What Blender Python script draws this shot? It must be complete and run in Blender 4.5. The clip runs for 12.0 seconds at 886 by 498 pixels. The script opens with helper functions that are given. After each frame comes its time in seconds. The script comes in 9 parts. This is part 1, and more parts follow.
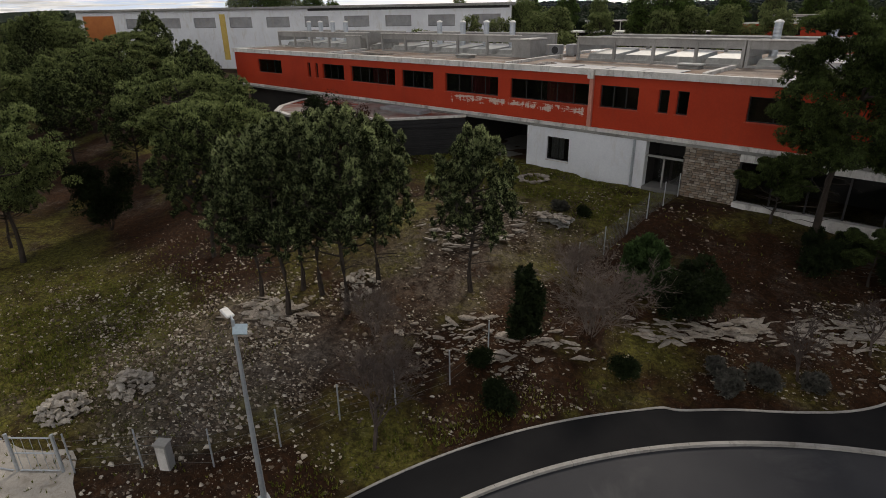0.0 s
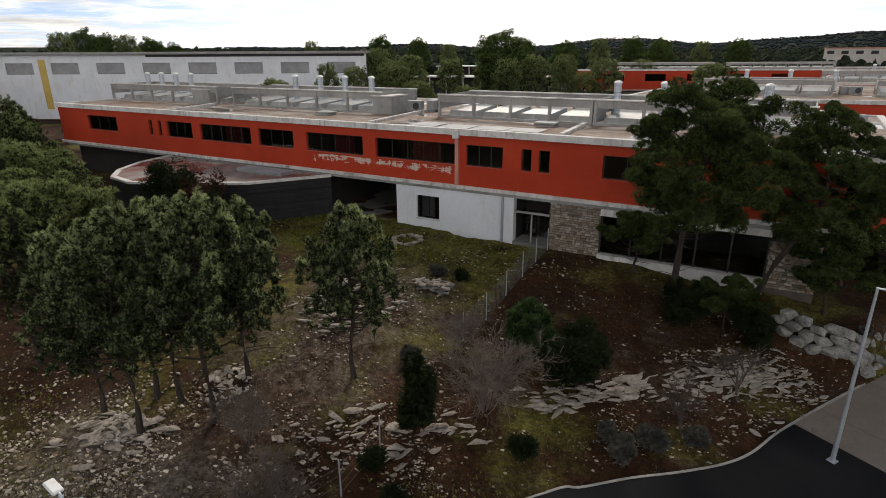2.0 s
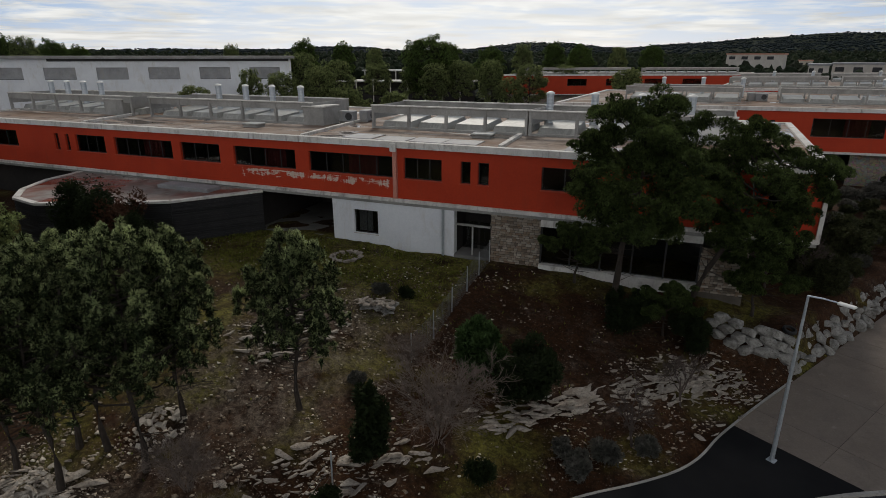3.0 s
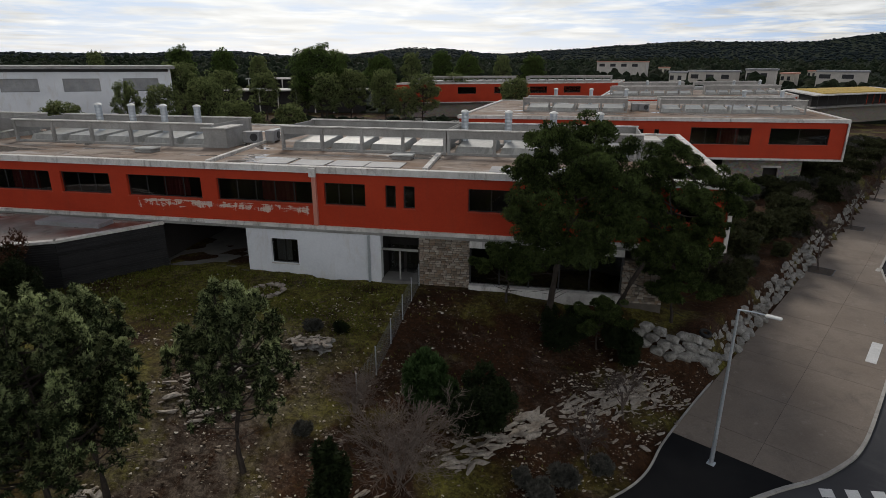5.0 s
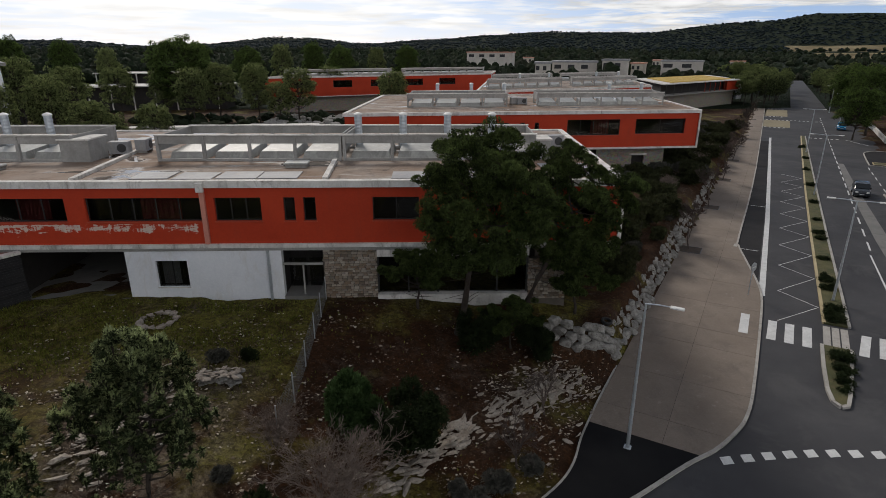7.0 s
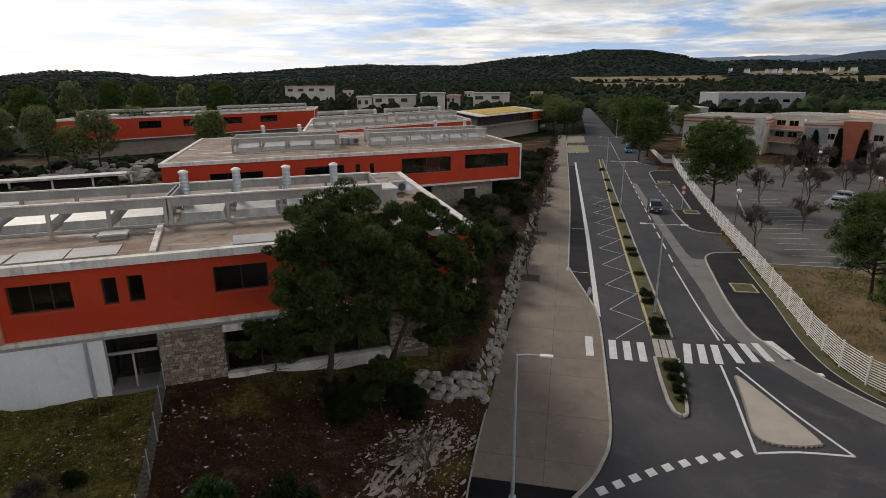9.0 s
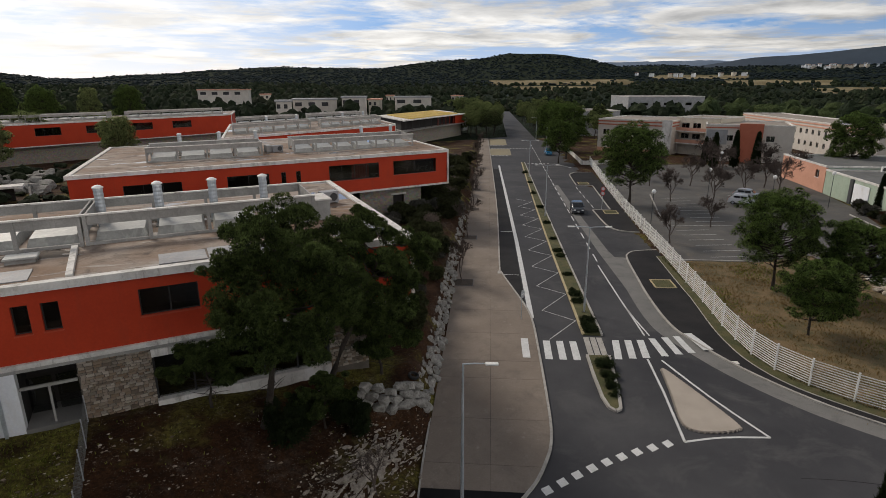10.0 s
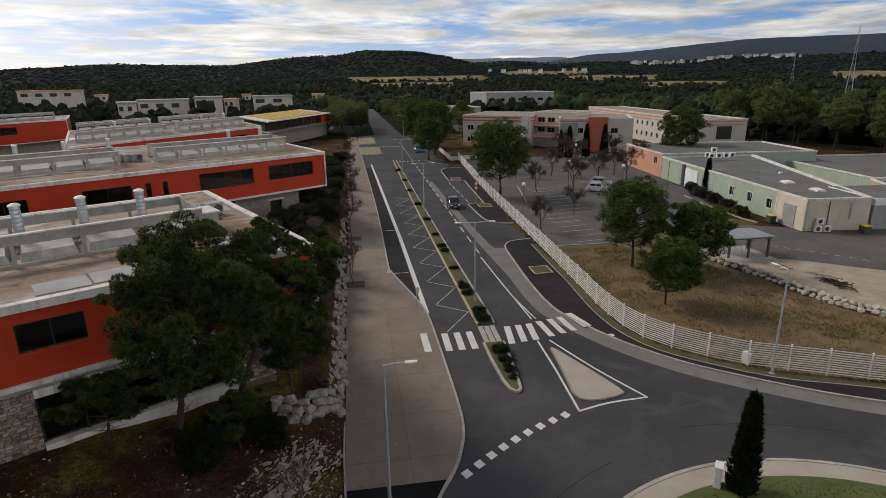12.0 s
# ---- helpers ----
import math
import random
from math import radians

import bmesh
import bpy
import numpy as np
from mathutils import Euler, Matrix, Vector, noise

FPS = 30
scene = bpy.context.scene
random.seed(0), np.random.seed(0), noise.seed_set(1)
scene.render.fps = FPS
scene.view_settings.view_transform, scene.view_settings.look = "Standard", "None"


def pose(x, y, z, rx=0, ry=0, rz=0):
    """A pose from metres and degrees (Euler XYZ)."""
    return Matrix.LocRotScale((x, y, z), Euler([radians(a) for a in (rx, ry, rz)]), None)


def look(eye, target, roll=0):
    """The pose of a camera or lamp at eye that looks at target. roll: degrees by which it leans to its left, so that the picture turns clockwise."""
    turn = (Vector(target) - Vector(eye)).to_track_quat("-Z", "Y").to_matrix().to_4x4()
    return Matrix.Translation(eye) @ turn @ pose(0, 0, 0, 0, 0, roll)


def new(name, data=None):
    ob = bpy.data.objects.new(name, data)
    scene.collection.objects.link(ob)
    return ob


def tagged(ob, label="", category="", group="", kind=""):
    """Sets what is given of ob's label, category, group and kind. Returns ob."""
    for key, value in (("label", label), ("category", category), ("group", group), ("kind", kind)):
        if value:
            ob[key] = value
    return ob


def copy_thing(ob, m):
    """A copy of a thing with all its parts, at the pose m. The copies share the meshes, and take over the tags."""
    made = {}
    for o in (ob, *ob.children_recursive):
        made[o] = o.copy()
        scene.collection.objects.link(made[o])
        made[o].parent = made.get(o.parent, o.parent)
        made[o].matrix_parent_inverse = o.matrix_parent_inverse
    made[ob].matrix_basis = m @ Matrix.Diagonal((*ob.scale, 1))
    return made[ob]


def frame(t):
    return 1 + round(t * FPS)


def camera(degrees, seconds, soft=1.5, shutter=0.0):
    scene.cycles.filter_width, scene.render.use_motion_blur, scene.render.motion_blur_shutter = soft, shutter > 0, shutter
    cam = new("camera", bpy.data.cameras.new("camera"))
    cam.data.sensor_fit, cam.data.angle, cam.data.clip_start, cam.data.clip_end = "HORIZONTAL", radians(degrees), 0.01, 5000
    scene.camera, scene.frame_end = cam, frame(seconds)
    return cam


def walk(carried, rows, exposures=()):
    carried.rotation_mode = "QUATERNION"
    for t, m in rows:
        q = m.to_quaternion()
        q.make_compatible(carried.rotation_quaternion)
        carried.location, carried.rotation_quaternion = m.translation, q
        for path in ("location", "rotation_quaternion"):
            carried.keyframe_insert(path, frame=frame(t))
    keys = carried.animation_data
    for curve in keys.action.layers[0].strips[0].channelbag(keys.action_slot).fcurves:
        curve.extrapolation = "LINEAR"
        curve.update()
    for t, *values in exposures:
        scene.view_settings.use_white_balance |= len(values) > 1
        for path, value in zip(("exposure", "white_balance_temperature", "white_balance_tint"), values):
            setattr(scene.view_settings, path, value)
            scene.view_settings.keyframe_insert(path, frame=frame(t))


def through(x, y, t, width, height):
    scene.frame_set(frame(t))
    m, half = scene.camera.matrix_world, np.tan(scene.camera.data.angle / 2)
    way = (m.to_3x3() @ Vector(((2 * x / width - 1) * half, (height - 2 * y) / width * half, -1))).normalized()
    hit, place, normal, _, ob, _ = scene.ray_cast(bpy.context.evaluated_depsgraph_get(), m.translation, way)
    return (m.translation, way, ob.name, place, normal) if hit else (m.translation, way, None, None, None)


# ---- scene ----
cam = camera(75.7, 12.0, soft=0.6)
PATH = [
    (0, (-1.585, 0.767, 14.668), (-2.851, 2.112, 13.9), -0.9),
    (0.5, (-1.931, 1.025, 15.004), (-3.13, 2.431, 14.24), -0.7),
    (1, (-2.354, 1.419, 15.367), (-3.481, 2.913, 14.661), -0.7),
    (1.5, (-2.868, 1.859, 15.715), (-3.896, 3.434, 15.034), -0.5),
    (2, (-3.311, 2.242, 15.954), (-4.232, 3.893, 15.301), -0.3),
    (2.5, (-3.774, 2.569, 16.231), (-4.583, 4.283, 15.59), -0.2),
    (3, (-4.327, 2.76, 16.504), (-5.032, 4.517, 15.859), -0.0),
    (3.2, (-4.582, 2.81, 16.55), (-5.249, 4.582, 15.906), -0.1),
    (4.8, (-6.639, 3.148, 17.437), (-7.035, 5.01, 16.821), -0.4),
    (5, (-6.839, 3.21, 17.49), (-7.19, 5.076, 16.861), 0.2),
    (5.5, (-7.202, 3.366, 17.741), (-7.445, 5.246, 17.103), 0.2),
    (6, (-7.583, 3.515, 17.975), (-7.733, 5.401, 17.328), 0.2),
    (6.5, (-7.969, 3.7, 18.126), (-8.034, 5.59, 17.475), 0.1),
    (7, (-8.448, 4.005, 18.286), (-8.392, 5.893, 17.627), 0.1),
    (7.5, (-8.705, 4.409, 18.453), (-8.525, 6.293, 17.808), 0.1),
    (7.7, (-8.798, 4.609, 18.508), (-8.555, 6.492, 17.879), -0.1),
    (9.3, (-9.612, 6.02, 19.65), (-8.906, 7.808, 19.099), -0.2),
    (9.5, (-9.741, 6.109, 19.711), (-8.98, 7.877, 19.165), -0.1),
    (10, (-10.099, 6.205, 19.927), (-9.236, 7.922, 19.372), -0.2),
    (10.5, (-10.568, 6.295, 20.06), (-9.621, 7.961, 19.49), -0.2),
    (11, (-11.145, 6.383, 20.2), (-10.098, 7.99, 19.631), -0.4),
    (11.5, (-11.635, 6.414, 20.345), (-10.496, 7.957, 19.777), -0.5),
    (12, (-12.148, 6.415, 20.55), (-10.913, 7.882, 19.981), -0.7),
]
EXPOSURES = [(0.0, -0.2, 6600, 12), (0.6, -0.3, 6650, 12), (1.5, 0.2, 6600, 12), (2.0, 0.1, 6500, 12), (2.5, -0.58, 6350, 10), (3.2, -0.52, 6300, 10), (5.5, -0.38, 6250, 11), (7.5, -0.26, 6300, 12), (9.5, -0.19, 6550, 12), (12.0, -0.2, 6550, 12)]
walk(cam, [(t, look(eye, target, roll)) for t, eye, target, roll in PATH], EXPOSURES)

# ---- light: pale winter sky with streaky cloud, hazy sun ahead of the first view ----
SUN_AZ, SUN_EL = 20.0, 38.0
world = bpy.data.worlds.new("sky")
scene.world = world
world.use_nodes = True
wn, wl = world.node_tree.nodes, world.node_tree.links
wn.clear()
sky = wn.new("ShaderNodeTexSky")
sky.sky_type = "NISHITA"
sky.sun_disc = False
sky.sun_elevation, sky.sun_rotation = radians(SUN_EL), radians(-SUN_AZ)
coord = wn.new("ShaderNodeTexCoord")
parts = wn.new("ShaderNodeSeparateXYZ")
wl.new(coord.outputs["Generated"], parts.inputs[0])


def w_math(op, a, b):
    n = wn.new("ShaderNodeMath")
    n.operation = op
    for s, v in zip(n.inputs, (a, b)):
        if isinstance(v, (int, float)):
            s.default_value = v
        else:
            wl.new(v, s)
    return n.outputs[0]


def w_ramp(fac, *stops):
    n = wn.new("ShaderNodeValToRGB")
    wl.new(fac, n.inputs["Fac"])
    while len(n.color_ramp.elements) < len(stops):
        n.color_ramp.elements.new(0.5)
    for e, (p, c) in zip(n.color_ramp.elements, stops):
        e.position, e.color = p, (c, c, c, 1)
    return n.outputs["Color"]


def w_noise(vec, scale, detail, rough, distort=0.0):
    n = wn.new("ShaderNodeTexNoise")
    n.inputs["Scale"].default_value, n.inputs["Detail"].default_value = scale, detail
    n.inputs["Roughness"].default_value, n.inputs["Distortion"].default_value = rough, distort
    wl.new(vec, n.inputs["Vector"])
    return n.outputs["Fac"]


def w_mix(fac, a, b):
    n = wn.new("ShaderNodeMix")
    n.data_type = "RGBA"
    for s, v in ((n.inputs[0], fac), (n.inputs[6], a), (n.inputs[7], b)):
        if isinstance(v, tuple):
            s.default_value = (*v, 1)
        else:
            wl.new(v, s)
    return n.outputs[2]


lift = w_math("ADD", w_math("MAXIMUM", parts.outputs[2], 0.0), 0.05)
flat = wn.new("ShaderNodeCombineXYZ")
wl.new(w_math("DIVIDE", parts.outputs[0], lift), flat.inputs[0])
wl.new(w_math("DIVIDE", parts.outputs[1], lift), flat.inputs[1])
cover = w_ramp(w_math("ADD", w_math("MULTIPLY", w_noise(flat.outputs[0], 0.42, 8, 0.62, 0.5), 0.7), w_math("MULTIPLY", w_noise(flat.outputs[0], 1.5, 6, 0.6, 0.3), 0.3)), (0.43, 0.0), (0.54, 1.0))
shade = w_noise(flat.outputs[0], 0.8, 5, 0.6, 0.4)
cloud = w_mix(w_ramp(shade, (0.35, 0.0), (0.65, 1.0)), (5.2, 5.15, 5.1), (11.4, 11.2, 10.7))
clear = w_mix(w_ramp(parts.outputs[2], (0.0, 0.25), (0.03, 0.6), (0.09, 1.0)), (9.6, 9.9, 10.0), (2.0, 4.3, 8.2))
glow = w_math("ADD", w_math("MULTIPLY", parts.outputs[0], -math.sin(radians(SUN_AZ))), w_math("MULTIPLY", parts.outputs[1], math.cos(radians(SUN_AZ))))
toward = w_ramp(glow, (0.0, 0.0), (0.75, 0.1), (0.99, 1.0))
cover = w_math("MAXIMUM", cover, w_math("MULTIPLY", w_ramp(parts.outputs[2], (0.16, 0.0), (0.4, 1.0)), 0.75))
mixed = w_mix(w_math("MULTIPLY", toward, 0.55), w_mix(cover, clear, cloud), (13.0, 12.8, 12.3))
# the sky is dimmed away from the sun
away = w_ramp(glow, (0.05, 0.7), (0.8, 1.0))
mixed = w_mix(away, (0.0, 0.0, 0.0), mixed)
# bright bank added to the unseen sky opposite the sun, to light the facades
opposite = w_ramp(w_math("MULTIPLY", w_math("ADD", glow, 1.0), 0.5), (0.05, 0.85), (0.32, 0.0))
mixed = w_mix(opposite, mixed, (17.0, 16.6, 16.0))
# unseen sky overhead greyed down, to take light off level ground
under = w_ramp(parts.outputs[2], (0.0, 1.0), (0.2, 1.0), (0.36, 0.74), (0.7, 0.5))
mixed = w_mix(under, (0.0, 0.0, 0.0), mixed)
add = wn.new("ShaderNodeMix")
add.data_type, add.blend_type = "RGBA", "ADD"
add.inputs[0].default_value = 0.12
wl.new(mixed, add.inputs[6])
wl.new(sky.outputs[0], add.inputs[7])
back = wn.new("ShaderNodeBackground")
back.inputs["Strength"].default_value = 0.102
wout = wn.new("ShaderNodeOutputWorld")
wl.new(add.outputs[2], back.inputs["Color"])
wl.new(back.outputs[0], wout.inputs["Surface"])
sun = new("sun", bpy.data.lights.new("sun", "SUN"))
sun.data.energy, sun.data.angle, sun.data.color = 2.7, radians(18), (1.0, 0.92, 0.8)
sun.matrix_world = look((-math.sin(radians(SUN_AZ)) * 100 * math.cos(radians(SUN_EL)), math.cos(radians(SUN_AZ)) * 100 * math.cos(radians(SUN_EL)), 100 * math.sin(radians(SUN_EL))), (0, 0, 0))

# ---- the lie of the land ----
RC = (9.4, 4.2)                       # centre of the roundabout
R_ISLAND, R_APRON, R_KERB, R_GRASS = 14.8, 13.4, 21.33, 23.42
ROAD_TURN = radians(31.2)
RU = (math.sin(ROAD_TURN), math.cos(ROAD_TURN))    # along the avenue
RV = (math.cos(ROAD_TURN), -math.sin(ROAD_TURN))   # across it, to the right
RO = (17.9, 44.4)


def uv(u, v):
    """World x, y of a place u along and v across the avenue."""
    return RO[0] + u * RU[0] + v * RV[0], RO[1] + u * RU[1] + v * RV[1]


def to_uv(x, y):
    dx, dy = x - RO[0], y - RO[1]
    return dx * RU[0] + dy * RU[1], dx * RV[0] + dy * RV[1]


def smooth(a, b, x):
    t = min(1.0, max(0.0, (x - a) / (b - a)))
    return t * t * (3 - 2 * t)


BACK_EDGE = ((-20.5, 35.0), (-18.8, 30.6), (-17.2, 26.8), (-15.4, 22.8), (-12.1, 18.9), (-9.7, 17.0), (-6.9, 16.0), (-4.2, 15.7))


def back_edge(u):
    """How far across the avenue its far pavement reaches."""
    for (u0, v0), (u1, v1) in zip(BACK_EDGE, BACK_EDGE[1:]):
        if u0 <= u <= u1:
            return v0 + (v1 - v0) * (u - u0) / (u1 - u0)
    return 40.0 if u < -20 else 16.4


def ground_z(x, y):
    """Height of the bare ground; under paved surfaces it lies a hand's width lower."""
    u, v = to_uv(x, y)
    d = math.hypot(x - RC[0], y - RC[1]) - R_GRASS
    far = math.hypot(x, y - 60)
    plateau = 3.35 - 1.5 * smooth(58, 80, y) - 1.5 * smooth(90, 200, y)
    bank = smooth(0.2, 6.5, d) * 1.25 + smooth(5, 17, d) * 2.1
    west = 0.06 + 0.94 * smooth(6.0, 25.0, y + 0.15 * (x + 20))
    z = 0.08 + min(plateau, bank * west)
    e = -7.35 - v                        # metres beyond the avenue's near pavement
    if u > -30 and v < 12:
        rise = smooth(-18.5, -15.5, u)
        low = 1.4 * smooth(0.0, 4.5, e) + 1.7 * smooth(3, 13, e)
        high = (2.1 - 0.9 * smooth(40, 90, u)) * smooth(0.1, 1.4, e) + 1.2 * smooth(2, 10, e)
        z = min(z, 0.1 + low + (high - low) * rise) if u > -27 else z
    if e < 0.0 and u > -34 and v < 45:
        z = -0.15
    if d < 0.0:
        z = -0.15
    if v > back_edge(u) and d > 0:
        z = 0.04 + 0.02 * math.sin(x * 0.5) * math.sin(y * 0.4)
    if far > 260:
        z -= 14 * smooth(260, 700, far)
    return z

# ---- building blocks ----
def part(name, bm, material, parent, label=""):
    """Links a bmesh as one mesh object under a thing or a part."""
    me = bpy.data.meshes.new(name)
    bm.to_mesh(me)
    bm.free()
    ob = new(name, me)
    for m in material if isinstance(material, (list, tuple)) else (material,):
        me.materials.append(m)
    if parent is not None:
        ob.parent = parent
        ob.matrix_parent_inverse = parent.matrix_basis.inverted()
    if label:
        ob["label"] = label
    return ob


def share(name, mesh, m, parent, label=""):
    """A piece on mesh data that others use too, standing at world pose m."""
    ob = new(name, mesh)
    ob.matrix_basis = m
    if parent is not None:
        ob.parent = parent
        ob.matrix_parent_inverse = parent.matrix_basis.inverted()
    if label:
        ob["label"] = label
    return ob


def thing(name, at, label, category, group="", kind="", rz=0.0):
    ob = new(name)
    ob.empty_display_size = 0.2
    ob.matrix_basis = pose(at[0], at[1], at[2], 0, 0, rz)
    return tagged(ob, label, category, group, kind)


def box(bm, x0, y0, z0, x1, y1, z1, m=None, bevel=0.0):
    vs = [bm.verts.new(p) for p in ((x0, y0, z0), (x1, y0, z0), (x1, y1, z0), (x0, y1, z0), (x0, y0, z1), (x1, y0, z1), (x1, y1, z1), (x0, y1, z1))]
    fs = [bm.faces.new([vs[i] for i in q]) for q in ((3, 2, 1, 0), (4, 5, 6, 7), (0, 1, 5, 4), (1, 2, 6, 5), (2, 3, 7, 6), (3, 0, 4, 7))]
    if bevel:
        out = bmesh.ops.bevel(bm, geom=list({e for f in fs for e in f.edges}), offset=bevel, segments=1, affect="EDGES")
        vs = [v for v in out["verts"]] + [v for v in vs if v.is_valid]
        vs = list(set(vs))
    if m is not None:
        for v in vs:
            v.co = m @ v.co
    return vs


def prism(bm, pts, z0, z1):
    """An upright prism over a polygon given anticlockwise; z0, z1 may be functions of x, y."""
    za = z0 if callable(z0) else (lambda x, y: z0)
    zb = z1 if callable(z1) else (lambda x, y: z1)
    lo = [bm.verts.new((x, y, za(x, y))) for x, y in pts]
    hi = [bm.verts.new((x, y, zb(x, y))) for x, y in pts]
    bm.faces.new(hi)
    bm.faces.new(lo[::-1])
    n = len(pts)
    for i in range(n):
        bm.faces.new((lo[i], lo[(i + 1) % n], hi[(i + 1) % n], hi[i]))
    return lo + hi


def tube(bm, pts, radii, sides=8, caps=True):
    """A round tube through points; radii one per point."""
    rings = []
    for i, p in enumerate(pts):
        a, b = Vector(pts[max(0, i - 1)]), Vector(pts[min(len(pts) - 1, i + 1)])
        q = (b - a).normalized().to_track_quat("Z", "Y")
        rings.append([bm.verts.new(Vector(p) + q @ Vector((math.cos(k * math.tau / sides) * radii[i], math.sin(k * math.tau / sides) * radii[i], 0))) for k in range(sides)])
    for r0, r1 in zip(rings, rings[1:]):
        for k in range(sides):
            bm.faces.new((r0[k], r0[(k + 1) % sides], r1[(k + 1) % sides], r1[k]))
    if caps:
        bm.faces.new(rings[0][::-1])
        bm.faces.new(rings[-1])
    return rings


def pierced(bm, x0, x1, y0, y1, z0, z1, holes):
    """An upright wall slab from x0 to x1 with rectangular holes (xa, za, xb, zb) right through it."""
    xs = sorted({x0, x1, *[min(max(h[i], x0), x1) for h in holes for i in (0, 2)]})
    zs = sorted({z0, z1, *[min(max(h[i], z0), z1) for h in holes for i in (1, 3)]})
    full = {}
    for i in range(len(xs) - 1):
        for k in range(len(zs) - 1):
            cx, cz = (xs[i] + xs[i + 1]) / 2, (zs[k] + zs[k + 1]) / 2
            full[i, k] = not any(h[0] < cx < h[2] and h[1] < cz < h[3] for h in holes)
    seen = {}

    def v(x, y, z):
        if (x, y, z) not in seen:
            seen[x, y, z] = bm.verts.new((x, y, z))
        return seen[x, y, z]

    for (i, k), f in full.items():
        if not f:
            continue
        xa, xb, za, zb = xs[i], xs[i + 1], zs[k], zs[k + 1]
        bm.faces.new((v(xa, y0, za), v(xb, y0, za), v(xb, y0, zb), v(xa, y0, zb)))
        bm.faces.new((v(xb, y1, za), v(xa, y1, za), v(xa, y1, zb), v(xb, y1, zb)))
        if not full.get((i - 1, k)):
            bm.faces.new((v(xa, y1, za), v(xa, y0, za), v(xa, y0, zb), v(xa, y1, zb)))
        if not full.get((i + 1, k)):
            bm.faces.new((v(xb, y0, za), v(xb, y1, za), v(xb, y1, zb), v(xb, y0, zb)))
        if not full.get((i, k - 1)):
            bm.faces.new((v(xa, y1, za), v(xb, y1, za), v(xb, y0, za), v(xa, y0, za)))
        if not full.get((i, k + 1)):
            bm.faces.new((v(xa, y0, zb), v(xb, y0, zb), v(xb, y1, zb), v(xa, y1, zb)))


def mesh_of(name, verts, faces, material, smooth_shade=False):
    me = bpy.data.meshes.new(name)
    me.from_pydata(verts, [], faces)
    for m in material if isinstance(material, (list, tuple)) else (material,):
        me.materials.append(m)
    if smooth_shade:
        me.polygons.foreach_set("use_smooth", [True] * len(me.polygons))
    me.update()
    return me


def strip_points(line, off):
    """The line moved sideways by off (to its left)."""
    out = []
    for i, p in enumerate(line):
        a, b = line[max(0, i - 1)], line[min(len(line) - 1, i + 1)]
        dx, dy = b[0] - a[0], b[1] - a[1]
        n = math.hypot(dx, dy)
        out.append((p[0] - dy / n * off, p[1] + dx / n * off))
    return out


def ribbon(bm, line, w0, w1, z0, z1):
    """A bar that follows a line, from w0 to w1 sideways and z0 to z1 in height."""
    a, b = strip_points(line, w0), strip_points(line, w1)
    rows = [[bm.verts.new((*p, z)) for p, z in ((a[i], z0), (a[i], z1), (b[i], z1), (b[i], z0))] for i in range(len(line))]
    for r, s in zip(rows, rows[1:]):
        for k in range(4):
            bm.faces.new((r[k], s[k], s[(k + 1) % 4], r[(k + 1) % 4]))
    bm.faces.new(rows[0])
    bm.faces.new(rows[-1][::-1])


def arc(r, a0, a1, n=48, c=RC):
    return [(c[0] + r * math.cos(radians(a0 + (a1 - a0) * i / n)), c[1] + r * math.sin(radians(a0 + (a1 - a0) * i / n))) for i in range(n + 1)]


def smooth_line(pts, n=6):
    """A rounded line through points (Catmull-Rom)."""
    out = []
    for i in range(len(pts) - 1):
        p0, p1, p2, p3 = pts[max(0, i - 1)], pts[i], pts[i + 1], pts[min(len(pts) - 1, i + 2)]
        for k in range(n):
            t = k / n
            out.append(tuple(0.5 * (2 * p1[j] + (p2[j] - p0[j]) * t + (2 * p0[j] - 5 * p1[j] + 4 * p2[j] - p3[j]) * t * t + (3 * p1[j] - p0[j] - 3 * p2[j] + p3[j]) * t ** 3) for j in (0, 1)))
    return out + [pts[-1]]


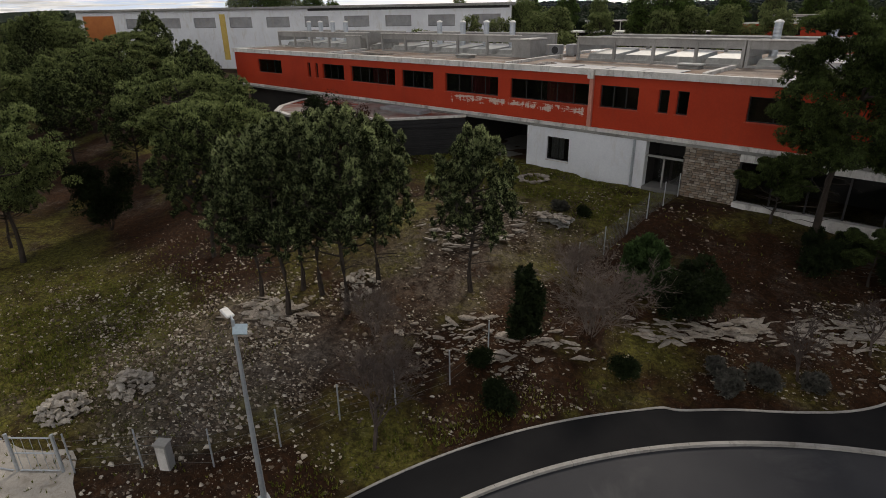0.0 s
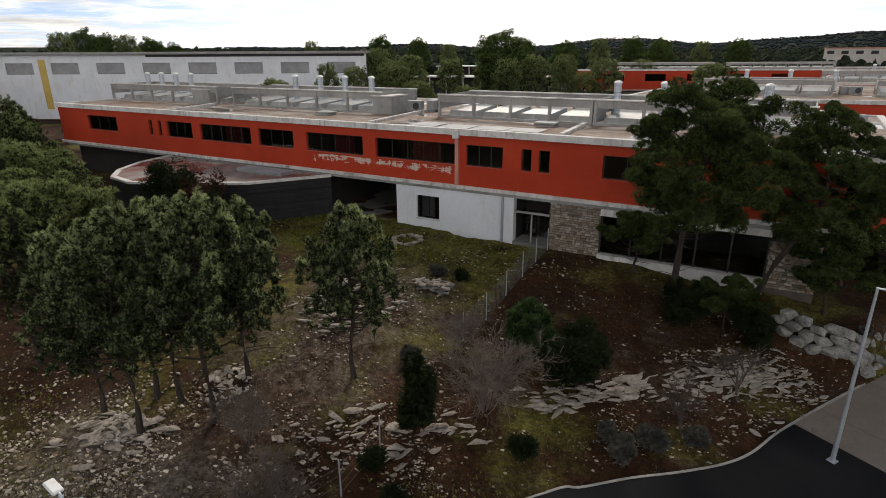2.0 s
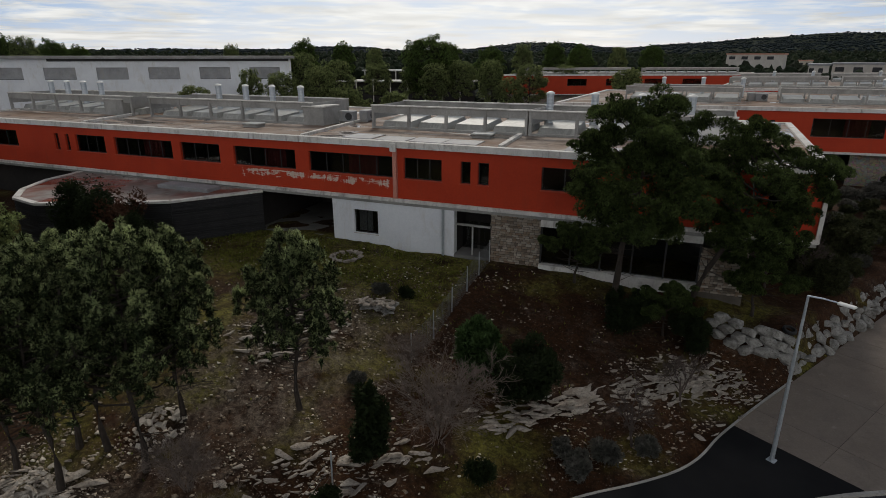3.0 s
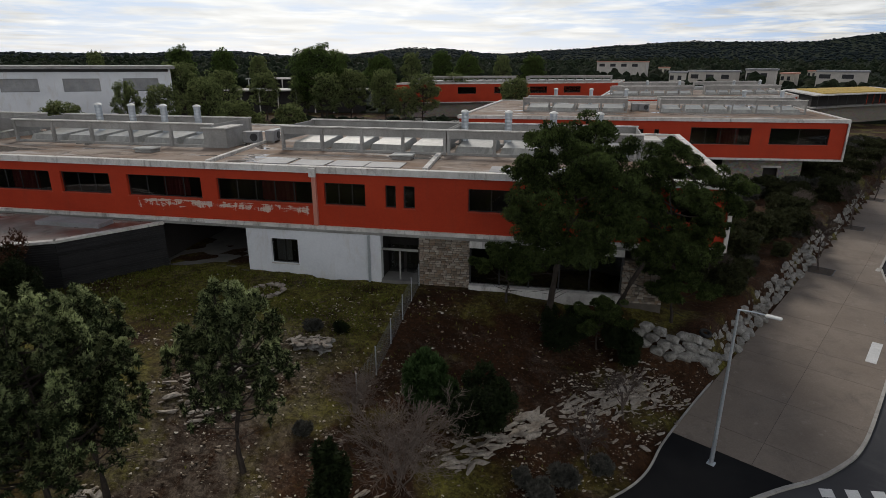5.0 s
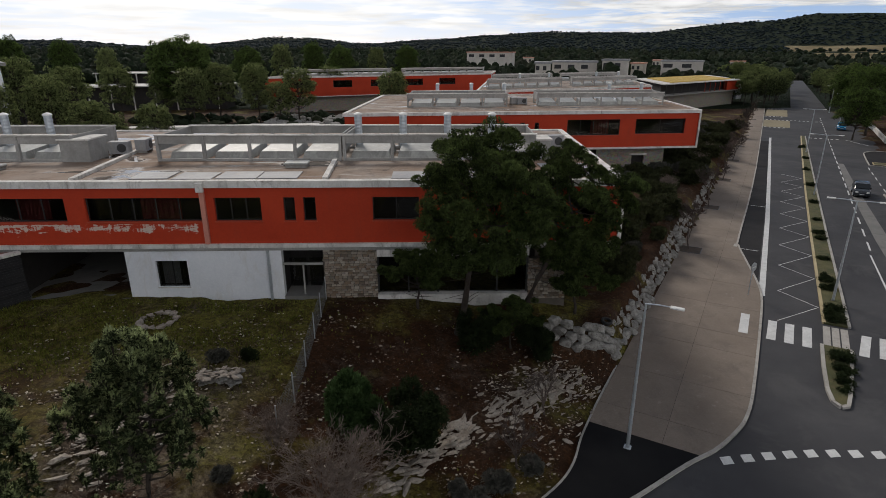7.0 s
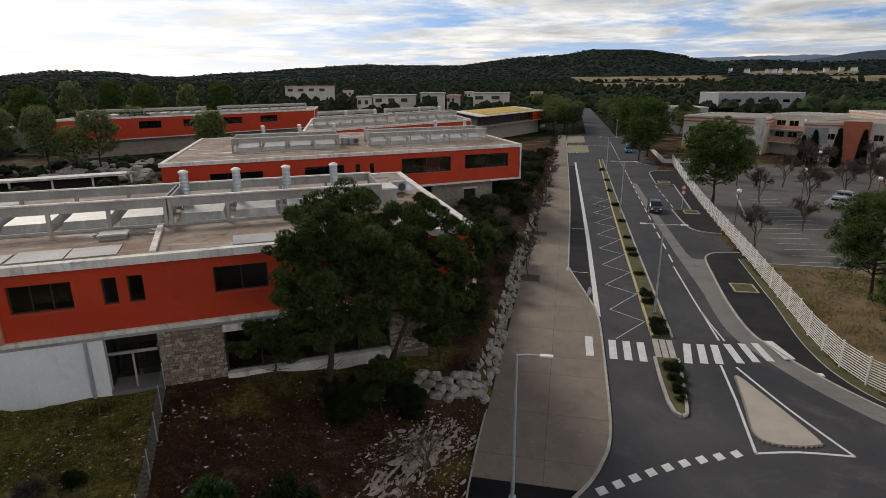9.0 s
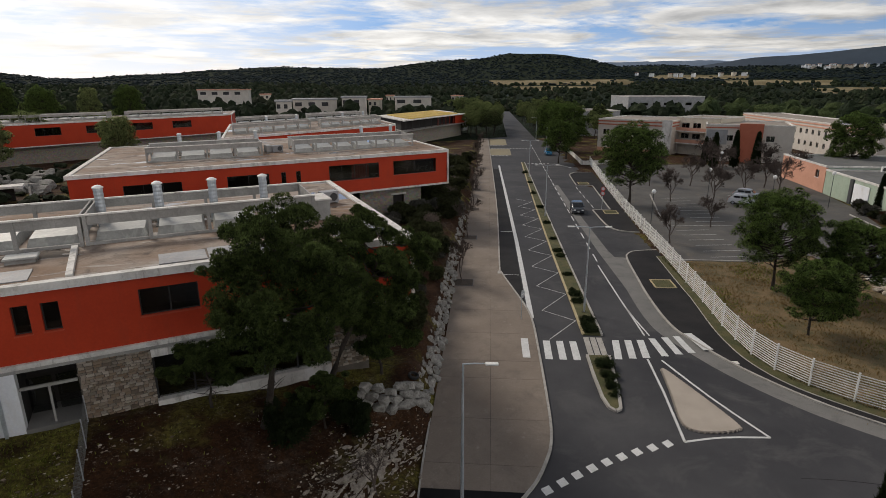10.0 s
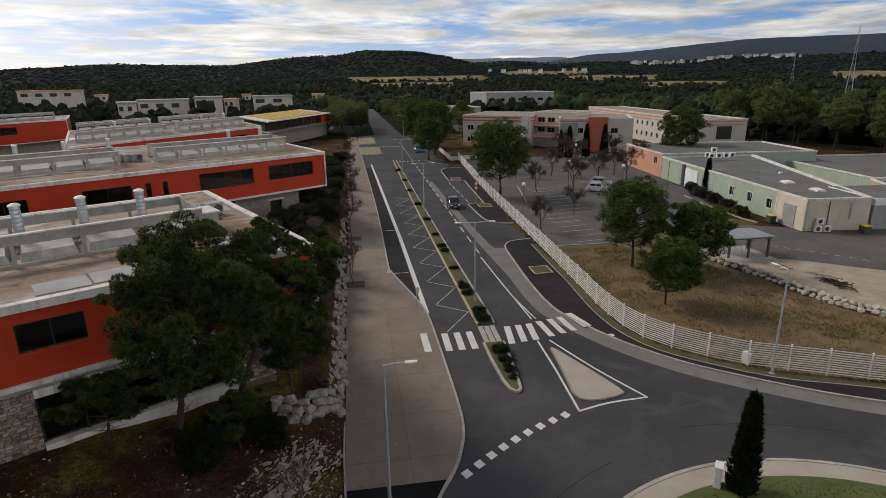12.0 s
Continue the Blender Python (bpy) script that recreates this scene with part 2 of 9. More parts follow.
# ---- materials ----
class Nodes:
    """Short hand for a node material."""

    def __init__(self, name):
        self.mat = bpy.data.materials.new(name)
        self.mat.use_nodes = True
        self.tree = self.mat.node_tree
        self.bsdf = self.tree.nodes["Principled BSDF"]
        self.geo = self.tree.nodes.new("ShaderNodeNewGeometry")
        self.place = self.geo.outputs["Position"]

    def put(self, socket, value):
        if isinstance(value, bpy.types.NodeSocket):
            self.tree.links.new(value, socket)
        elif isinstance(value, (tuple, list)) and len(value) == 3 and socket.type == "RGBA":
            socket.default_value = (*value, 1)
        else:
            socket.default_value = value

    def noise(self, scale, detail=4.0, rough=0.55, stretch=None, distort=0.0):
        n = self.tree.nodes.new("ShaderNodeTexNoise")
        n.inputs["Scale"].default_value, n.inputs["Detail"].default_value = scale, detail
        n.inputs["Roughness"].default_value, n.inputs["Distortion"].default_value = rough, distort
        self.put(n.inputs["Vector"], self.stretched(stretch) if stretch else self.place)
        return n.outputs["Fac"]

    def stretched(self, s):
        m = self.tree.nodes.new("ShaderNodeMapping")
        m.inputs["Scale"].default_value = s
        self.tree.links.new(self.place, m.inputs["Vector"])
        return m.outputs[0]

    def voronoi(self, scale, feature="F1", out="Distance", stretch=None):
        n = self.tree.nodes.new("ShaderNodeTexVoronoi")
        n.feature = feature
        n.inputs["Scale"].default_value = scale
        self.put(n.inputs["Vector"], self.stretched(stretch) if stretch else self.place)
        return n.outputs[out]

    def ramp(self, fac, *stops):
        n = self.tree.nodes.new("ShaderNodeValToRGB")
        self.put(n.inputs["Fac"], fac)
        while len(n.color_ramp.elements) < len(stops):
            n.color_ramp.elements.new(0.5)
        for e, (p, c) in zip(n.color_ramp.elements, stops):
            e.position, e.color = p, ((c, c, c, 1) if isinstance(c, (int, float)) else (*c, 1))
        return n.outputs["Color"]

    def mix(self, fac, a, b, mode="MIX"):
        n = self.tree.nodes.new("ShaderNodeMix")
        n.data_type, n.blend_type = "RGBA", mode
        for s, v in ((n.inputs[0], fac), (n.inputs[6], a), (n.inputs[7], b)):
            self.put(s, v)
        return n.outputs[2]

    def math(self, op, a, b=0.0):
        n = self.tree.nodes.new("ShaderNodeMath")
        n.operation = op
        self.put(n.inputs[0], a)
        self.put(n.inputs[1], b)
        return n.outputs[0]

    def axis(self, k):
        n = self.tree.nodes.new("ShaderNodeSeparateXYZ")
        self.tree.links.new(self.place, n.inputs[0])
        return n.outputs[k]

    def band(self, sock, a, b, c, d):
        """Rises from a to b and falls from c to d."""
        out = []
        for lo, hi in ((a, b), (d, c)):
            n = self.tree.nodes.new("ShaderNodeMapRange")
            n.interpolation_type = "SMOOTHSTEP"
            n.inputs["From Min"].default_value, n.inputs["From Max"].default_value = lo, hi
            self.put(n.inputs["Value"], sock)
            out.append(n.outputs[0])
        return self.math("MULTIPLY", *out)

    def random(self):
        return self.tree.nodes.new("ShaderNodeObjectInfo").outputs["Random"]

    def island(self):
        return self.geo.outputs["Random Per Island"]

    def bump(self, height, strength=0.3, distance=0.02):
        n = self.tree.nodes.new("ShaderNodeBump")
        n.inputs["Strength"].default_value, n.inputs["Distance"].default_value = strength, distance
        self.put(n.inputs["Height"], height)
        self.put(self.bsdf.inputs["Normal"], n.outputs[0])

    def done(self, color, rough=0.8, metal=0.0, spec=0.4):
        self.put(self.bsdf.inputs["Base Color"], color)
        self.put(self.bsdf.inputs["Roughness"], rough)
        self.put(self.bsdf.inputs["Metallic"], metal)
        self.bsdf.inputs["Specular IOR Level"].default_value = spec
        return self.mat


def surface(name, c1, c2, rough=0.8, fine=8.0, coarse=0.6, bump=0.2, dist=0.01, metal=0.0, spec=0.4, stain=None):
    """A surface with grain, and stains or wear at a larger size."""
    n = Nodes(name)
    col = n.mix(n.ramp(n.noise(coarse, 5, 0.6), (0.32, 0.0), (0.68, 1.0)), c1, c2)
    g = n.noise(fine, 6, 0.7)
    col = n.mix(0.35, col, n.ramp(g, (0.25, 0.25), (0.75, 0.75)), "OVERLAY")
    if stain:
        col = n.mix(n.ramp(n.noise(coarse * 2.3, 6, 0.7, (1, 1, 0.35), 0.6), (0.52, 0.0), (0.72, 0.85)), col, stain)
    n.bump(g, bump, dist)
    return n.done(col, rough, metal, spec)


M_ASPHALT = surface("asphalt", (0.036, 0.036, 0.04), (0.066, 0.065, 0.068), 0.8, 30, 0.11, 0.3, 0.008, spec=0.16, stain=(0.082, 0.08, 0.08))
M_ASPHALT_NEW = surface("recent asphalt", (0.02, 0.0195, 0.021), (0.033, 0.0315, 0.032), 0.85, 30, 0.3, 0.3, 0.008, spec=0.08)
M_ASPHALT_BLACK = surface("fresh black asphalt", (0.011, 0.011, 0.012), (0.019, 0.0185, 0.019), 0.85, 30, 0.3, 0.3, 0.008, spec=0.05)
M_ASPHALT_OLD = surface("worn asphalt", (0.13, 0.127, 0.12), (0.175, 0.168, 0.158), 0.85, 24, 0.3, 0.3, 0.008, stain=(0.09, 0.088, 0.085))
def paving_material():
    """Trowelled brown concrete, each bay a little different, with rain stains."""
    n = Nodes("concrete paving")
    col = n.mix(n.ramp(n.noise(0.22, 5, 0.6), (0.32, 0.0), (0.68, 1.0)), (0.175, 0.14, 0.112), (0.235, 0.194, 0.158))
    col = n.mix(n.math("MULTIPLY", n.random(), 0.35), col, (0.15, 0.122, 0.1))
    col = n.mix(n.ramp(n.noise(0.55, 6, 0.7, None, 0.8), (0.5, 0.0), (0.68, 0.7)), col, (0.135, 0.112, 0.093))
    col = n.mix(n.ramp(n.noise(1.6, 5, 0.75), (0.6, 0.0), (0.7, 0.5)), col, (0.29, 0.25, 0.21))
    g = n.noise(14, 6, 0.7)
    col = n.mix(0.35, col, n.ramp(g, (0.25, 0.25), (0.75, 0.75)), "OVERLAY")
    n.bump(g, 0.2, 0.006)
    return n.done(col, 0.85, 0, 0.3)


M_PAVING = paving_material()
M_KERB = surface("kerb concrete", (0.28, 0.265, 0.24), (0.4, 0.38, 0.35), 0.85, 14, 0.7, 0.25, 0.01, stain=(0.18, 0.165, 0.145))
M_ISLAND = surface("pinkish concrete", (0.31, 0.27, 0.225), (0.38, 0.33, 0.28), 0.85, 14, 0.5, 0.2, 0.01)
M_PAINT = surface("road paint", (0.5, 0.5, 0.49), (0.62, 0.62, 0.61), 0.6, 20, 1.2, 0.2, 0.004, stain=(0.4, 0.4, 0.39))
M_WHITE = surface("white render", (0.66, 0.675, 0.705), (0.75, 0.765, 0.79), 0.8, 8, 0.4, 0.2, 0.01, stain=(0.58, 0.56, 0.53))
M_FASCIA = surface("weathered white concrete", (0.5, 0.475, 0.44), (0.7, 0.675, 0.64), 0.85, 8, 0.7, 0.3, 0.01, stain=(0.17, 0.15, 0.125))
M_STEEL = surface("galvanised steel", (0.42, 0.45, 0.48), (0.52, 0.55, 0.58), 0.45, 12, 1.0, 0.1, 0.004, metal=0.6)
M_FRAME = surface("dark window frame", (0.015, 0.015, 0.016), (0.028, 0.028, 0.029), 0.5, 10, 1, 0.05, 0.003)
# near-black colour stands in for shade in rooms, recesses and under roofs
M_DARK = surface("shade-dark interior", (0.022, 0.02, 0.019), (0.035, 0.031, 0.029), 0.9, 4, 0.5, 0.1, 0.01)
M_SLATE = surface("black slatted timber", (0.01, 0.01, 0.011), (0.022, 0.021, 0.022), 0.7, 9, 1.2, 0.5, 0.02)
M_FENCE = surface("white fence paint", (0.68, 0.67, 0.64), (0.78, 0.77, 0.74), 0.5, 10, 0.8, 0.1, 0.003, stain=(0.5, 0.48, 0.44))
M_PIT = surface("pit soil", (0.05, 0.038, 0.03), (0.08, 0.06, 0.045), 0.95, 14, 2, 0.6, 0.03)

# ---- ground, roads and pavements ----
M_SOIL_N = Nodes("stony soil")


def soil_material():
    n = M_SOIL_N
    soil = n.mix(n.ramp(n.noise(0.35, 6, 0.65), (0.35, 0.0), (0.65, 1.0)), (0.028, 0.0115, 0.005), (0.072, 0.033, 0.014))
    grass = n.mix(n.noise(3.0, 5, 0.7), (0.06, 0.064, 0.009), (0.27, 0.245, 0.055))
    col = n.mix(n.ramp(n.noise(0.16, 4, 0.6), (0.52, 0.0), (0.64, 0.85)), soil, grass)
    lawn = n.math("MULTIPLY", n.band(n.axis(0), -36, -33, -15.6, -14.8), n.band(n.axis(1), 26.5, 31, 38, 39))
    west = n.math("MULTIPLY", n.band(n.axis(0), -60, -44, -27, -20), n.band(n.axis(1), -10, -5, 9, 13))
    verge = n.math("ADD", lawn, n.math("MULTIPLY", west, 1.0))
    moss = n.math("MULTIPLY", verge, n.ramp(n.noise(0.7, 6, 0.75), (0.36, 0.1), (0.54, 1.0)))
    col = n.mix(moss, col, grass)
    pale = n.ramp(n.noise(0.22, 5, 0.7, None, 0.5), (0.52, 0.0), (0.7, 0.8))
    col = n.mix(n.math("MULTIPLY", pale, n.ramp(n.noise(1.7, 6, 0.8), (0.42, 0.0), (0.6, 1.0))), col, (0.17, 0.14, 0.11))
    rub = n.math("MULTIPLY", n.band(n.axis(0), -30, -26, -21, -18), n.band(n.axis(1), 3, 7, 12, 16))
    col = n.mix(n.math("MULTIPLY", rub, n.ramp(n.noise(1.1, 6, 0.75), (0.35, 0.2), (0.6, 0.85))), col, (0.24, 0.205, 0.17))
    bed = n.math("MULTIPLY", n.band(n.axis(0), -26, -23, -19, -15.5), n.band(n.axis(1), 16, 20, 28, 32))
    col = n.mix(n.math("MULTIPLY", bed, n.ramp(n.noise(1.4, 7, 0.8, None, 0.4), (0.4, 0.0), (0.58, 0.8))), col, (0.2, 0.165, 0.13))
    grit = n.ramp(n.voronoi(8.0), (0.08, 1.0), (0.3, 0.0))
    speck = n.math("MULTIPLY", grit, n.ramp(n.noise(1.3, 4, 0.7), (0.48, 0.0), (0.62, 1.0)))
    col = n.mix(n.math("MULTIPLY", speck, 0.75), col, (0.34, 0.3, 0.25))
    leaf = n.math("MULTIPLY", n.ramp(n.voronoi(17.0), (0.06, 1.0), (0.26, 0.0)), n.ramp(n.noise(2.6, 4, 0.75), (0.44, 0.0), (0.58, 1.0)))
    col = n.mix(n.math("MULTIPLY", leaf, 0.7), col, (0.26, 0.2, 0.13))
    damp = n.ramp(n.noise(3.6, 7, 0.8, None, 0.6), (0.42, 0.75), (0.6, 0.0))
    col = n.mix(damp, col, (0.014, 0.008, 0.005))
    litter = n.ramp(n.noise(9.0, 6, 0.75), (0.3, 0.3), (0.7, 0.75))
    col = n.mix(0.6, col, litter, "OVERLAY")
    n.bump(n.noise(6.0, 8, 0.7), 0.9, 0.1)
    return n.done(col, 0.95, 0, 0.1)


M_SOIL = soil_material()


# straw-coloured fields on the far slopes: bearings and heights in degrees as seen from the roundabout
FIELDS = ((31.5, 44.5, 0.05, 0.42), (33, 41, -0.45, -0.15), (46, 54, 0.5, 0.75), (52, 60, 0.0, 0.3), (59, 66, -0.6, -0.3), (73, 84, -0.1, 0.35))


def in_field(x, y, z):
    b, d = math.degrees(math.atan2(x + 8, y - 5)), math.hypot(x + 8, y - 5)
    e = math.degrees(math.atan2(z - 17.7, d))
    return d > 900 and any(b0 < b < b1 and e0 - 0.1 < e < e1 for b0, b1, e0, e1 in FIELDS)


def build_ground():
    xs = sorted({*np.arange(-60, 60, 0.7).round(2), *np.arange(-160, -60, 4.0), *np.arange(60, 180, 4.0)})
    ys = sorted({*np.arange(-8, 62, 0.7).round(2), *np.arange(62, 181, 3.0), *np.arange(-100, -8, 6.0)})
    verts = []
    for y in ys:
        for x in xs:
            z = ground_z(x, y)
            if z > 0.25:
                k = min(1.0, (z - 0.25) * 2)
                z += k * (0.16 * noise.noise((x * 0.45, y * 0.45, 0)) + 0.1 * noise.noise((x * 1.4, y * 1.4, 3)))
            verts.append((x, y, z))
    w, h = len(xs), len(ys)
    faces = [(j * w + i, j * w + i + 1, (j + 1) * w + i + 1, (j + 1) * w + i) for j in range(h - 1) for i in range(w - 1)]
    # from the fine sheet's rim outwards to the hills, in rings
    rim = [i for i in range(w)] + [j * w + w - 1 for j in range(1, h)] + [(h - 1) * w + i for i in range(w - 2, -1, -1)] + [j * w for j in range(h - 2, 0, -1)]
    last = rim
    for k in range(1, 96):
        ring = []
        g = (k / 95) ** 2.0
        for r in rim:
            x, y, z = verts[r]
            dx, dy = x - 10, y - 40
            d = math.hypot(dx, dy)
            dist = d + g * (4300 - d)
            x2, y2 = 10 + dx / d * dist, 40 + dy / d * dist
            verts.append((x2, y2, far_z(x2, y2, dist, z)))
            ring.append(len(verts) - 1)
        n = len(ring)
        faces += [(last[i], ring[i], ring[(i + 1) % n], last[(i + 1) % n]) for i in range(n)]
        last = ring
    me = mesh_of("ground", verts, faces, [M_SOIL, M_WOODS], True)
    core = (w - 1) * (h - 1)
    for i, p in enumerate(me.polygons):
        if i > core + 5 * len(rim):
            p.material_index = 1
    crop = me.attributes.new("crop", "FLOAT", "POINT")
    crop.data.foreach_set("value", [1.0 if i >= w * h and in_field(*v) else 0.0 for i, v in enumerate(verts)])
    tagged(new("ground", me), "stony brown soil with thin grass, running out to wooded hills", "ground", kind="structure")


def woods_material():
    n = Nodes("distant woods")
    col = n.mix(n.ramp(n.noise(0.03, 6, 0.75), (0.35, 0.0), (0.65, 1.0)), (0.01, 0.016, 0.009), (0.022, 0.03, 0.017))
    crop = n.tree.nodes.new("ShaderNodeAttribute")
    crop.attribute_name = "crop"
    straw = n.mix(n.ramp(n.noise(0.008, 4, 0.6), (0.4, 0.0), (0.6, 1.0)), (0.15, 0.12, 0.065), (0.26, 0.215, 0.13))
    edge = n.math("ADD", crop.outputs["Fac"], n.math("MULTIPLY", n.math("SUBTRACT", n.noise(0.02, 3, 0.6), 0.5), 0.7))
    col = n.mix(n.ramp(edge, (0.48, 0.0), (0.56, 1.0)), col, straw)
    n.bump(n.noise(0.09, 6, 0.8), 1.0, 5.0)
    return n.done(col, 0.95, 0, 0.05)


M_WOODS = woods_material()
# skyline of the hills: bearing from north (clockwise) and height in degrees
HILLS = [(-180, 0.6), (-90, 0.4), (-55, 0.2), (-42, 0.3), (-33, 0.6), (-29, 0.6), (-26, 0.3), (-19, 0.4), (-14, 0.9), (-10, 1.0), (-7, 0.6), (-3, 0.65), (4, 1.25), (11, 1.55), (17, 1.6), (21, 1.6), (25, 2.1), (28, 2.35), (30.5, 2.4), (33, 2.95), (36, 2.9), (38, 2.7), (40.5, 2.2), (43, 1.5), (53, 1.4), (56, 1.4), (62, 1.5), (70, 1.7), (78, 1.75), (95, 1.5), (120, 1.2), (180, 0.6)]


def hill_deg(b):
    for (b0, h0), (b1, h1) in zip(HILLS, HILLS[1:]):
        if b0 <= b <= b1:
            return h0 + (h1 - h0) * (b - b0) / (b1 - b0)
    return 0.6


def far_z(x, y, dist, z0):
    """The plain dips beyond the school, lifts gently through the fields and ends in the hills."""
    b = math.degrees(math.atan2(x + 8, y - 5))
    top = hill_deg(b)
    vale = smooth(5, 40, b)
    steps = ((600, -1.75 - 1.15 * vale), (1300, -0.8 - 0.35 * vale), (2000, -0.1), (2600, min(0.6, top * 0.5)), (3100, top * 0.62 + 0.1), (3600, top), (4400, top - 0.5))
    if dist <= 600:
        return z0 - (0.6 + z0) * smooth(170, 600, dist) - 12.2 * vale * smooth(170, 600, dist)
    e = steps[-1][1]
    for (d0, e0), (d1, e1) in zip(steps, steps[1:]):
        if d0 <= dist <= d1:
            e = e0 + (e1 - e0) * (dist - d0) / (d1 - d0)
            break
    wave = noise.noise((x * 0.0022, y * 0.0022, 0)) * 11 * smooth(600, 1200, dist) * (1 - smooth(2300, 3000, dist)) + 22 * noise.noise((x * 0.0027, y * 0.0027, 5)) * smooth(2600, 3200, dist)
    return 17.7 + dist * math.tan(radians(e)) + wave


build_ground()

PAVE_EDGE = smooth_line([*arc(R_KERB, 117.5, 114.5, 1), *(uv(u, v) for u, v in ((-23.6, -2.5), (-21.8, -1.45), (-20.0, -0.75), (-18.2, -0.3), (-15, -0.1), (-6, -0.05), (0.0, -0.15), (4, -0.75), (8.0, -1.6), (13.0, -2.6), (16, -2.7), (60, -2.7), (175, -4.4)))], 4)
KERB_R = smooth_line([uv(u, v) for u, v in ((-24, 34), (-21.8, 30.6), (-20.0, 27.3), (-18.1, 24.1), (-15, 20.1), (-12.3, 17.3), (-8.3, 14.6), (-3.7, 12.6), (-0.3, 11.75), (6.2, 11.7), (13, 12.1), (18.5, 12.5), (20.6, 13.0), (22, 14.2), (22.6, 16.9))], 4)
BACK_R = smooth_line([uv(u, v) for u, v in ((-20.5, 35), (-18.8, 30.6), (-17.2, 26.8), (-15.4, 22.8), (-12.1, 18.9), (-9.7, 17.0), (-6.9, 16.0), (-4.2, 15.7), (-1.0, 15.7), (5.8, 16.2), (9.1, 16.3), (22.5, 16.9))], 4)


def build_roads():
    road = thing("road", (0, 0, 0), "dark asphalt avenue joining a roundabout", "road", kind="structure")
    bm = bmesh.new()
    prism(bm, arc(R_KERB + 0.3, 0, 360, 96)[:-1], -0.2, 0.0)
    part("roundabout_surface", bm, M_ASPHALT, road)
    bm = bmesh.new()
    prism(bm, [uv(-16, -0.6), uv(-20, -1.3), uv(-22.5, -2.6), uv(-25.2, -5.0), uv(-29, -3), uv(-28, 3), uv(-34, 24), uv(-26, 36), uv(-20, 35), uv(-8, 16.4), uv(0, 15.5), uv(22, 16.5), uv(150, 19), uv(176, 13.6), uv(400, 11.5), uv(400, 4.5), uv(182, 3.2), uv(176, -4.5), uv(16, -2.9), uv(8, -1.8), uv(0, -0.3)], -0.2, 0.004)
    part("avenue_surface", bm, M_ASPHALT, road)
    bm = bmesh.new()
    prism(bm, [uv(0.4, -0.55), uv(4.2, -0.95), uv(8.2, -1.8), uv(13.0, -2.75), uv(60, -2.75), uv(93, -3.2), uv(93, -0.8), uv(0.4, -0.4)][::-1], -0.1, 0.008)
    part("stopping_bay", bm, M_ASPHALT_NEW, road, "black asphalt bus bay")
    bm = bmesh.new()
    inner = strip_points(KERB_R, 0.15)[4:46]
    outer = strip_points(KERB_R, 1.75)[4:46]
    prism(bm, [p for p in outer[::-1]] + inner, -0.1, 0.008)
    part("worn_lane", bm, M_ASPHALT_OLD, road, "pale worn strip of asphalt")
    bm = bmesh.new()
    prism(bm, [uv(4, 10.1), uv(12, 9.9), uv(22, 9.6), uv(48, 9.3), uv(70, 9.5), uv(70, 10.3), uv(48, 10.4), uv(22, 10.9), uv(16, 11.5), uv(10, 11.9), uv(4, 11.6)][::-1], -0.1, 0.0085)
    part("worn_lane", bm, M_ASPHALT_OLD, road, "pale worn strip of asphalt")
    for u0, u1, a, b in ((121, 138, -4.0, 2.7), (150, 172, -4.4, 2.2)):
        bm = bmesh.new()
        prism(bm, [uv(u0, a), uv(u0, b), uv(u1, b), uv(u1, a)], -0.1, 0.009)
        part("coloured_surfacing", bm, M_TANWAY, road, "ochre surfacing between the dashed lines")
    # markings
    def bar(pts, z=0.012):
        bm = bmesh.new()
        prism(bm, pts, 0.0, z)
        bmesh.ops.recalc_face_normals(bm, faces=bm.faces)
        part("road_marking", bm, M_PAINT, road)

    def line(pts, w, z=0.012):
        bm = bmesh.new()
        ribbon(bm, pts, -w / 2, w / 2, 0.0, z)
        bmesh.ops.recalc_face_normals(bm, faces=bm.faces)
        part("road_marking", bm, M_PAINT, road)

    for v in (0.5, 1.55, 2.6):
        bar([uv(-7.7, v - 0.05), uv(-7.7, v + 0.5), uv(-4.45, v + 0.58), uv(-4.45, v + 0.03)])
    for ua, va, ub, vb in ((-4.0, 6.1, -7.35, 5.65), (-3.9, 7.1, -7.15, 6.75), (-3.8, 8.1, -7.0, 7.8), (-3.45, 9.1, -6.6, 9.3), (-3.15, 10.2, -6.2, 10.45), (-2.85, 11.2, -5.85, 11.5)):
        bar([uv(ub, vb), uv(ub, vb + 0.55), uv(ua, va + 0.55), uv(ua, va)])
    for i in range(9):
        x, y = 5.6 + i * 1.07, 25.75 + 0.75 * math.sin(i / 8 * 3.0) * 0.5
        bar([(x - 0.27, y - 0.3), (x + 0.27, y - 0.25), (x + 0.33, y + 0.28), (x - 0.21, y + 0.23)])
    line([uv(-7.2, 8.1), uv(-12, 7.9), uv(-17.6, 7.5)], 0.16)
    line(smooth_line([uv(-17.6, 7.45), uv(-17.0, 9.8), uv(-16.8, 12.6)], 3), 0.16)
    line(smooth_line([uv(-16.8, 12.6), uv(-12.5, 10.8), uv(-7.3, 9.1)], 3), 0.16)
    line([uv(-2.9, 8.95), uv(6, 8.75), uv(16, 8.6)], 0.14)
    line([uv(-2.9, 9.35), uv(0.5, 9.0), uv(3, 8.85)], 0.12)
    for i in range(26):
        u = 17.6 + i * 5.2
        line([uv(u, 8.55 + 0.012 * u), uv(u + 3.0, 8.55 + 0.012 * (u + 3))], 0.16)
    line([uv(0.2, -0.05), uv(25.7, -0.2), uv(60, -0.7), uv(99, -1.3)], 0.46)
    zig = [uv(-4.2, 1.1)]
    for i in range(9):
        zig += [uv(-0.2 + i * 6.6, 3.75), uv(2.0 + i * 6.6, 1.05)]
    for a, b in zip(zig, zig[1:]):
        line([a, b], 0.055)
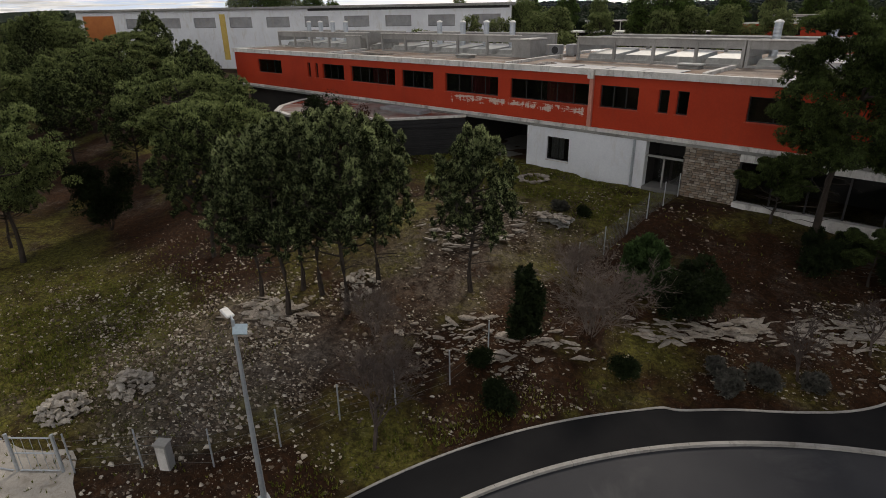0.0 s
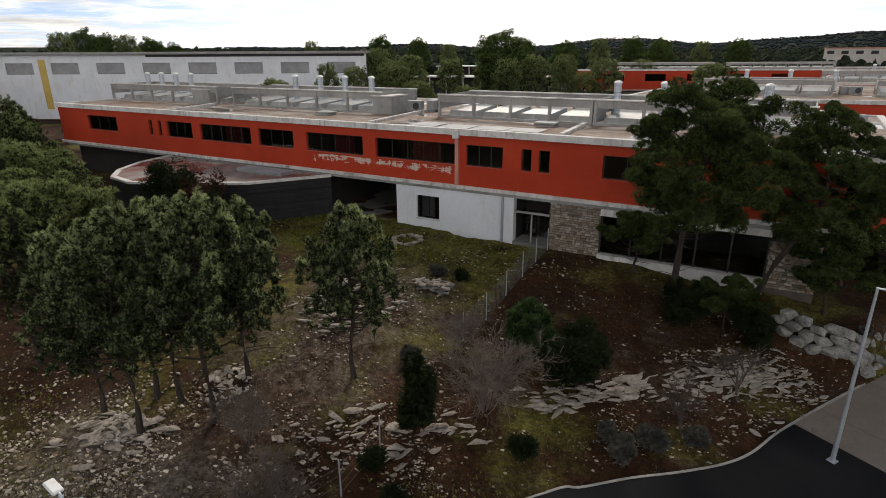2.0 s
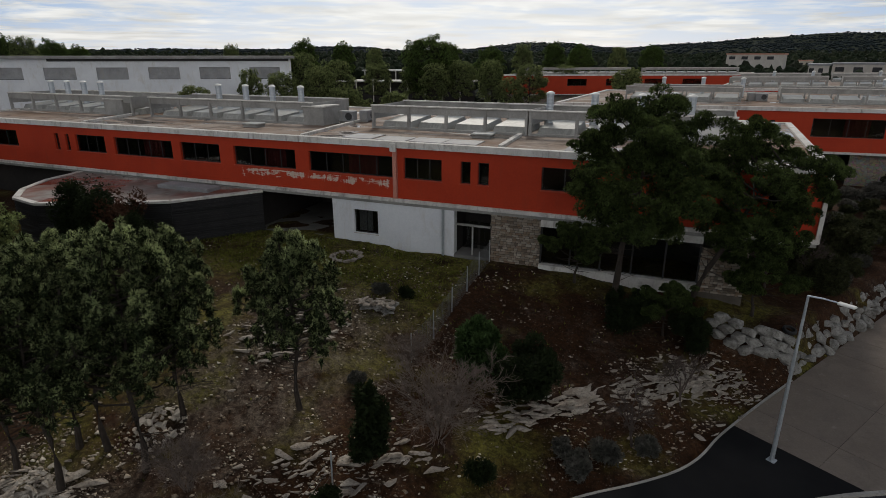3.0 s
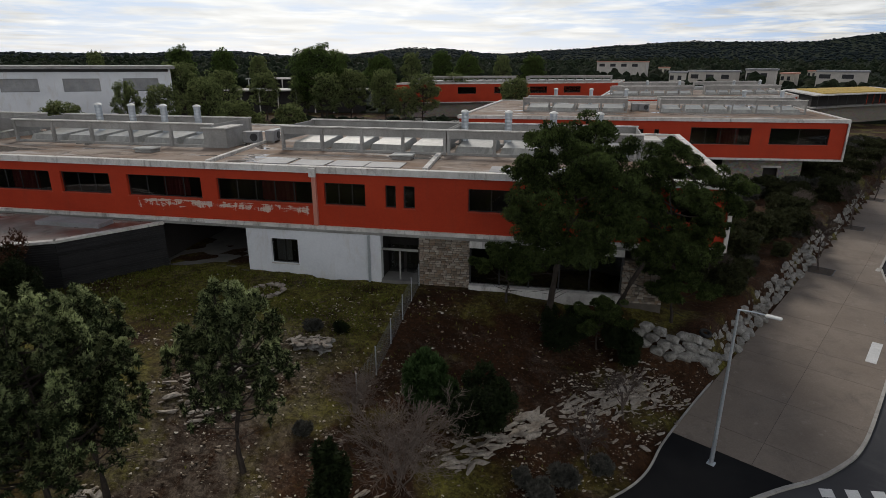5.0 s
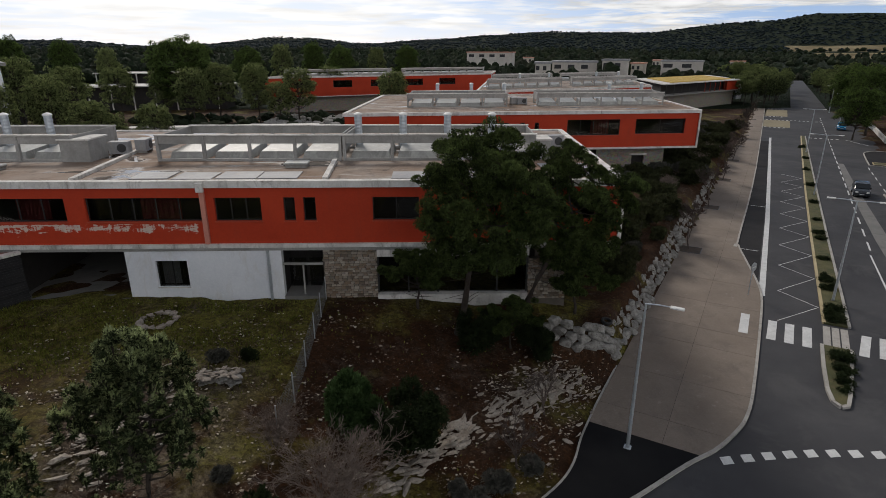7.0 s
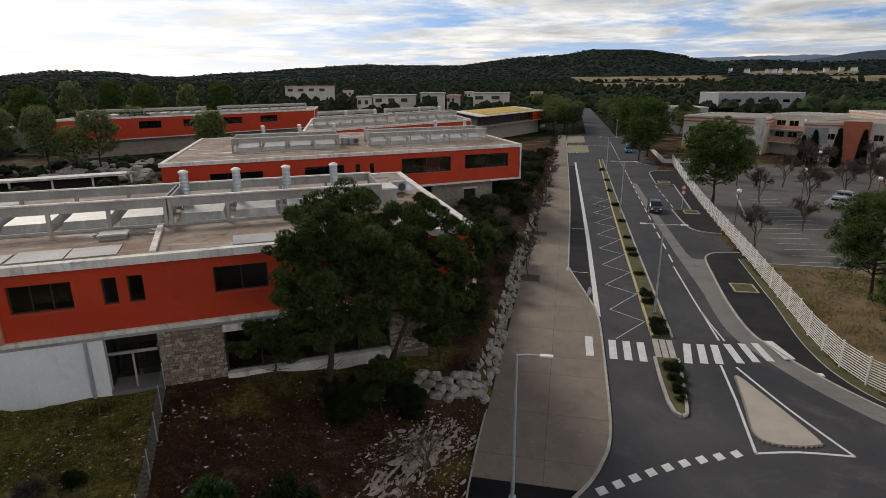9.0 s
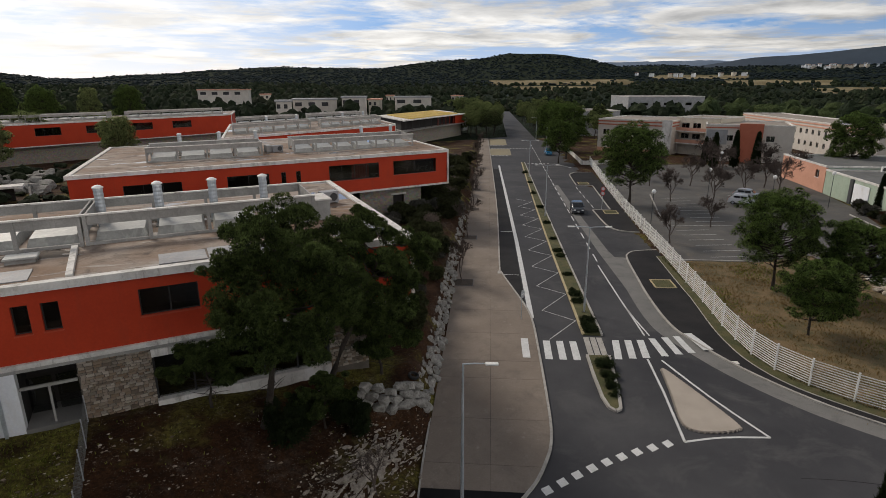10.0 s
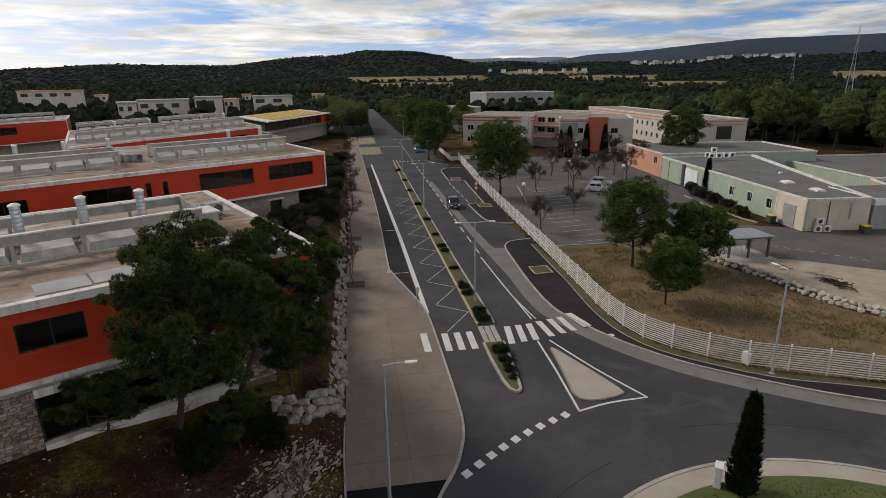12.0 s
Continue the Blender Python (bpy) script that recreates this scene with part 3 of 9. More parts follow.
    for u in (12.0, 31.0):
        line([uv(u, -2.2), uv(u, -0.6)], 0.1)
    for u, a, b in ((120, -4.0, 2.9), (139, -4.2, 11.5), (148.5, -4.6, 2.2), (175, -4.4, 2.0), (103, 6.2, 12.5)):
        k = int((b - a) / 1.0)
        for i in range(k):
            bar([uv(u - 0.4, a + i), uv(u - 0.4, a + i + 0.5), uv(u + 0.4, a + i + 0.5), uv(u + 0.4, a + i)])
    for i in range(5):
        line([uv(48 + i * 4.4, 13.55), uv(50.4 + i * 4.4, 13.6)], 0.14)
    line([uv(96, 16.4), uv(103, 13.0)], 0.14)


M_TANWAY = surface("ochre surfacing", (0.2, 0.17, 0.1), (0.26, 0.22, 0.14), 0.85, 10, 0.4, 0.2, 0.006)
build_roads()


APRON_EDGE = [uv(-22.4, -7.36), uv(-24.2, -7.28), (-1.66, 25.72), (-2.6, 24.4), (-4.15, 22.98), (-5.8, 21.7), (-7.32, 20.3), *arc(R_GRASS, 137.5, 139.5, 1)]


def build_pavements():
    side = thing("pavement", (0, 0, 0), "broad concrete pavement with joints beside the avenue", "pavement", kind="structure")
    joints = [-24.6, -22.7, -20.6, -16.15, -11.1, -8.4, -3.5, 1.5, 8.0, 15, 22, 29, 36, 44, 52, 60, 75, 90, 110, 140, 175]
    edge = [to_uv(*p) for p in PAVE_EDGE]

    def right_at(u):
        for a, b in zip(edge, edge[1:]):
            if a[0] <= u <= b[0]:
                return a[1] + (b[1] - a[1]) * (u - a[0]) / (b[0] - a[0])
        return edge[0][1] if u < edge[0][0] else edge[-1][1]

    for a, b in zip(joints, joints[1:]):
        mid = sorted({round(u * 3) / 3 for u, v in edge if a + 0.2 < round(u * 3) / 3 < b - 0.2})
        for v0, v1 in ((-7.35, -3.715), (-3.695, None)) if a > -22.8 else ((-7.35, None),):
            us = [a + 0.014] + mid + [b - 0.014]
            bm = bmesh.new()
            rows = [[bm.verts.new((*uv(u, q), z)) for q, z in ((v1 or right_at(u), -0.1), (v1 or right_at(u), 0.1), (v0, 0.1), (v0, -0.1))] for u in us]
            for p, q in zip(rows, rows[1:]):
                for i in range(3):
                    bm.faces.new((p[i], p[i + 1], q[i + 1], q[i]))
            bm.faces.new(rows[0])
            bm.faces.new(rows[-1])
            bmesh.ops.recalc_face_normals(bm, faces=bm.faces)
            part("paving_slab", bm, M_PAVING if a > -22.8 else M_ASPHALT_BLACK, side)
    bm = bmesh.new()
    prism(bm, [*(p for p in strip_points(PAVE_EDGE, 0.2) if -24.4 < to_uv(*p)[0] < 174), uv(174, -7.3), uv(-24.6, -7.3)], -0.12, 0.088)
    bmesh.ops.recalc_face_normals(bm, faces=bm.faces)
    part("slab_bed", bm, M_PIT, side)
    for a in range(0, len(PAVE_EDGE) - 2, 2):
        bm = bmesh.new()
        ribbon(bm, PAVE_EDGE[a:a + 3], -0.17, -0.004, -0.15, 0.115)
        part("kerb", bm, M_KERB, side, "pale concrete kerb")
    # white tactile bar at the crossing
    bm = bmesh.new()
    prism(bm, [uv(-7.75, -1.25), uv(-7.75, -0.68), uv(-4.35, -0.68), uv(-4.35, -1.25)], 0.09, 0.112)
    part("tactile_strip", bm, M_PAINT, side, "white tactile strip")

    path = thing("pavement", (0, 0, 0), "black asphalt footpath curving round the roundabout", "pavement", kind="structure")
    bm = bmesh.new()
    mid = (R_KERB + R_GRASS) / 2
    ribbon(bm, arc(mid, 137.5, 215, 60), -(R_GRASS - R_KERB) / 2, (R_GRASS - R_KERB) / 2, -0.15, 0.098)
    part("asphalt_path", bm, M_ASPHALT_BLACK, path)
    bm = bmesh.new()
    prism(bm, [uv(-25.7, -3.6), uv(-24.58, -3.0), uv(-24.58, -7.2), *APRON_EDGE[2:], *arc(R_KERB + 0.02, 139.5, 114.5, 16)], -0.1, 0.101)
    bmesh.ops.recalc_face_normals(bm, faces=bm.faces)
    part("asphalt_apron", bm, M_ASPHALT_BLACK, path)
    for k in range(26):
        if k > 2:
            bm = bmesh.new()
            ribbon(bm, arc(R_KERB, 105.5 + k * 4, 109.45 + k * 4, 3), -0.1, 0.06, -0.15, 0.12)
            part("kerb", bm, M_KERB, path, "pale concrete kerb")
        bm = bmesh.new()
        if k > 7:
            ribbon(bm, arc(R_GRASS, 107.5 + k * 4, 111.45 + k * 4, 3), -0.04, 0.05, -0.15, 0.13)
            part("edging", bm, M_KERB, path, "thin pale concrete edging")
        else:
            bm.free()
    bm = bmesh.new()
    ribbon(bm, smooth_line([uv(-16.4, -7.42), uv(-20.0, -7.42), *APRON_EDGE], 4), -0.05, 0.05, -0.1, 0.14)
    part("edging", bm, M_KERB, path, "thin pale concrete edging")

    right = thing("pavement", (0, 0, 0), "black asphalt pavement along a white fence", "pavement", kind="structure")
    bm = bmesh.new()
    prism(bm, KERB_R + BACK_R[::-1], -0.15, 0.1)
    bmesh.ops.recalc_face_normals(bm, faces=bm.faces)
    part("asphalt_walk", bm, M_ASPHALT_NEW, right)
    for a in range(0, len(KERB_R) - 2, 2):
        bm = bmesh.new()
        ribbon(bm, KERB_R[a:a + 3], -0.02, 0.16, -0.15, 0.12)
        part("kerb", bm, M_KERB, right, "pale concrete kerb")
    bm = bmesh.new()
    ribbon(bm, BACK_R[:-1], 0.62, 0.7, -0.1, 0.13)
    part("edging", bm, M_KERB, right, "thin pale concrete edging")
    bm = bmesh.new()
    ribbon(bm, BACK_R[:-1], -0.35, 0.615, -0.1, 0.122)
    part("grass_verge", bm, M_VERGE, right, "strip of dull winter grass below the fence")
    for r, a0, a1 in ((18.4, 30, 62), (17.2, 80, 100)):
        bm = bmesh.new()
        ribbon(bm, arc(r, a0, a1, 24), -0.025, 0.025, -0.02, 0.006)
        part("tar_seam", bm, M_ASPHALT_NEW, right, "dark tar seam in the asphalt")
    bm = bmesh.new()
    prism(bm, [uv(-5.55, 12.75), uv(-5.35, 13.55), uv(-2.4, 12.85), uv(-2.5, 12.2)], 0.09, 0.112)
    part("tactile_strip", bm, M_PAINT, right, "white tactile strip")
    # planted square and parking bulb beyond the drive
    bulb = smooth_line([uv(31.6, 17.1), uv(31.9, 15.6), uv(32.9, 14.2), uv(36, 13.4), uv(46, 13.2)], 4)
    bm = bmesh.new()
    prism(bm, [*bulb, uv(46.5, 16.1), uv(69.5, 17.2), uv(70, 14.0), uv(84, 14.5), uv(87.5, 16), uv(88, 20.2), uv(60, 18.9), uv(46, 18.0), uv(40, 17.7)], -0.1, 0.1)
    bmesh.ops.recalc_face_normals(bm, faces=bm.faces)
    part("asphalt_walk", bm, M_ASPHALT_NEW, right)
    for ln in (bulb, [uv(46, 13.2), uv(46.4, 16.1)], [uv(46.4, 16.1), uv(69.5, 17.2)], [uv(69.5, 17.2), uv(70, 14)], smooth_line([uv(70, 14), uv(80, 14.3), uv(85, 14.7), uv(87.5, 16.3), uv(88, 20)], 3)):
        bm = bmesh.new()
        ribbon(bm, ln, -0.01, 0.17, -0.1, 0.13)
        part("kerb", bm, M_KERB, right, "pale concrete kerb")
    for u, v in ((9.8, 14.0), (44.2, 15.6), (72, 15.6)):
        bm = bmesh.new()
        c = [uv(u - 1.2, v - 1.0), uv(u - 1.1, v + 1.05), uv(u + 1.25, v + 1.1), uv(u + 1.2, v - 0.95), uv(u - 1.2, v - 1.0)]
        ribbon(bm, c, -0.08, 0.08, 0.05, 0.17)
        part("planter_kerb", bm, M_OCHREKERB, right, "ochre concrete edging round a planted square")
        bm = bmesh.new()
        prism(bm, [uv(u - 1.1, v - 0.9), uv(u - 1.0, v + 0.95), uv(u + 1.15, v + 1.0), uv(u + 1.1, v - 0.85)], 0.0, 0.13)
        bmesh.ops.recalc_face_normals(bm, faces=bm.faces)
        part("planted_soil", bm, M_VERGE, right)

    isl = thing("roundabout_island", (RC[0], RC[1], 0), "grass island of the roundabout with a concrete rim", "island", kind="structure")
    for k in range(30):
        bm = bmesh.new()
        ribbon(bm, arc(R_ISLAND, k * 12, k * 12 + 11.85, 5), -0.12, 0.1, -0.1, 0.13)
        part("kerb", bm, M_KERB, isl, "pale concrete kerb")
    bm = bmesh.new()
    ribbon(bm, arc((R_ISLAND + R_APRON) / 2, 0, 360, 90), -(R_ISLAND - R_APRON) / 2 + 0.1, (R_ISLAND - R_APRON) / 2, -0.1, 0.1)
    part("concrete_rim", bm, M_ISLAND, isl)
    bm = bmesh.new()
    prism(bm, arc(R_APRON, 0, 360, 60)[:-1], -0.1, 0.16)
    part("lawn", bm, M_LAWN, isl)

    med = thing("median_strip", (0, 0, 0), "planted strip between ochre and pale kerbs along the avenue", "median", kind="structure")
    near = [uv(-7.0, 3.65), uv(-10, 3.6), uv(-13, 3.65), uv(-14.3, 3.85), uv(-14.7, 4.2), uv(-14.4, 4.55), uv(-13, 4.75), uv(-10, 5.05), uv(-7.0, 5.3)]
    long_l = [uv(-3.2, 3.95), uv(20, 3.9), uv(45, 4.0), uv(75, 4.3), uv(105, 4.7)]
    long_r = [uv(-3.2, 5.45), uv(20, 5.35), uv(45, 5.35), uv(75, 5.4), uv(105, 5.5)]
    for ln, m_, s in ((near, M_KERB, 1), (long_l, M_OCHREKERB, 1), (long_r, M_KERB, -1)):
        for a in range(len(ln) - 1):
            bm = bmesh.new()
            ribbon(bm, ln[a:a + 2], -0.1, 0.1, -0.1, 0.16)
            part("kerb", bm, m_, med, "concrete kerb of the median")
    bm = bmesh.new()
    prism(bm, near[::-1], -0.1, 0.13)
    bmesh.ops.recalc_face_normals(bm, faces=bm.faces)
    part("planted_soil", bm, M_VERGE, med)
    bm = bmesh.new()
    prism(bm, long_l + long_r[::-1], -0.1, 0.13)
    bmesh.ops.recalc_face_normals(bm, faces=bm.faces)
    part("planted_soil", bm, M_VERGE, med)
    for i in range(3):
        bm = bmesh.new()
        prism(bm, [uv(-7.25, 3.75 + i * 0.52), uv(-7.25, 4.18 + i * 0.52), uv(-3.6, 4.3 + i * 0.52), uv(-3.6, 3.87 + i * 0.52)], -0.05, 0.02)
        bmesh.ops.recalc_face_normals(bm, faces=bm.faces)
        part("crossing_slab", bm, M_KERB, med)

    tri = thing("splitter_island", uv(-14, 9.6) + (0,), "raised triangular traffic island in pinkish concrete", "traffic island", kind="structure")
    shape = smooth_line([uv(-8.9, 8.65), uv(-12.5, 8.3), uv(-15.6, 7.95), uv(-16.5, 8.5), uv(-16.55, 9.8), uv(-16.2, 11.0), uv(-15.6, 11.2), uv(-12.5, 10.2), uv(-9.1, 8.95), uv(-8.9, 8.65)], 4)[:-1]
    bm = bmesh.new()
    prism(bm, shape, -0.1, 0.13)
    bmesh.ops.recalc_face_normals(bm, faces=bm.faces)
    part("concrete_top", bm, M_ISLAND, tri)
    sett = bmesh.new()
    box(sett, -0.1, -0.07, -0.05, 0.1, 0.07, 0.11, None, 0.02)
    first = part("kerb_sett", sett, M_SETT, tri)
    first.matrix_basis = pose(shape[0][0], shape[0][1], 0, 0, 0, 0)
    first.matrix_parent_inverse = tri.matrix_basis.inverted()
    closed = shape + shape[:1]
    for a, b in zip(closed, closed[1:]):
        d = math.hypot(b[0] - a[0], b[1] - a[1])
        k = max(1, round(d / 0.24))
        ang = math.degrees(math.atan2(b[1] - a[1], b[0] - a[0]))
        for i in range(k):
            t = (i + 0.5) / k
            share("kerb_sett", first.data, pose(a[0] + (b[0] - a[0]) * t, a[1] + (b[1] - a[1]) * t, 0, 0, 0, ang + 90), tri)


M_SETT = surface("granite setts", (0.22, 0.19, 0.16), (0.32, 0.28, 0.24), 0.85, 14, 2.0, 0.4, 0.01)
M_OCHREKERB = surface("ochre kerb", (0.36, 0.29, 0.16), (0.44, 0.37, 0.23), 0.85, 14, 0.7, 0.25, 0.01, stain=(0.3, 0.25, 0.16))
M_VERGE = surface("verge grass", (0.045, 0.052, 0.018), (0.1, 0.09, 0.036), 0.95, 14, 0.8, 0.8, 0.05, stain=(0.11, 0.08, 0.045))
M_LAWN = surface("island grass", (0.045, 0.07, 0.018), (0.09, 0.11, 0.03), 0.95, 12, 0.6, 0.8, 0.05, stain=(0.12, 0.09, 0.05))
build_pavements()

# ---- the red school blocks ----
def frame_matrix(corner, front_deg, side_deg):
    """A skewed frame: x along the front (to the right), y inwards, z up, from the front right corner."""
    f, s = radians(front_deg), radians(side_deg)
    return Matrix(((math.cos(f), math.sin(s), 0, corner[0]), (math.sin(f), math.cos(s), 0, corner[1]), (0, 0, 1, 0), (0, 0, 0, 1)))


def red_material():
    n = Nodes("red render")
    col = n.mix(n.ramp(n.noise(0.3, 5, 0.6), (0.3, 0.0), (0.7, 1.0)), (0.36, 0.031, 0.0075), (0.44, 0.042, 0.0105))
    g = n.noise(7, 6, 0.7)
    col = n.mix(0.25, col, n.ramp(g, (0.25, 0.3), (0.75, 0.7)), "OVERLAY")
    streak = n.ramp(n.noise(1.6, 6, 0.7, (1, 1, 0.12), 0.3), (0.55, 0.0), (0.75, 0.6))
    col = n.mix(streak, col, (0.3, 0.04, 0.016))
    # old coats showing where the paint has flaked off under two windows
    sep = n.tree.nodes.new("ShaderNodeSeparateXYZ")
    n.tree.links.new(n.place, sep.inputs[0])

    def band(sock, a, b, c, d):
        up = n.tree.nodes.new("ShaderNodeMapRange")
        up.interpolation_type = "SMOOTHSTEP"
        up.inputs["From Min"].default_value, up.inputs["From Max"].default_value = a, b
        n.put(up.inputs["Value"], sock)
        dn = n.tree.nodes.new("ShaderNodeMapRange")
        dn.interpolation_type = "SMOOTHSTEP"
        dn.inputs["From Min"].default_value, dn.inputs["From Max"].default_value = d, c
        n.put(dn.inputs["Value"], sock)
        return n.math("MULTIPLY", up.outputs[0], dn.outputs[0])

    area = n.math("MULTIPLY", n.math("MULTIPLY", band(sep.outputs[2], 7.2, 8.0, 8.2, 8.32), band(sep.outputs[0], -36.5, -34, -22.6, -22.2)), band(sep.outputs[1], 37.0, 37.2, 38.2, 38.4))
    flake = n.math("ADD", n.mix(0.45, n.noise(1.2, 8, 0.74, (0.55, 1, 2.4), 0.9), n.noise(2.2, 7, 0.72, (1.0, 1, 0.16), 0.4)), n.math("MULTIPLY", area, 0.18))
    mask = n.math("MULTIPLY", n.ramp(flake, (0.665, 0.0), (0.69, 1.0)), n.ramp(area, (0.05, 0.0), (0.2, 1.0)))
    col = n.mix(mask, col, n.mix(n.noise(4, 4), (0.5, 0.4, 0.34), (0.62, 0.5, 0.43)))
    n.bump(n.math("SUBTRACT", g, n.math("MULTIPLY", mask, 0.8)), 0.25, 0.01)
    return n.done(col, 0.7, 0, 0.3)


def roof_material():
    n = Nodes("roof membrane")
    base = n.mix(n.ramp(n.noise(0.12, 5, 0.6), (0.38, 0.0), (0.6, 1.0)), (0.19, 0.118, 0.074), (0.29, 0.24, 0.2))
    base = n.mix(n.ramp(n.noise(0.5, 7, 0.7, None, 0.8), (0.5, 0.0), (0.66, 0.9)), base, (0.08, 0.058, 0.045))
    base = n.mix(n.ramp(n.noise(0.3, 7, 0.7, (0.35, 1.6, 1), 0.9), (0.55, 0.0), (0.66, 0.75)), base, (0.44, 0.43, 0.41))
    wet = n.ramp(n.noise(0.18, 5, 0.55, (0.6, 1.3, 1), 0.4), (0.58, 0.0), (0.61, 1.0))
    base = n.mix(n.math("MULTIPLY", wet, 0.65), base, (0.07, 0.06, 0.052))
    g = n.noise(9, 6, 0.7)
    base = n.mix(0.35, base, n.ramp(g, (0.25, 0.3), (0.75, 0.7)), "OVERLAY")
    n.bump(n.math("MULTIPLY", g, n.math("SUBTRACT", 1.0, wet)), 0.3, 0.01)
    return n.done(base, n.ramp(wet, (0.0, 0.85), (1.0, 0.05)), 0, 0.25)


def glass_material():
    n = Nodes("window glass")
    n.bsdf.inputs["Transmission Weight"].default_value = 1.0
    n.bsdf.inputs["IOR"].default_value = 1.45
    return n.done((0.55, 0.58, 0.58), n.ramp(n.noise(0.6, 2), (0.3, 0.0), (0.8, 0.03)), 0, 0.5)


M_RED = red_material()
M_ROOF = roof_material()
M_PANE = glass_material()
M_SILL = surface("red sill", (0.36, 0.05, 0.02), (0.44, 0.065, 0.025), 0.6, 8, 1, 0.1, 0.004)
M_PIPE = surface("pink downpipe", (0.5, 0.2, 0.15), (0.56, 0.25, 0.19), 0.5, 10, 0.8, 0.05, 0.003)
M_CONC = surface("grey concrete", (0.22, 0.213, 0.2), (0.36, 0.35, 0.33), 0.85, 9, 0.5, 0.3, 0.01, stain=(0.2, 0.195, 0.185))
M_SKYLIGHT = surface("milky skylight", (0.24, 0.24, 0.225), (0.36, 0.36, 0.34), 0.4, 5, 0.6, 0.05, 0.003, stain=(0.5, 0.5, 0.46))
M_CURTAIN = surface("red curtain", (0.12, 0.02, 0.02), (0.18, 0.03, 0.03), 0.9, 9, 3, 0.3, 0.02)
M_SHEET = surface("grey roof sheet", (0.22, 0.222, 0.23), (0.33, 0.33, 0.335), 0.65, 8, 0.6, 0.1, 0.004, stain=(0.33, 0.3, 0.27))


def window(parent, m, xa, za, xb, zb, bars=3, curtain=False, y0=0.17, ledge=None):
    bm = bmesh.new()
    y1 = y0 + 0.06
    box(bm, xa, y0, za, xb, y1, za + 0.06)
    box(bm, xa, y0, zb - 0.06, xb, y1, zb)
    for i in range(bars + 1):
        x = xa + 0.03 + (xb - xa - 0.06) * i / bars
        box(bm, x - 0.03, y0 + 0.003, za + 0.06, x + 0.03, y1 - 0.003, zb - 0.06)
    bm.transform(m)
    f = part("window", bm, M_FRAME, parent)
    for i in range(bars):
        bm = bmesh.new()
        a, b = xa + (xb - xa) * i / bars, xa + (xb - xa) * (i + 1) / bars
        box(bm, a + 0.035, y0 + 0.02, za + 0.055, b - 0.035, y0 + 0.03, zb - 0.055)
        bm.transform(m)
        part("pane", bm, M_PANE, f).visible_shadow = False
    bm = bmesh.new()
    box(bm, xa - 0.04, -0.06, za - 0.07, xb + 0.04, y0 - 0.003, za - 0.004)
    bm.transform(m)
    part("sill", bm, ledge or M_SILL, f)
    if curtain:
        bm = bmesh.new()
        a, b = xa + (xb - xa) * 0.45, xa + (xb - xa) * 0.8
        k = 14
        lo = [bm.verts.new((a + (b - a) * i / k, y0 + 0.25 + 0.04 * (i % 2), za + 0.05)) for i in range(k + 1)]
        hi = [bm.verts.new((v.co.x, v.co.y, zb - 0.02)) for v in lo]
        for i in range(k):
            bm.faces.new((lo[i], lo[i + 1], hi[i + 1], hi[i]))
        bmesh.ops.solidify(bm, geom=bm.faces[:], thickness=0.01)
        bm.transform(m)
        part("curtain", bm, M_CURTAIN, f, "dark red curtain")


def red_block(label, m, length, depth, z_red, z_top, windows, group="red school blocks", posts=True):
    """An upper storey in red render under a flat roof; x runs from -length to 0."""
    b = thing("school_block", (m.translation[0], m.translation[1], z_red), label, "building", group)
    z_wall = z_top - 0.42

    def put(name, bm, mat, parent=b, lab=""):
        bm.transform(m)
        return part(name, bm, mat, parent, lab)

    bm = bmesh.new()
    pierced(bm, -length, 0, 0, 0.3, z_red, z_wall, [w[:4] for w in windows])
    put("front_wall", bm, M_RED)
    for x0, y0, x1, y1 in ((-0.3, 0.3, 0, depth), (-length, 0.3, -length + 0.3, depth), (-length + 0.3, depth - 0.3, -0.3, depth)):
        bm = bmesh.new()
        box(bm, x0, y0, z_red, x1, y1, z_wall)
        put("wall", bm, M_RED)
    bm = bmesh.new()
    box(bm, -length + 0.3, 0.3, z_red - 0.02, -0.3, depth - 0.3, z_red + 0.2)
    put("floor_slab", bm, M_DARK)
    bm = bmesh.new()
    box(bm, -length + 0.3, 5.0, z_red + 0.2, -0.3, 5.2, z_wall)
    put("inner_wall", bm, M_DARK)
    for x0, y0, x1, y1 in ((-length - 0.2, -0.22, 0.2, 0.25), (-length - 0.2, depth - 0.25, 0.2, depth + 0.2), (-0.3, 0.25, 0.2, depth - 0.25), (-length - 0.2, 0.25, -length + 0.3, depth - 0.25)):
        bm = bmesh.new()
        box(bm, x0, y0, z_wall, x1, y1, z_top)
        put("parapet", bm, M_FASCIA, b, "weathered white concrete roof edge")
    if posts:
        bm = bmesh.new()
        box(bm, -0.02, -0.22, z_red - 0.2, 0.2, 0.25, z_wall - 0.003)
        put("end_fin", bm, M_FASCIA, b, "white concrete fin at the corner")
    bm = bmesh.new()
    box(bm, -length - 0.2, -0.2, z_red - 0.24, 0.2, 0.33, z_red - 0.004)
    put("slab_edge", bm, M_FASCIA, b, "stained white slab edge")
    bm = bmesh.new()
    box(bm, -length + 0.3, 0.25, z_wall + 0.002, -0.3, depth - 0.25, z_top - 0.12)
    put("roof", bm, M_ROOF, b, "flat roof with stained membrane and puddles")
    for i, w in enumerate(windows):
        window(b, m, *w[:4], bars=w[4], curtain=w[4] >= 4)
    return b


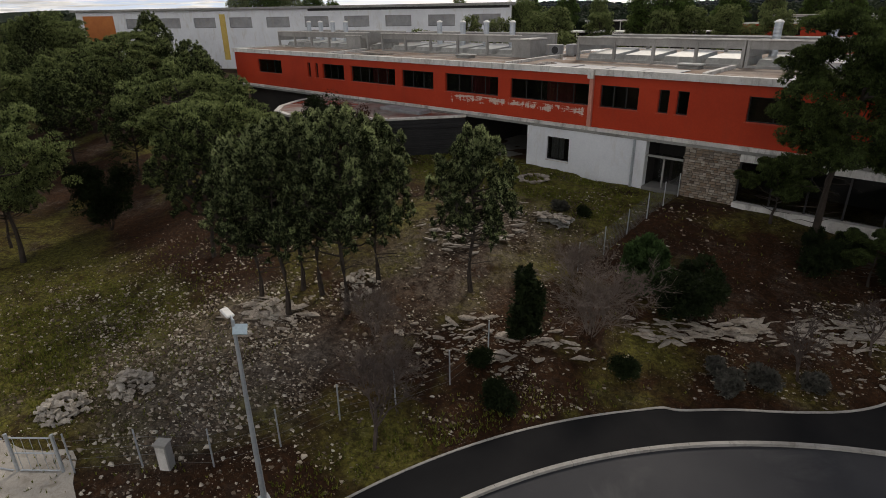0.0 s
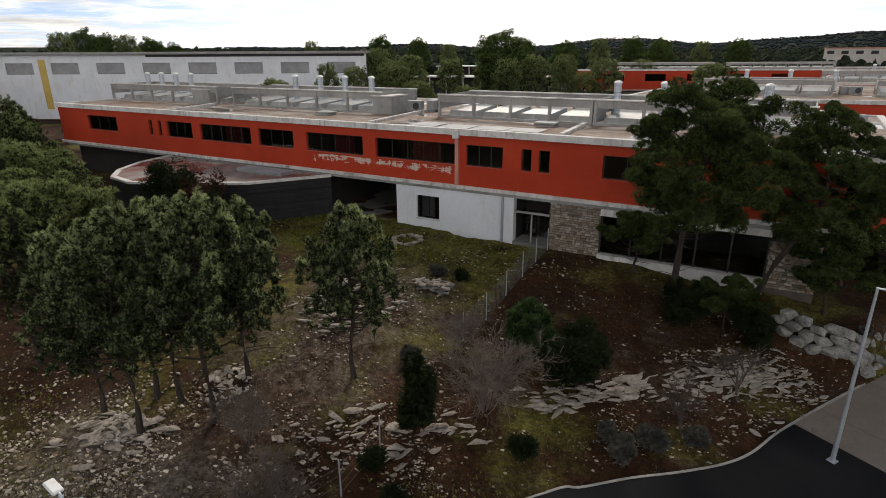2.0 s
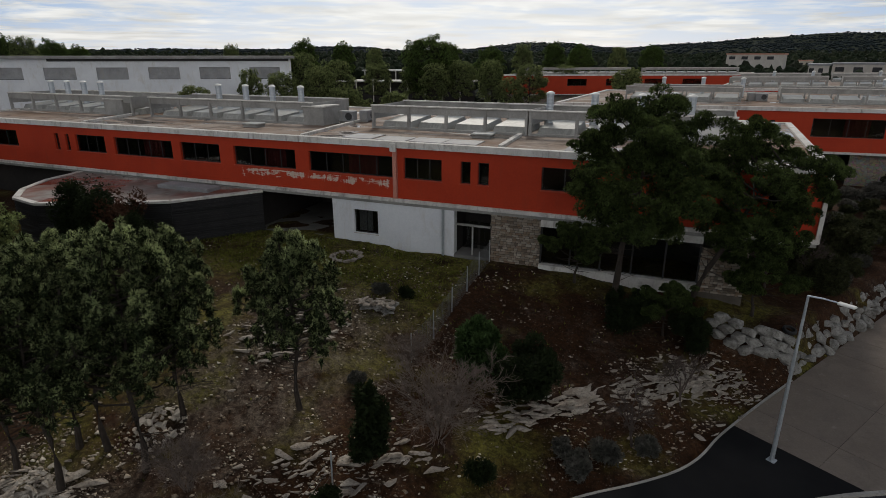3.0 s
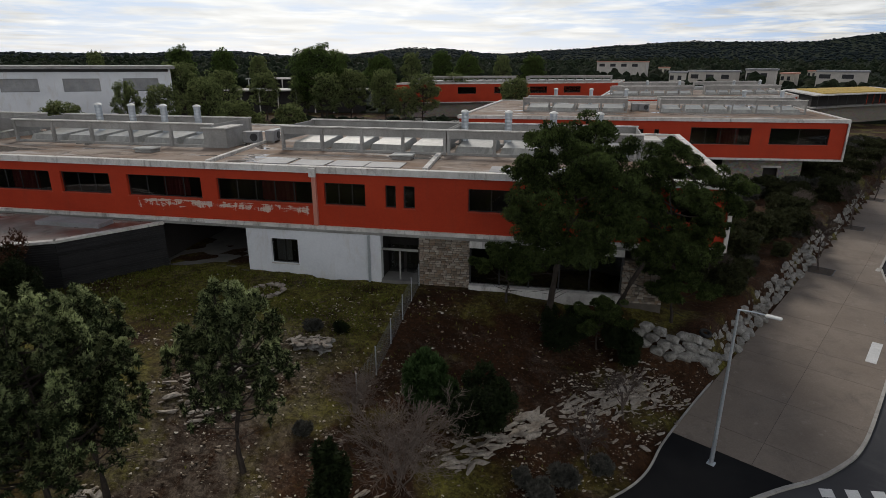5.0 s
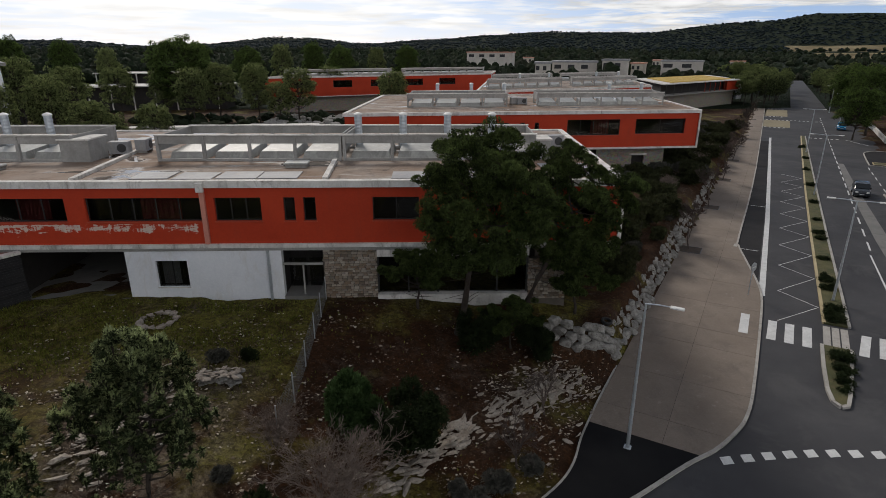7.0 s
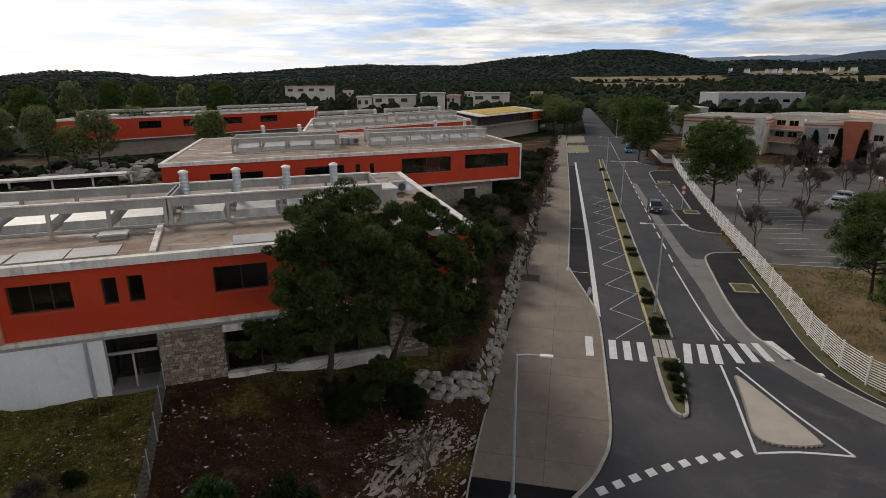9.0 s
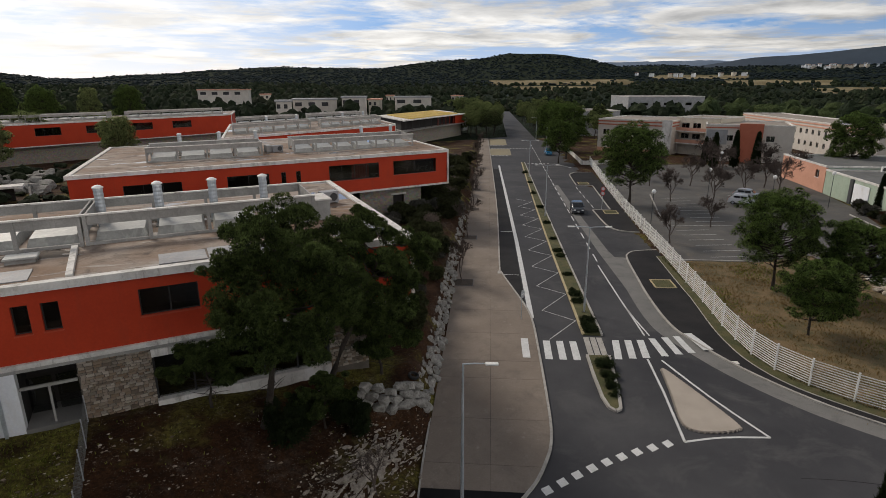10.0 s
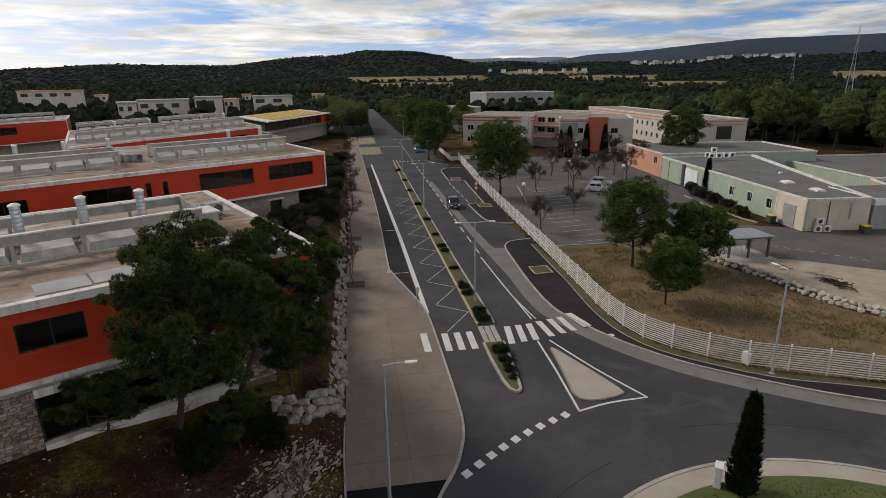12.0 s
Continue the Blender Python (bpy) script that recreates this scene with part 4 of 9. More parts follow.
def roof_screen(m, x0, x1, y0, y1, z0, z1, bay=3.4, label="row of concrete frames over milky skylights on the roof"):
    """An open rectangle of posts and deep top beams round a long skylight."""
    s = thing("roof_screen", m @ Vector(((x0 + x1) / 2, y0, z0)), label, "roof screen", "roof screens")

    def put(name, bm, mat, parent=s):
        bm.transform(m)
        return part(name, bm, mat, parent)

    zb = z1 - 0.62
    k = max(1, round((x1 - x0) / bay))
    for y in (y0, y1):
        for i in range(k + 1):
            x = x0 + (x1 - x0) * i / k
            bm = bmesh.new()
            box(bm, x - 0.1, y - 0.12, z0, x + 0.1, y + 0.12, z1 - 0.06)
            put("post", bm, M_CONC)
        for i in range(k):
            a, b = x0 + (x1 - x0) * i / k, x0 + (x1 - x0) * (i + 1) / k
            bm = bmesh.new()
            box(bm, a + 0.1, y - 0.05, zb, b - 0.1, y + 0.05, z1 - 0.06)
            put("panel", bm, M_CONC)
        bm = bmesh.new()
        box(bm, x0 - 0.15, y - 0.16, z1 - 0.058, x1 + 0.15, y + 0.16, z1 + 0.03)
        put("cap", bm, M_FASCIA)
        bm = bmesh.new()
        box(bm, x0 + 0.1, y - 0.07, z0, x1 - 0.1, y + 0.07, z0 + 0.18)
        put("bottom_rail", bm, M_CONC)
    for x in (x0, x1):
        bm = bmesh.new()
        box(bm, x - 0.05, y0 + 0.12, zb - 0.5, x + 0.05, y1 - 0.12, z1 - 0.06)
        put("end_panel", bm, M_CONC)
    for i in range(k):
        a, b = x0 + (x1 - x0) * i / k, x0 + (x1 - x0) * (i + 1) / k
        bm = bmesh.new()
        vs = [bm.verts.new(p) for p in ((a + 0.25, y0 + 0.9, z0), (b - 0.25, y0 + 0.9, z0), (b - 0.25, y1 - 0.5, z0), (a + 0.25, y1 - 0.5, z0), (a + 0.4, y0 + 1.1, z0 + 0.5), (b - 0.4, y0 + 1.1, z0 + 0.5), (b - 0.4, y1 - 0.7, z0 + 0.75), (a + 0.4, y1 - 0.7, z0 + 0.75))]
        for q in ((4, 5, 6, 7), (0, 1, 5, 4), (1, 2, 6, 5), (2, 3, 7, 6), (3, 0, 4, 7)):
            bm.faces.new([vs[j] for j in q])
        put("skylight", bm, M_SKYLIGHT)


def chimney(p, high=2.75, r=0.27):
    c = thing("roof_vent", p, "ribbed galvanised ventilation chimney with a domed cap", "chimney", "roof vents")
    x, y, z = p
    bm = bmesh.new()
    zs = [z + high * i / 22 for i in range(23)]
    tube(bm, [(x, y, q) for q in zs], [r + (0.018 if i % 2 else 0) for i in range(23)], 14)
    part("flue", bm, M_STEEL, c)
    bm = bmesh.new()
    tube(bm, [(x, y, z + high), (x, y, z + high + 0.06), (x, y, z + high + 0.16), (x, y, z + high + 0.2)], [r + 0.07, r + 0.07, r * 0.7, 0.03], 14)
    part("cap", bm, M_FENCE, c, "pale domed cap")
    bm = bmesh.new()
    box(bm, x - 0.4, y - 0.4, z - 0.02, x + 0.4, y + 0.4, z + 0.12)
    part("collar", bm, M_CONC, c)
    return c


def air_unit(p, turn=0.0):
    a = thing("air_unit", p, "grey rooftop air unit with a round fan grille", "air unit", "air units", rz=turn)
    m = a.matrix_basis
    bm = bmesh.new()
    box(bm, -0.7, -0.4, 0.1, 0.7, 0.4, 1.0, None, 0.03)
    bm.transform(m)
    part("casing", bm, M_SHEET, a)
    bm = bmesh.new()
    bmesh.ops.create_cone(bm, cap_ends=True, segments=20, radius1=0.32, radius2=0.32, depth=0.05, matrix=pose(0.25, -0.42, 0.55, 90, 0, 0))
    bm.transform(m)
    part("fan_grille", bm, M_CHARCOAL0, a)
    for x in (-0.6, 0.6):
        bm = bmesh.new()
        box(bm, x - 0.06, -0.38, -0.02, x + 0.06, 0.38, 0.1)
        bm.transform(m)
        part("foot", bm, M_CONC, a)


M_CHARCOAL0 = surface("black grille", (0.03, 0.03, 0.032), (0.05, 0.05, 0.052), 0.5, 10, 1, 0.1, 0.003)
B1 = frame_matrix((3.5, 37.82), 0, 3.2)
WIN1 = [(-66.2, -61.2, 3), (-56.1, -55.55, 1), (-54.7, -54.2, 1), (-53.4, -49.8, 3), (-48.7, -42.2, 5), (-41.3, -37.3, 3), (-35.9, -30.2, 4), (-29.0, -22.1, 5), (-21.3, -18.5, 3), (-17.15, -16.45, 1), (-15.95, -15.2, 1), (-11.75, -8.9, 2), (0.9, 2.65, 1)]
block_1 = red_block("long two-storey school block with peeling red render", B1, 75, 22.9, 6.96, 10.93, [(a - 3.5, 8.4, b - 3.5, 9.87, n) for a, b, n in WIN1])
B2 = frame_matrix((28.2, 81.0), 5.0, 5.0)
block_2 = red_block("red school block on a stone base beside the avenue", B2, 47, 31, 6.05, 10.85, [(-8.8, 7.75, -1.9, 9.7, 2), (-18.2, 7.65, -11, 9.7, 4), (-31, 7.5, -26, 9.4, 2), (-24.5, 7.5, -23.9, 9.4, 1), (-22.6, 7.5, -22.0, 9.4, 1), (-42, 7.5, -36, 9.3, 3)])
B3 = frame_matrix((42.4, 136.0), 26, 9)
block_3 = red_block("red school block behind, its roof rimmed in white", B3, 46, 40, 6.2, 10.9, [(-10, 7.4, -5, 9.4, 3)])
B4 = frame_matrix((14, 208), 26, 10)
block_4 = red_block("far red school block with dark windows", B4, 76, 25, 5.2, 10.9, [(-20 - i * 12, 7.6, -14 - i * 12, 9.6, 3) for i in range(5)])
for mm, spans, zr in ((B1, ((-76, -58), (-55.5, -37.2), (-31.2, -18.45), (-18.15, -4.6)), 10.81), (B2, ((-40, -26), (-21.5, -2.8)), 10.73), (B3, ((-44, -25), (-22, -3)), 10.78), (B4, ((-73, -40), (-35, -4)), 10.78)):
    for a, b in spans:
        roof_screen(mm, a, b, 7.0 if mm is not B2 else 8.0, 12.4 if mm is not B2 else 14, zr, zr + 1.85)
roof_screen(B3, -44, -26, 31.5, 37, 10.78, 12.6)
roof_screen(B3, -23, -4, 31.5, 37, 10.78, 12.6)
for x in (-70.2, -67.6, -65.0, -62.4, -46.3, -43.0, -39.9, -36.7, -13.6, -10.2, -6.8, -3.4):
    chimney((x, 48.3, 10.8), 2.85)
for a, b in ((-36.5, 17.5), (-31.2, 17.5), (-26, 17.5), (-9, 17), (-3.6, 17.2)):
    chimney(tuple(B2 @ Vector((a, b, 10.72))), 2.6)
for a in (-36, -28, -14, -7):
    chimney(tuple(B3 @ Vector((a, 15, 10.77))), 2.6)
air_unit((1.9, 50.4, 10.81), 12)
air_unit((-30.3, 49.0, 10.81), 95)
air_unit((-31.4, 47.6, 10.81), 5)
air_unit(tuple(B2 @ Vector((-23.6, 11, 10.72))), 5)
air_unit(tuple(B2 @ Vector((-24.8, 12, 10.72))), 95)


def roof_bits():
    for x0, y0, x1, y1, h, lab in ((-34.0, 44.6, -32.0, 47.0, 1.5, "square concrete plant housing on the roof"), (-57.6, 44.6, -55.2, 47.2, 1.5, "square concrete plant housing on the roof"), (-1.0, 44.9, 0.5, 47, 1.4, "square concrete plant housing on the roof")):
        t = thing("plant_housing", ((x0 + x1) / 2, (y0 + y1) / 2, 10.8), lab, "plant housing", "plant housings")
        bm = bmesh.new()
        box(bm, x0, y0, 10.78, x1, y1, 10.8 + h, None, 0.03)
        part("casing", bm, M_CONC, t)
        bm = bmesh.new()
        box(bm, x0 - 0.1, y0 - 0.1, 10.8 + h, x1 + 0.1, y1 + 0.1, 10.9 + h)
        part("lid", bm, M_FASCIA, t)
    for a, b in (((-29.7, 38.2), (-31.2, 53.5)), ((-14.6, 38.2), (-14.9, 44.4)), ((-52.5, 38.2), (-56.5, 52))):
        bm = bmesh.new()
        ribbon(bm, [a, b], -0.16, 0.16, 10.78, 11.02)
        tagged(part("roof_upstand", bm, M_FASCIA, None), "low white upstand crossing the roof", "upstand", "roof upstands")
    for x, y, w, d, r in ((-26.6, 38.7, 2.3, 2.1, 1), (-24.0, 38.6, 2.4, 2.0, -1), (-21.4, 38.7, 2.5, 2.1, 0), (-18.8, 38.7, 2.4, 2.0, 1), (-10.6, 38.6, 2.4, 2.0, 0), (-8.1, 38.7, 2.5, 2.1, -1), (-5.5, 38.7, 2.6, 2.0, 1), (-0.6, 39.0, 3.2, 4.2, 2), (-3.6, 45.5, 2.6, 3.0, 0)):
        b2 = bmesh.new()
        box(b2, 0, 0, 0, w, d, 0.05, pose(x, y, 10.815, 0, 0, r))
        tagged(part("roof_sheet", b2, M_SHEET, None), "grey sheet lying along the roof edge", "roof sheet", "roof sheets")
    for x, y in ((-17.2, 42.7), (-37.0, 41.8)):
        t = thing("roof_hatch", (x, y, 10.81), "low white roof hatch", "roof hatch", "roof hatches")
        bm = bmesh.new()
        box(bm, x - 0.7, y - 0.5, 10.79, x + 0.7, y + 0.5, 11.0)
        part("kerb", bm, M_CONC, t)
        bm = bmesh.new()
        box(bm, x - 0.8, y - 0.6, 11.0, x + 0.8, y + 0.6, 11.14, None, 0.05)
        part("dome", bm, M_SKYLIGHT, t)
    # downpipes on the front
    t = thing("downpipe", (-21.9, 37.7, 7), "pink painted downpipe with a hopper on the red wall", "downpipe")
    bm = bmesh.new()
    box(bm, -22.06, 37.6, 6.99, -21.78, 37.815, 10.4)
    part("pipe", bm, M_PIPE, t)
    bm = bmesh.new()
    box(bm, -22.14, 37.36, 10.28, -21.7, 37.595, 10.86, None, 0.03)
    part("hopper", bm, M_FASCIA, t)


roof_bits()


# ---- ground floor under the long block ----
def stone_wall(parent, x0, x1, y, z0, z1, course=0.15):
    """Rubble stones laid one by one in front of a mortar core."""
    bm = bmesh.new()
    box(bm, x0, y + 0.06, z0 - 0.6, x1, y + 0.45, z1)
    w = part("stone_wall", bm, M_MORTAR, parent, "rubble stone wall in warm greys")
    rnd = random.Random(int(x0 * 7) + 3)
    metas = []
    for k in range(6):
        bm = bmesh.new()
        box(bm, -0.5, 0, -0.5, 0.5, 0.22, 0.5, None, 0.1)
        for v in bm.verts:
            v.co += Vector((rnd.uniform(-0.07, 0.07), rnd.uniform(-0.02, 0.03), rnd.uniform(-0.1, 0.1)))
        me = bpy.data.meshes.new("stone")
        bm.to_mesh(me)
        bm.free()
        me.materials.append(M_RUBBLE)
        metas.append(me)
    z = z0
    while z < z1 - 0.08:
        h = min(rnd.uniform(0.75, 1.3) * course, z1 - z)
        x = x0 + rnd.uniform(-0.05, 0.1)
        while x < x1 - 0.08:
            l = min(rnd.uniform(0.16, 0.46), x1 - x)
            share("stone", rnd.choice(metas), pose(x + l / 2, y - rnd.uniform(0, 0.03), z + h / 2, 0, rnd.uniform(-4, 4), 0) @ Matrix.Diagonal((l * 0.92, rnd.uniform(0.4, 0.75), h * 0.88, 1)), w)
            x += l
        z += h


def rubble_material():
    n = Nodes("rubble stone")
    r = n.random()
    col = n.ramp(r, (0.0, (0.11, 0.085, 0.062)), (0.25, (0.3, 0.25, 0.2)), (0.5, (0.2, 0.14, 0.095)), (0.75, (0.4, 0.355, 0.3)), (1.0, (0.17, 0.145, 0.12)))
    g = n.noise(14, 6, 0.7)
    col = n.mix(0.4, col, n.ramp(g, (0.25, 0.3), (0.75, 0.7)), "OVERLAY")
    n.bump(g, 0.5, 0.02)
    return n.done(col, 0.9, 0, 0.2)


M_RUBBLE = rubble_material()
M_MORTAR = surface("mortar", (0.07, 0.06, 0.05), (0.12, 0.104, 0.086), 0.95, 12, 1, 0.4, 0.01)


def lower_floor():
    b = thing("ground_floor", (-12, 38, 3.3), "ground floor of white render and rubble stone under the red storey", "building")

    def put(name, mat, *boxes, label=""):
        bm = bmesh.new()
        for q in boxes:
            box(bm, *q)
        return part(name, bm, mat, b, label)

    put("slab_edge", M_CONC, (-71, 37.74, 6.5, 3.6, 38.6, 6.715), label="stained grey concrete slab edge")
    bm = bmesh.new()
    pierced(bm, -27.2, -18.25, 37.8, 38.1, 2.6, 6.5, [(-25.4, 4.1, -23.45, 5.85)])
    part("white_wall", bm, M_WHITE, b, "white rendered wall, stained at its foot")
    put("side_wall", M_WHITE, (-27.2, 38.1, 2.6, -26.9, 47, 6.5))
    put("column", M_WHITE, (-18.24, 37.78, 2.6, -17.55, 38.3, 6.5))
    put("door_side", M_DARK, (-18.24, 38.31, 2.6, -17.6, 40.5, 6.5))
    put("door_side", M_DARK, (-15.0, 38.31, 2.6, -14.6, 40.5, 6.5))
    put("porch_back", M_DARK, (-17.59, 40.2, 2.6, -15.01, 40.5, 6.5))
    put("porch_floor", M_ASPHALT_OLD, (-17.54, 37.7, 2.6, -15.06, 40.19, 3.42))
    put("transom", M_CONC, (-17.54, 37.95, 5.45, -15.06, 38.1, 5.58))
    put("door_post", M_CONC, (-16.35, 37.98, 3.43, -16.25, 38.07, 5.41))
    for x in (-17.5, -16.2):
        bm = bmesh.new()
        box(bm, x, 39.4, 3.43, x + 1.1, 39.43, 5.4)
        part("door_pane", bm, M_PANE, b).visible_shadow = False
    window(b, Matrix.Translation((0, 37.8, 0)), -25.4, 4.1, -23.45, 5.85, 2, ledge=M_FASCIA)
    bm = bmesh.new()
    k = 20
    lo = [bm.verts.new((-25.2 + 1.1 * i / k, 38.25 + 0.06 * (i % 2), 4.15)) for i in range(k + 1)]
    hi = [bm.verts.new((v.co.x, v.co.y, 5.8)) for v in lo]
    for i in range(k):
        bm.faces.new((lo[i], lo[i + 1], hi[i + 1], hi[i]))
    bmesh.ops.solidify(bm, geom=bm.faces[:], thickness=0.01)
    part("curtain", bm, M_SHEET, b, "pale grey curtain")
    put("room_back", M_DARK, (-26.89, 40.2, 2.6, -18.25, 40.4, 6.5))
    put("drainpipe", M_STEEL, (-18.42, 37.62, 2.9, -18.28, 37.775, 6.49), label="grey steel drainpipe")
    stone_wall(b, -15.0, -11.6, 37.85, 3.2, 6.5)
    # glazed bay
    put("glazing_sill", M_FASCIA, (-11.6, 37.6, 2.6, -2.0, 38.2, 3.5), label="white sill wall")
    put("lintel", M_FASCIA, (-11.6, 37.7, 6.05, -2.0, 38.2, 6.48))
    bm = bmesh.new()
    for i in range(6):
        x = -11.55 + i * 1.9
        box(bm, x - 0.05, 37.95, 3.5, x + 0.05, 38.05, 6.05)
    part("glazing_frame", bm, M_FRAME, b)
    for i in range(5):
        bm = bmesh.new()
        box(bm, -11.5 + i * 1.9, 37.99, 3.52, -9.7 + i * 1.9, 38.01, 6.04)
        part("pane", bm, M_PANE, b).visible_shadow = False
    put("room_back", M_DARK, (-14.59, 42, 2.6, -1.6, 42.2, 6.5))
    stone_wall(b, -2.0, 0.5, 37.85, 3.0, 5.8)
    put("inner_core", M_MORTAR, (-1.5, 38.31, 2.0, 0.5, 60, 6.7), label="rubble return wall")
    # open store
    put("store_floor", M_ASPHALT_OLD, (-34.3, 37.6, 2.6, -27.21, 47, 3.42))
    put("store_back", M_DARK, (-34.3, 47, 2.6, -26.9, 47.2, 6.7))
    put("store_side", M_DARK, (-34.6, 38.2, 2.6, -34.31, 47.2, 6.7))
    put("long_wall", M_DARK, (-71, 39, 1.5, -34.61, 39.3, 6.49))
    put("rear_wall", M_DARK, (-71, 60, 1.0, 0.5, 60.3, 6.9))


lower_floor()


def slatted_wing():
    pts = [(-33.3, 37.45), (-37.1, 32.2), (-41.2, 30.0), (-45.4, 28.2), (-48.5, 28.8), (-50.8, 30.8), (-52.6, 34), (-53.2, 37.45)]
    w = thing("slatted_wing", (-43, 34, 3), "low wing clad in black slats with a rusty puddled flat roof", "building")
    bm = bmesh.new()
    prism(bm, pts[::-1], 1.5, 6.45)
    bmesh.ops.recalc_face_normals(bm, faces=bm.faces)
    core = part("core_wall", bm, M_SLATE, w)
    for a, b in zip(pts, pts[1:]):
        d, ang = math.hypot(b[0] - a[0], b[1] - a[1]), math.degrees(math.atan2(b[1] - a[1], b[0] - a[0]))
        bm = bmesh.new()
        box(bm, 0, -0.02, 0, d, 0.05, 0.11)
        me = bpy.data.meshes.new("slat")
        bm.to_mesh(me)
        bm.free()
        me.materials.append(M_SLATE)
        for k in range(22):
            share("slat", me, pose(a[0] + random.uniform(-0.04, 0.04), a[1] + random.uniform(-0.05, 0.02), 3.0 + k * 0.155, random.uniform(-14, 14), random.uniform(-0.4, 0.4), ang), core)
        bm = bmesh.new()
        box(bm, -0.05, -0.3, 6.5, d + 0.05, 0.14, 6.67, pose(a[0], a[1], 0, 0, 0, ang))
        part("roof_rim", bm, M_FASCIA, w, "white concrete rim")
    bm = bmesh.new()
    prism(bm, pts[::-1], 6.452, 6.62)
    bmesh.ops.recalc_face_normals(bm, faces=bm.faces)
    n = Nodes("rusty wet roof")
    col = n.mix(n.ramp(n.noise(0.13, 4, 0.6), (0.42, 0.0), (0.55, 1.0)), (0.16, 0.045, 0.025), (0.22, 0.2, 0.18))
    col = n.mix(n.ramp(n.noise(1.2, 6, 0.7), (0.5, 0.0), (0.75, 0.7)), col, (0.06, 0.04, 0.03))
    part("roof", bm, n.done(col, n.ramp(n.noise(0.25, 3), (0.4, 0.1), (0.6, 0.7)), 0, 0.5), w, "flat roof under rusty brown water")
    bm = bmesh.new()
    box(bm, -41.5, 35.2, 6.6, -36.5, 36.6, 6.9, None, 0.02)
    part("roof_hood", bm, M_SHEET, w)


slatted_wing()


def stone_base_2():
    b = thing("ground_floor", tuple(B2 @ Vector((-9, 2, 1.5))), "rubble stone ground floor set back under the red block", "building")
    for x0, x1, y0, y1 in ((-13.5, -3.8, 1.8, 30), (-46.5, -14.5, 3.0, 30)):
        bm = bmesh.new()
        if x1 > -5:
            pierced(bm, x0, x1, y0, y0 + 0.4, 0.5, 6.03, [(-8.4, 1.8, -6.6, 4.6)])
            bm.transform(B2)
            part("stone_wall", bm, M_RUBBLE2, b, "rubble stone wall with a dark doorway")
            bm = bmesh.new()
            box(bm, -8.7, y0 - 0.1, 4.6, -6.3, y0 + 0.3, 4.85)
            bm.transform(B2)
            part("lintel", bm, M_FASCIA, b)
            bm = bmesh.new()
            box(bm, x0, y0 + 0.9, 0.5, x1 - 0.4, y1, 6.0)
            bm.transform(B2)
            part("inner_core", bm, M_DARK, b)
            bm = bmesh.new()
            box(bm, x1 - 0.39, y0 + 0.41, 0.5, x1, y1, 6.0)
            bm.transform(B2)
            part("side_wall", bm, M_RUBBLE2, b)
        else:
            box(bm, x0, y0, 0.5, x1, y1, 6.0)
            bm.transform(B2)
            part("inner_core", bm, M_DARK, b)


def rubble2():
    n = Nodes("far rubble stone")
    cell = n.voronoi(3.2, "F1", "Color", (1, 1, 1.6))
    edge = n.voronoi(3.2, "DISTANCE_TO_EDGE", "Distance", (1, 1, 1.6))
    col = n.mix(0.55, n.mix(0.8, (0.28, 0.25, 0.21), cell, "SOFT_LIGHT"), (0.3, 0.27, 0.23))
    col = n.mix(n.ramp(edge, (0.0, 1.0), (0.06, 0.0)), col, (0.14, 0.12, 0.1))
    n.bump(n.ramp(edge, (0.0, 0.0), (0.12, 1.0)), 0.6, 0.05)
    return n.done(col, 0.9, 0, 0.2)


M_RUBBLE2 = rubble2()
stone_base_2()
for mm, ln, dp in ((B3, 46, 40), (B4, 76, 25)):
    t = thing("ground_floor", tuple(mm @ Vector((-10, 2, 0))), "dark ground floor set back under a red block", "building")
    bm = bmesh.new()
    box(bm, -ln + 1, 2.0, -2, -1.5, dp - 1, 6.15 if mm is B3 else 5.1)
    bm.transform(mm)
    part("stone_wall", bm, M_RUBBLE2, t)


# ---- a red block with a yellow slatted roof, down the avenue ----
def yellow_block():
    m = frame_matrix((101, 207), 38, 6)
    y = thing("slat_roof_block", (101, 207, 0), "red pavilion under a roof deck of yellow slats", "building")

    def put(name, mat, *q, label=""):
        bm = bmesh.new()
        for k in q:
            box(bm, *k)
        bm.transform(m)
        return part(name, bm, mat, y, label)

    put("base_wall", M_RUBBLE2, (-49, 3, -3, -2, 33, 5.3))
    put("red_wall", M_RED, (-9, 1.2, 5.6, 0, 33, 8.6))
    put("glazed_hall", M_DARK, (-49, 4.5, 5.6, -9.1, 33, 8.6))
    put("roof_slab", M_FASCIA, (-50, 0, 8.65, 0.6, 34, 9.0), label="white roof edge")
    put("end_fin", M_FASCIA, (0, 0.2, 5.2, 0.5, 33, 8.64))
    for i in range(15):
        put("slat", M_YELLOW, (-45, 2.0 + i * 1.9, 9.02, -6.0, 2.95 + i * 1.9, 9.3))
    for i in range(6):
        put("slat_bearer", M_FRAME, (-44 + i * 7.4, 1.6, 9.003, -43.7 + i * 7.4, 31, 9.018))
    for i in range(9):
        put("post", M_FRAME, (-48 + i * 4.6, 0.9, 5.6, -47.8 + i * 4.6, 1.1, 8.6))
    for i in range(5):
        put("brace", M_RED, (-24 + i * 3.4, 1.4, 5.6, -23.75 + i * 3.4, 1.65, 8.6))
    put("floor_slab", M_CONC, (-50, 0.4, 5.3, 0, 33, 5.58))
    put("side_wing", M_WHITE, (0.6, 3.0, 2.0, 5.0, 12, 6.2))


M_YELLOW = surface("yellow slats", (0.5, 0.34, 0.07), (0.6, 0.44, 0.12), 0.7, 6, 0.3, 0.2, 0.01, stain=(0.25, 0.2, 0.08))
yellow_block()


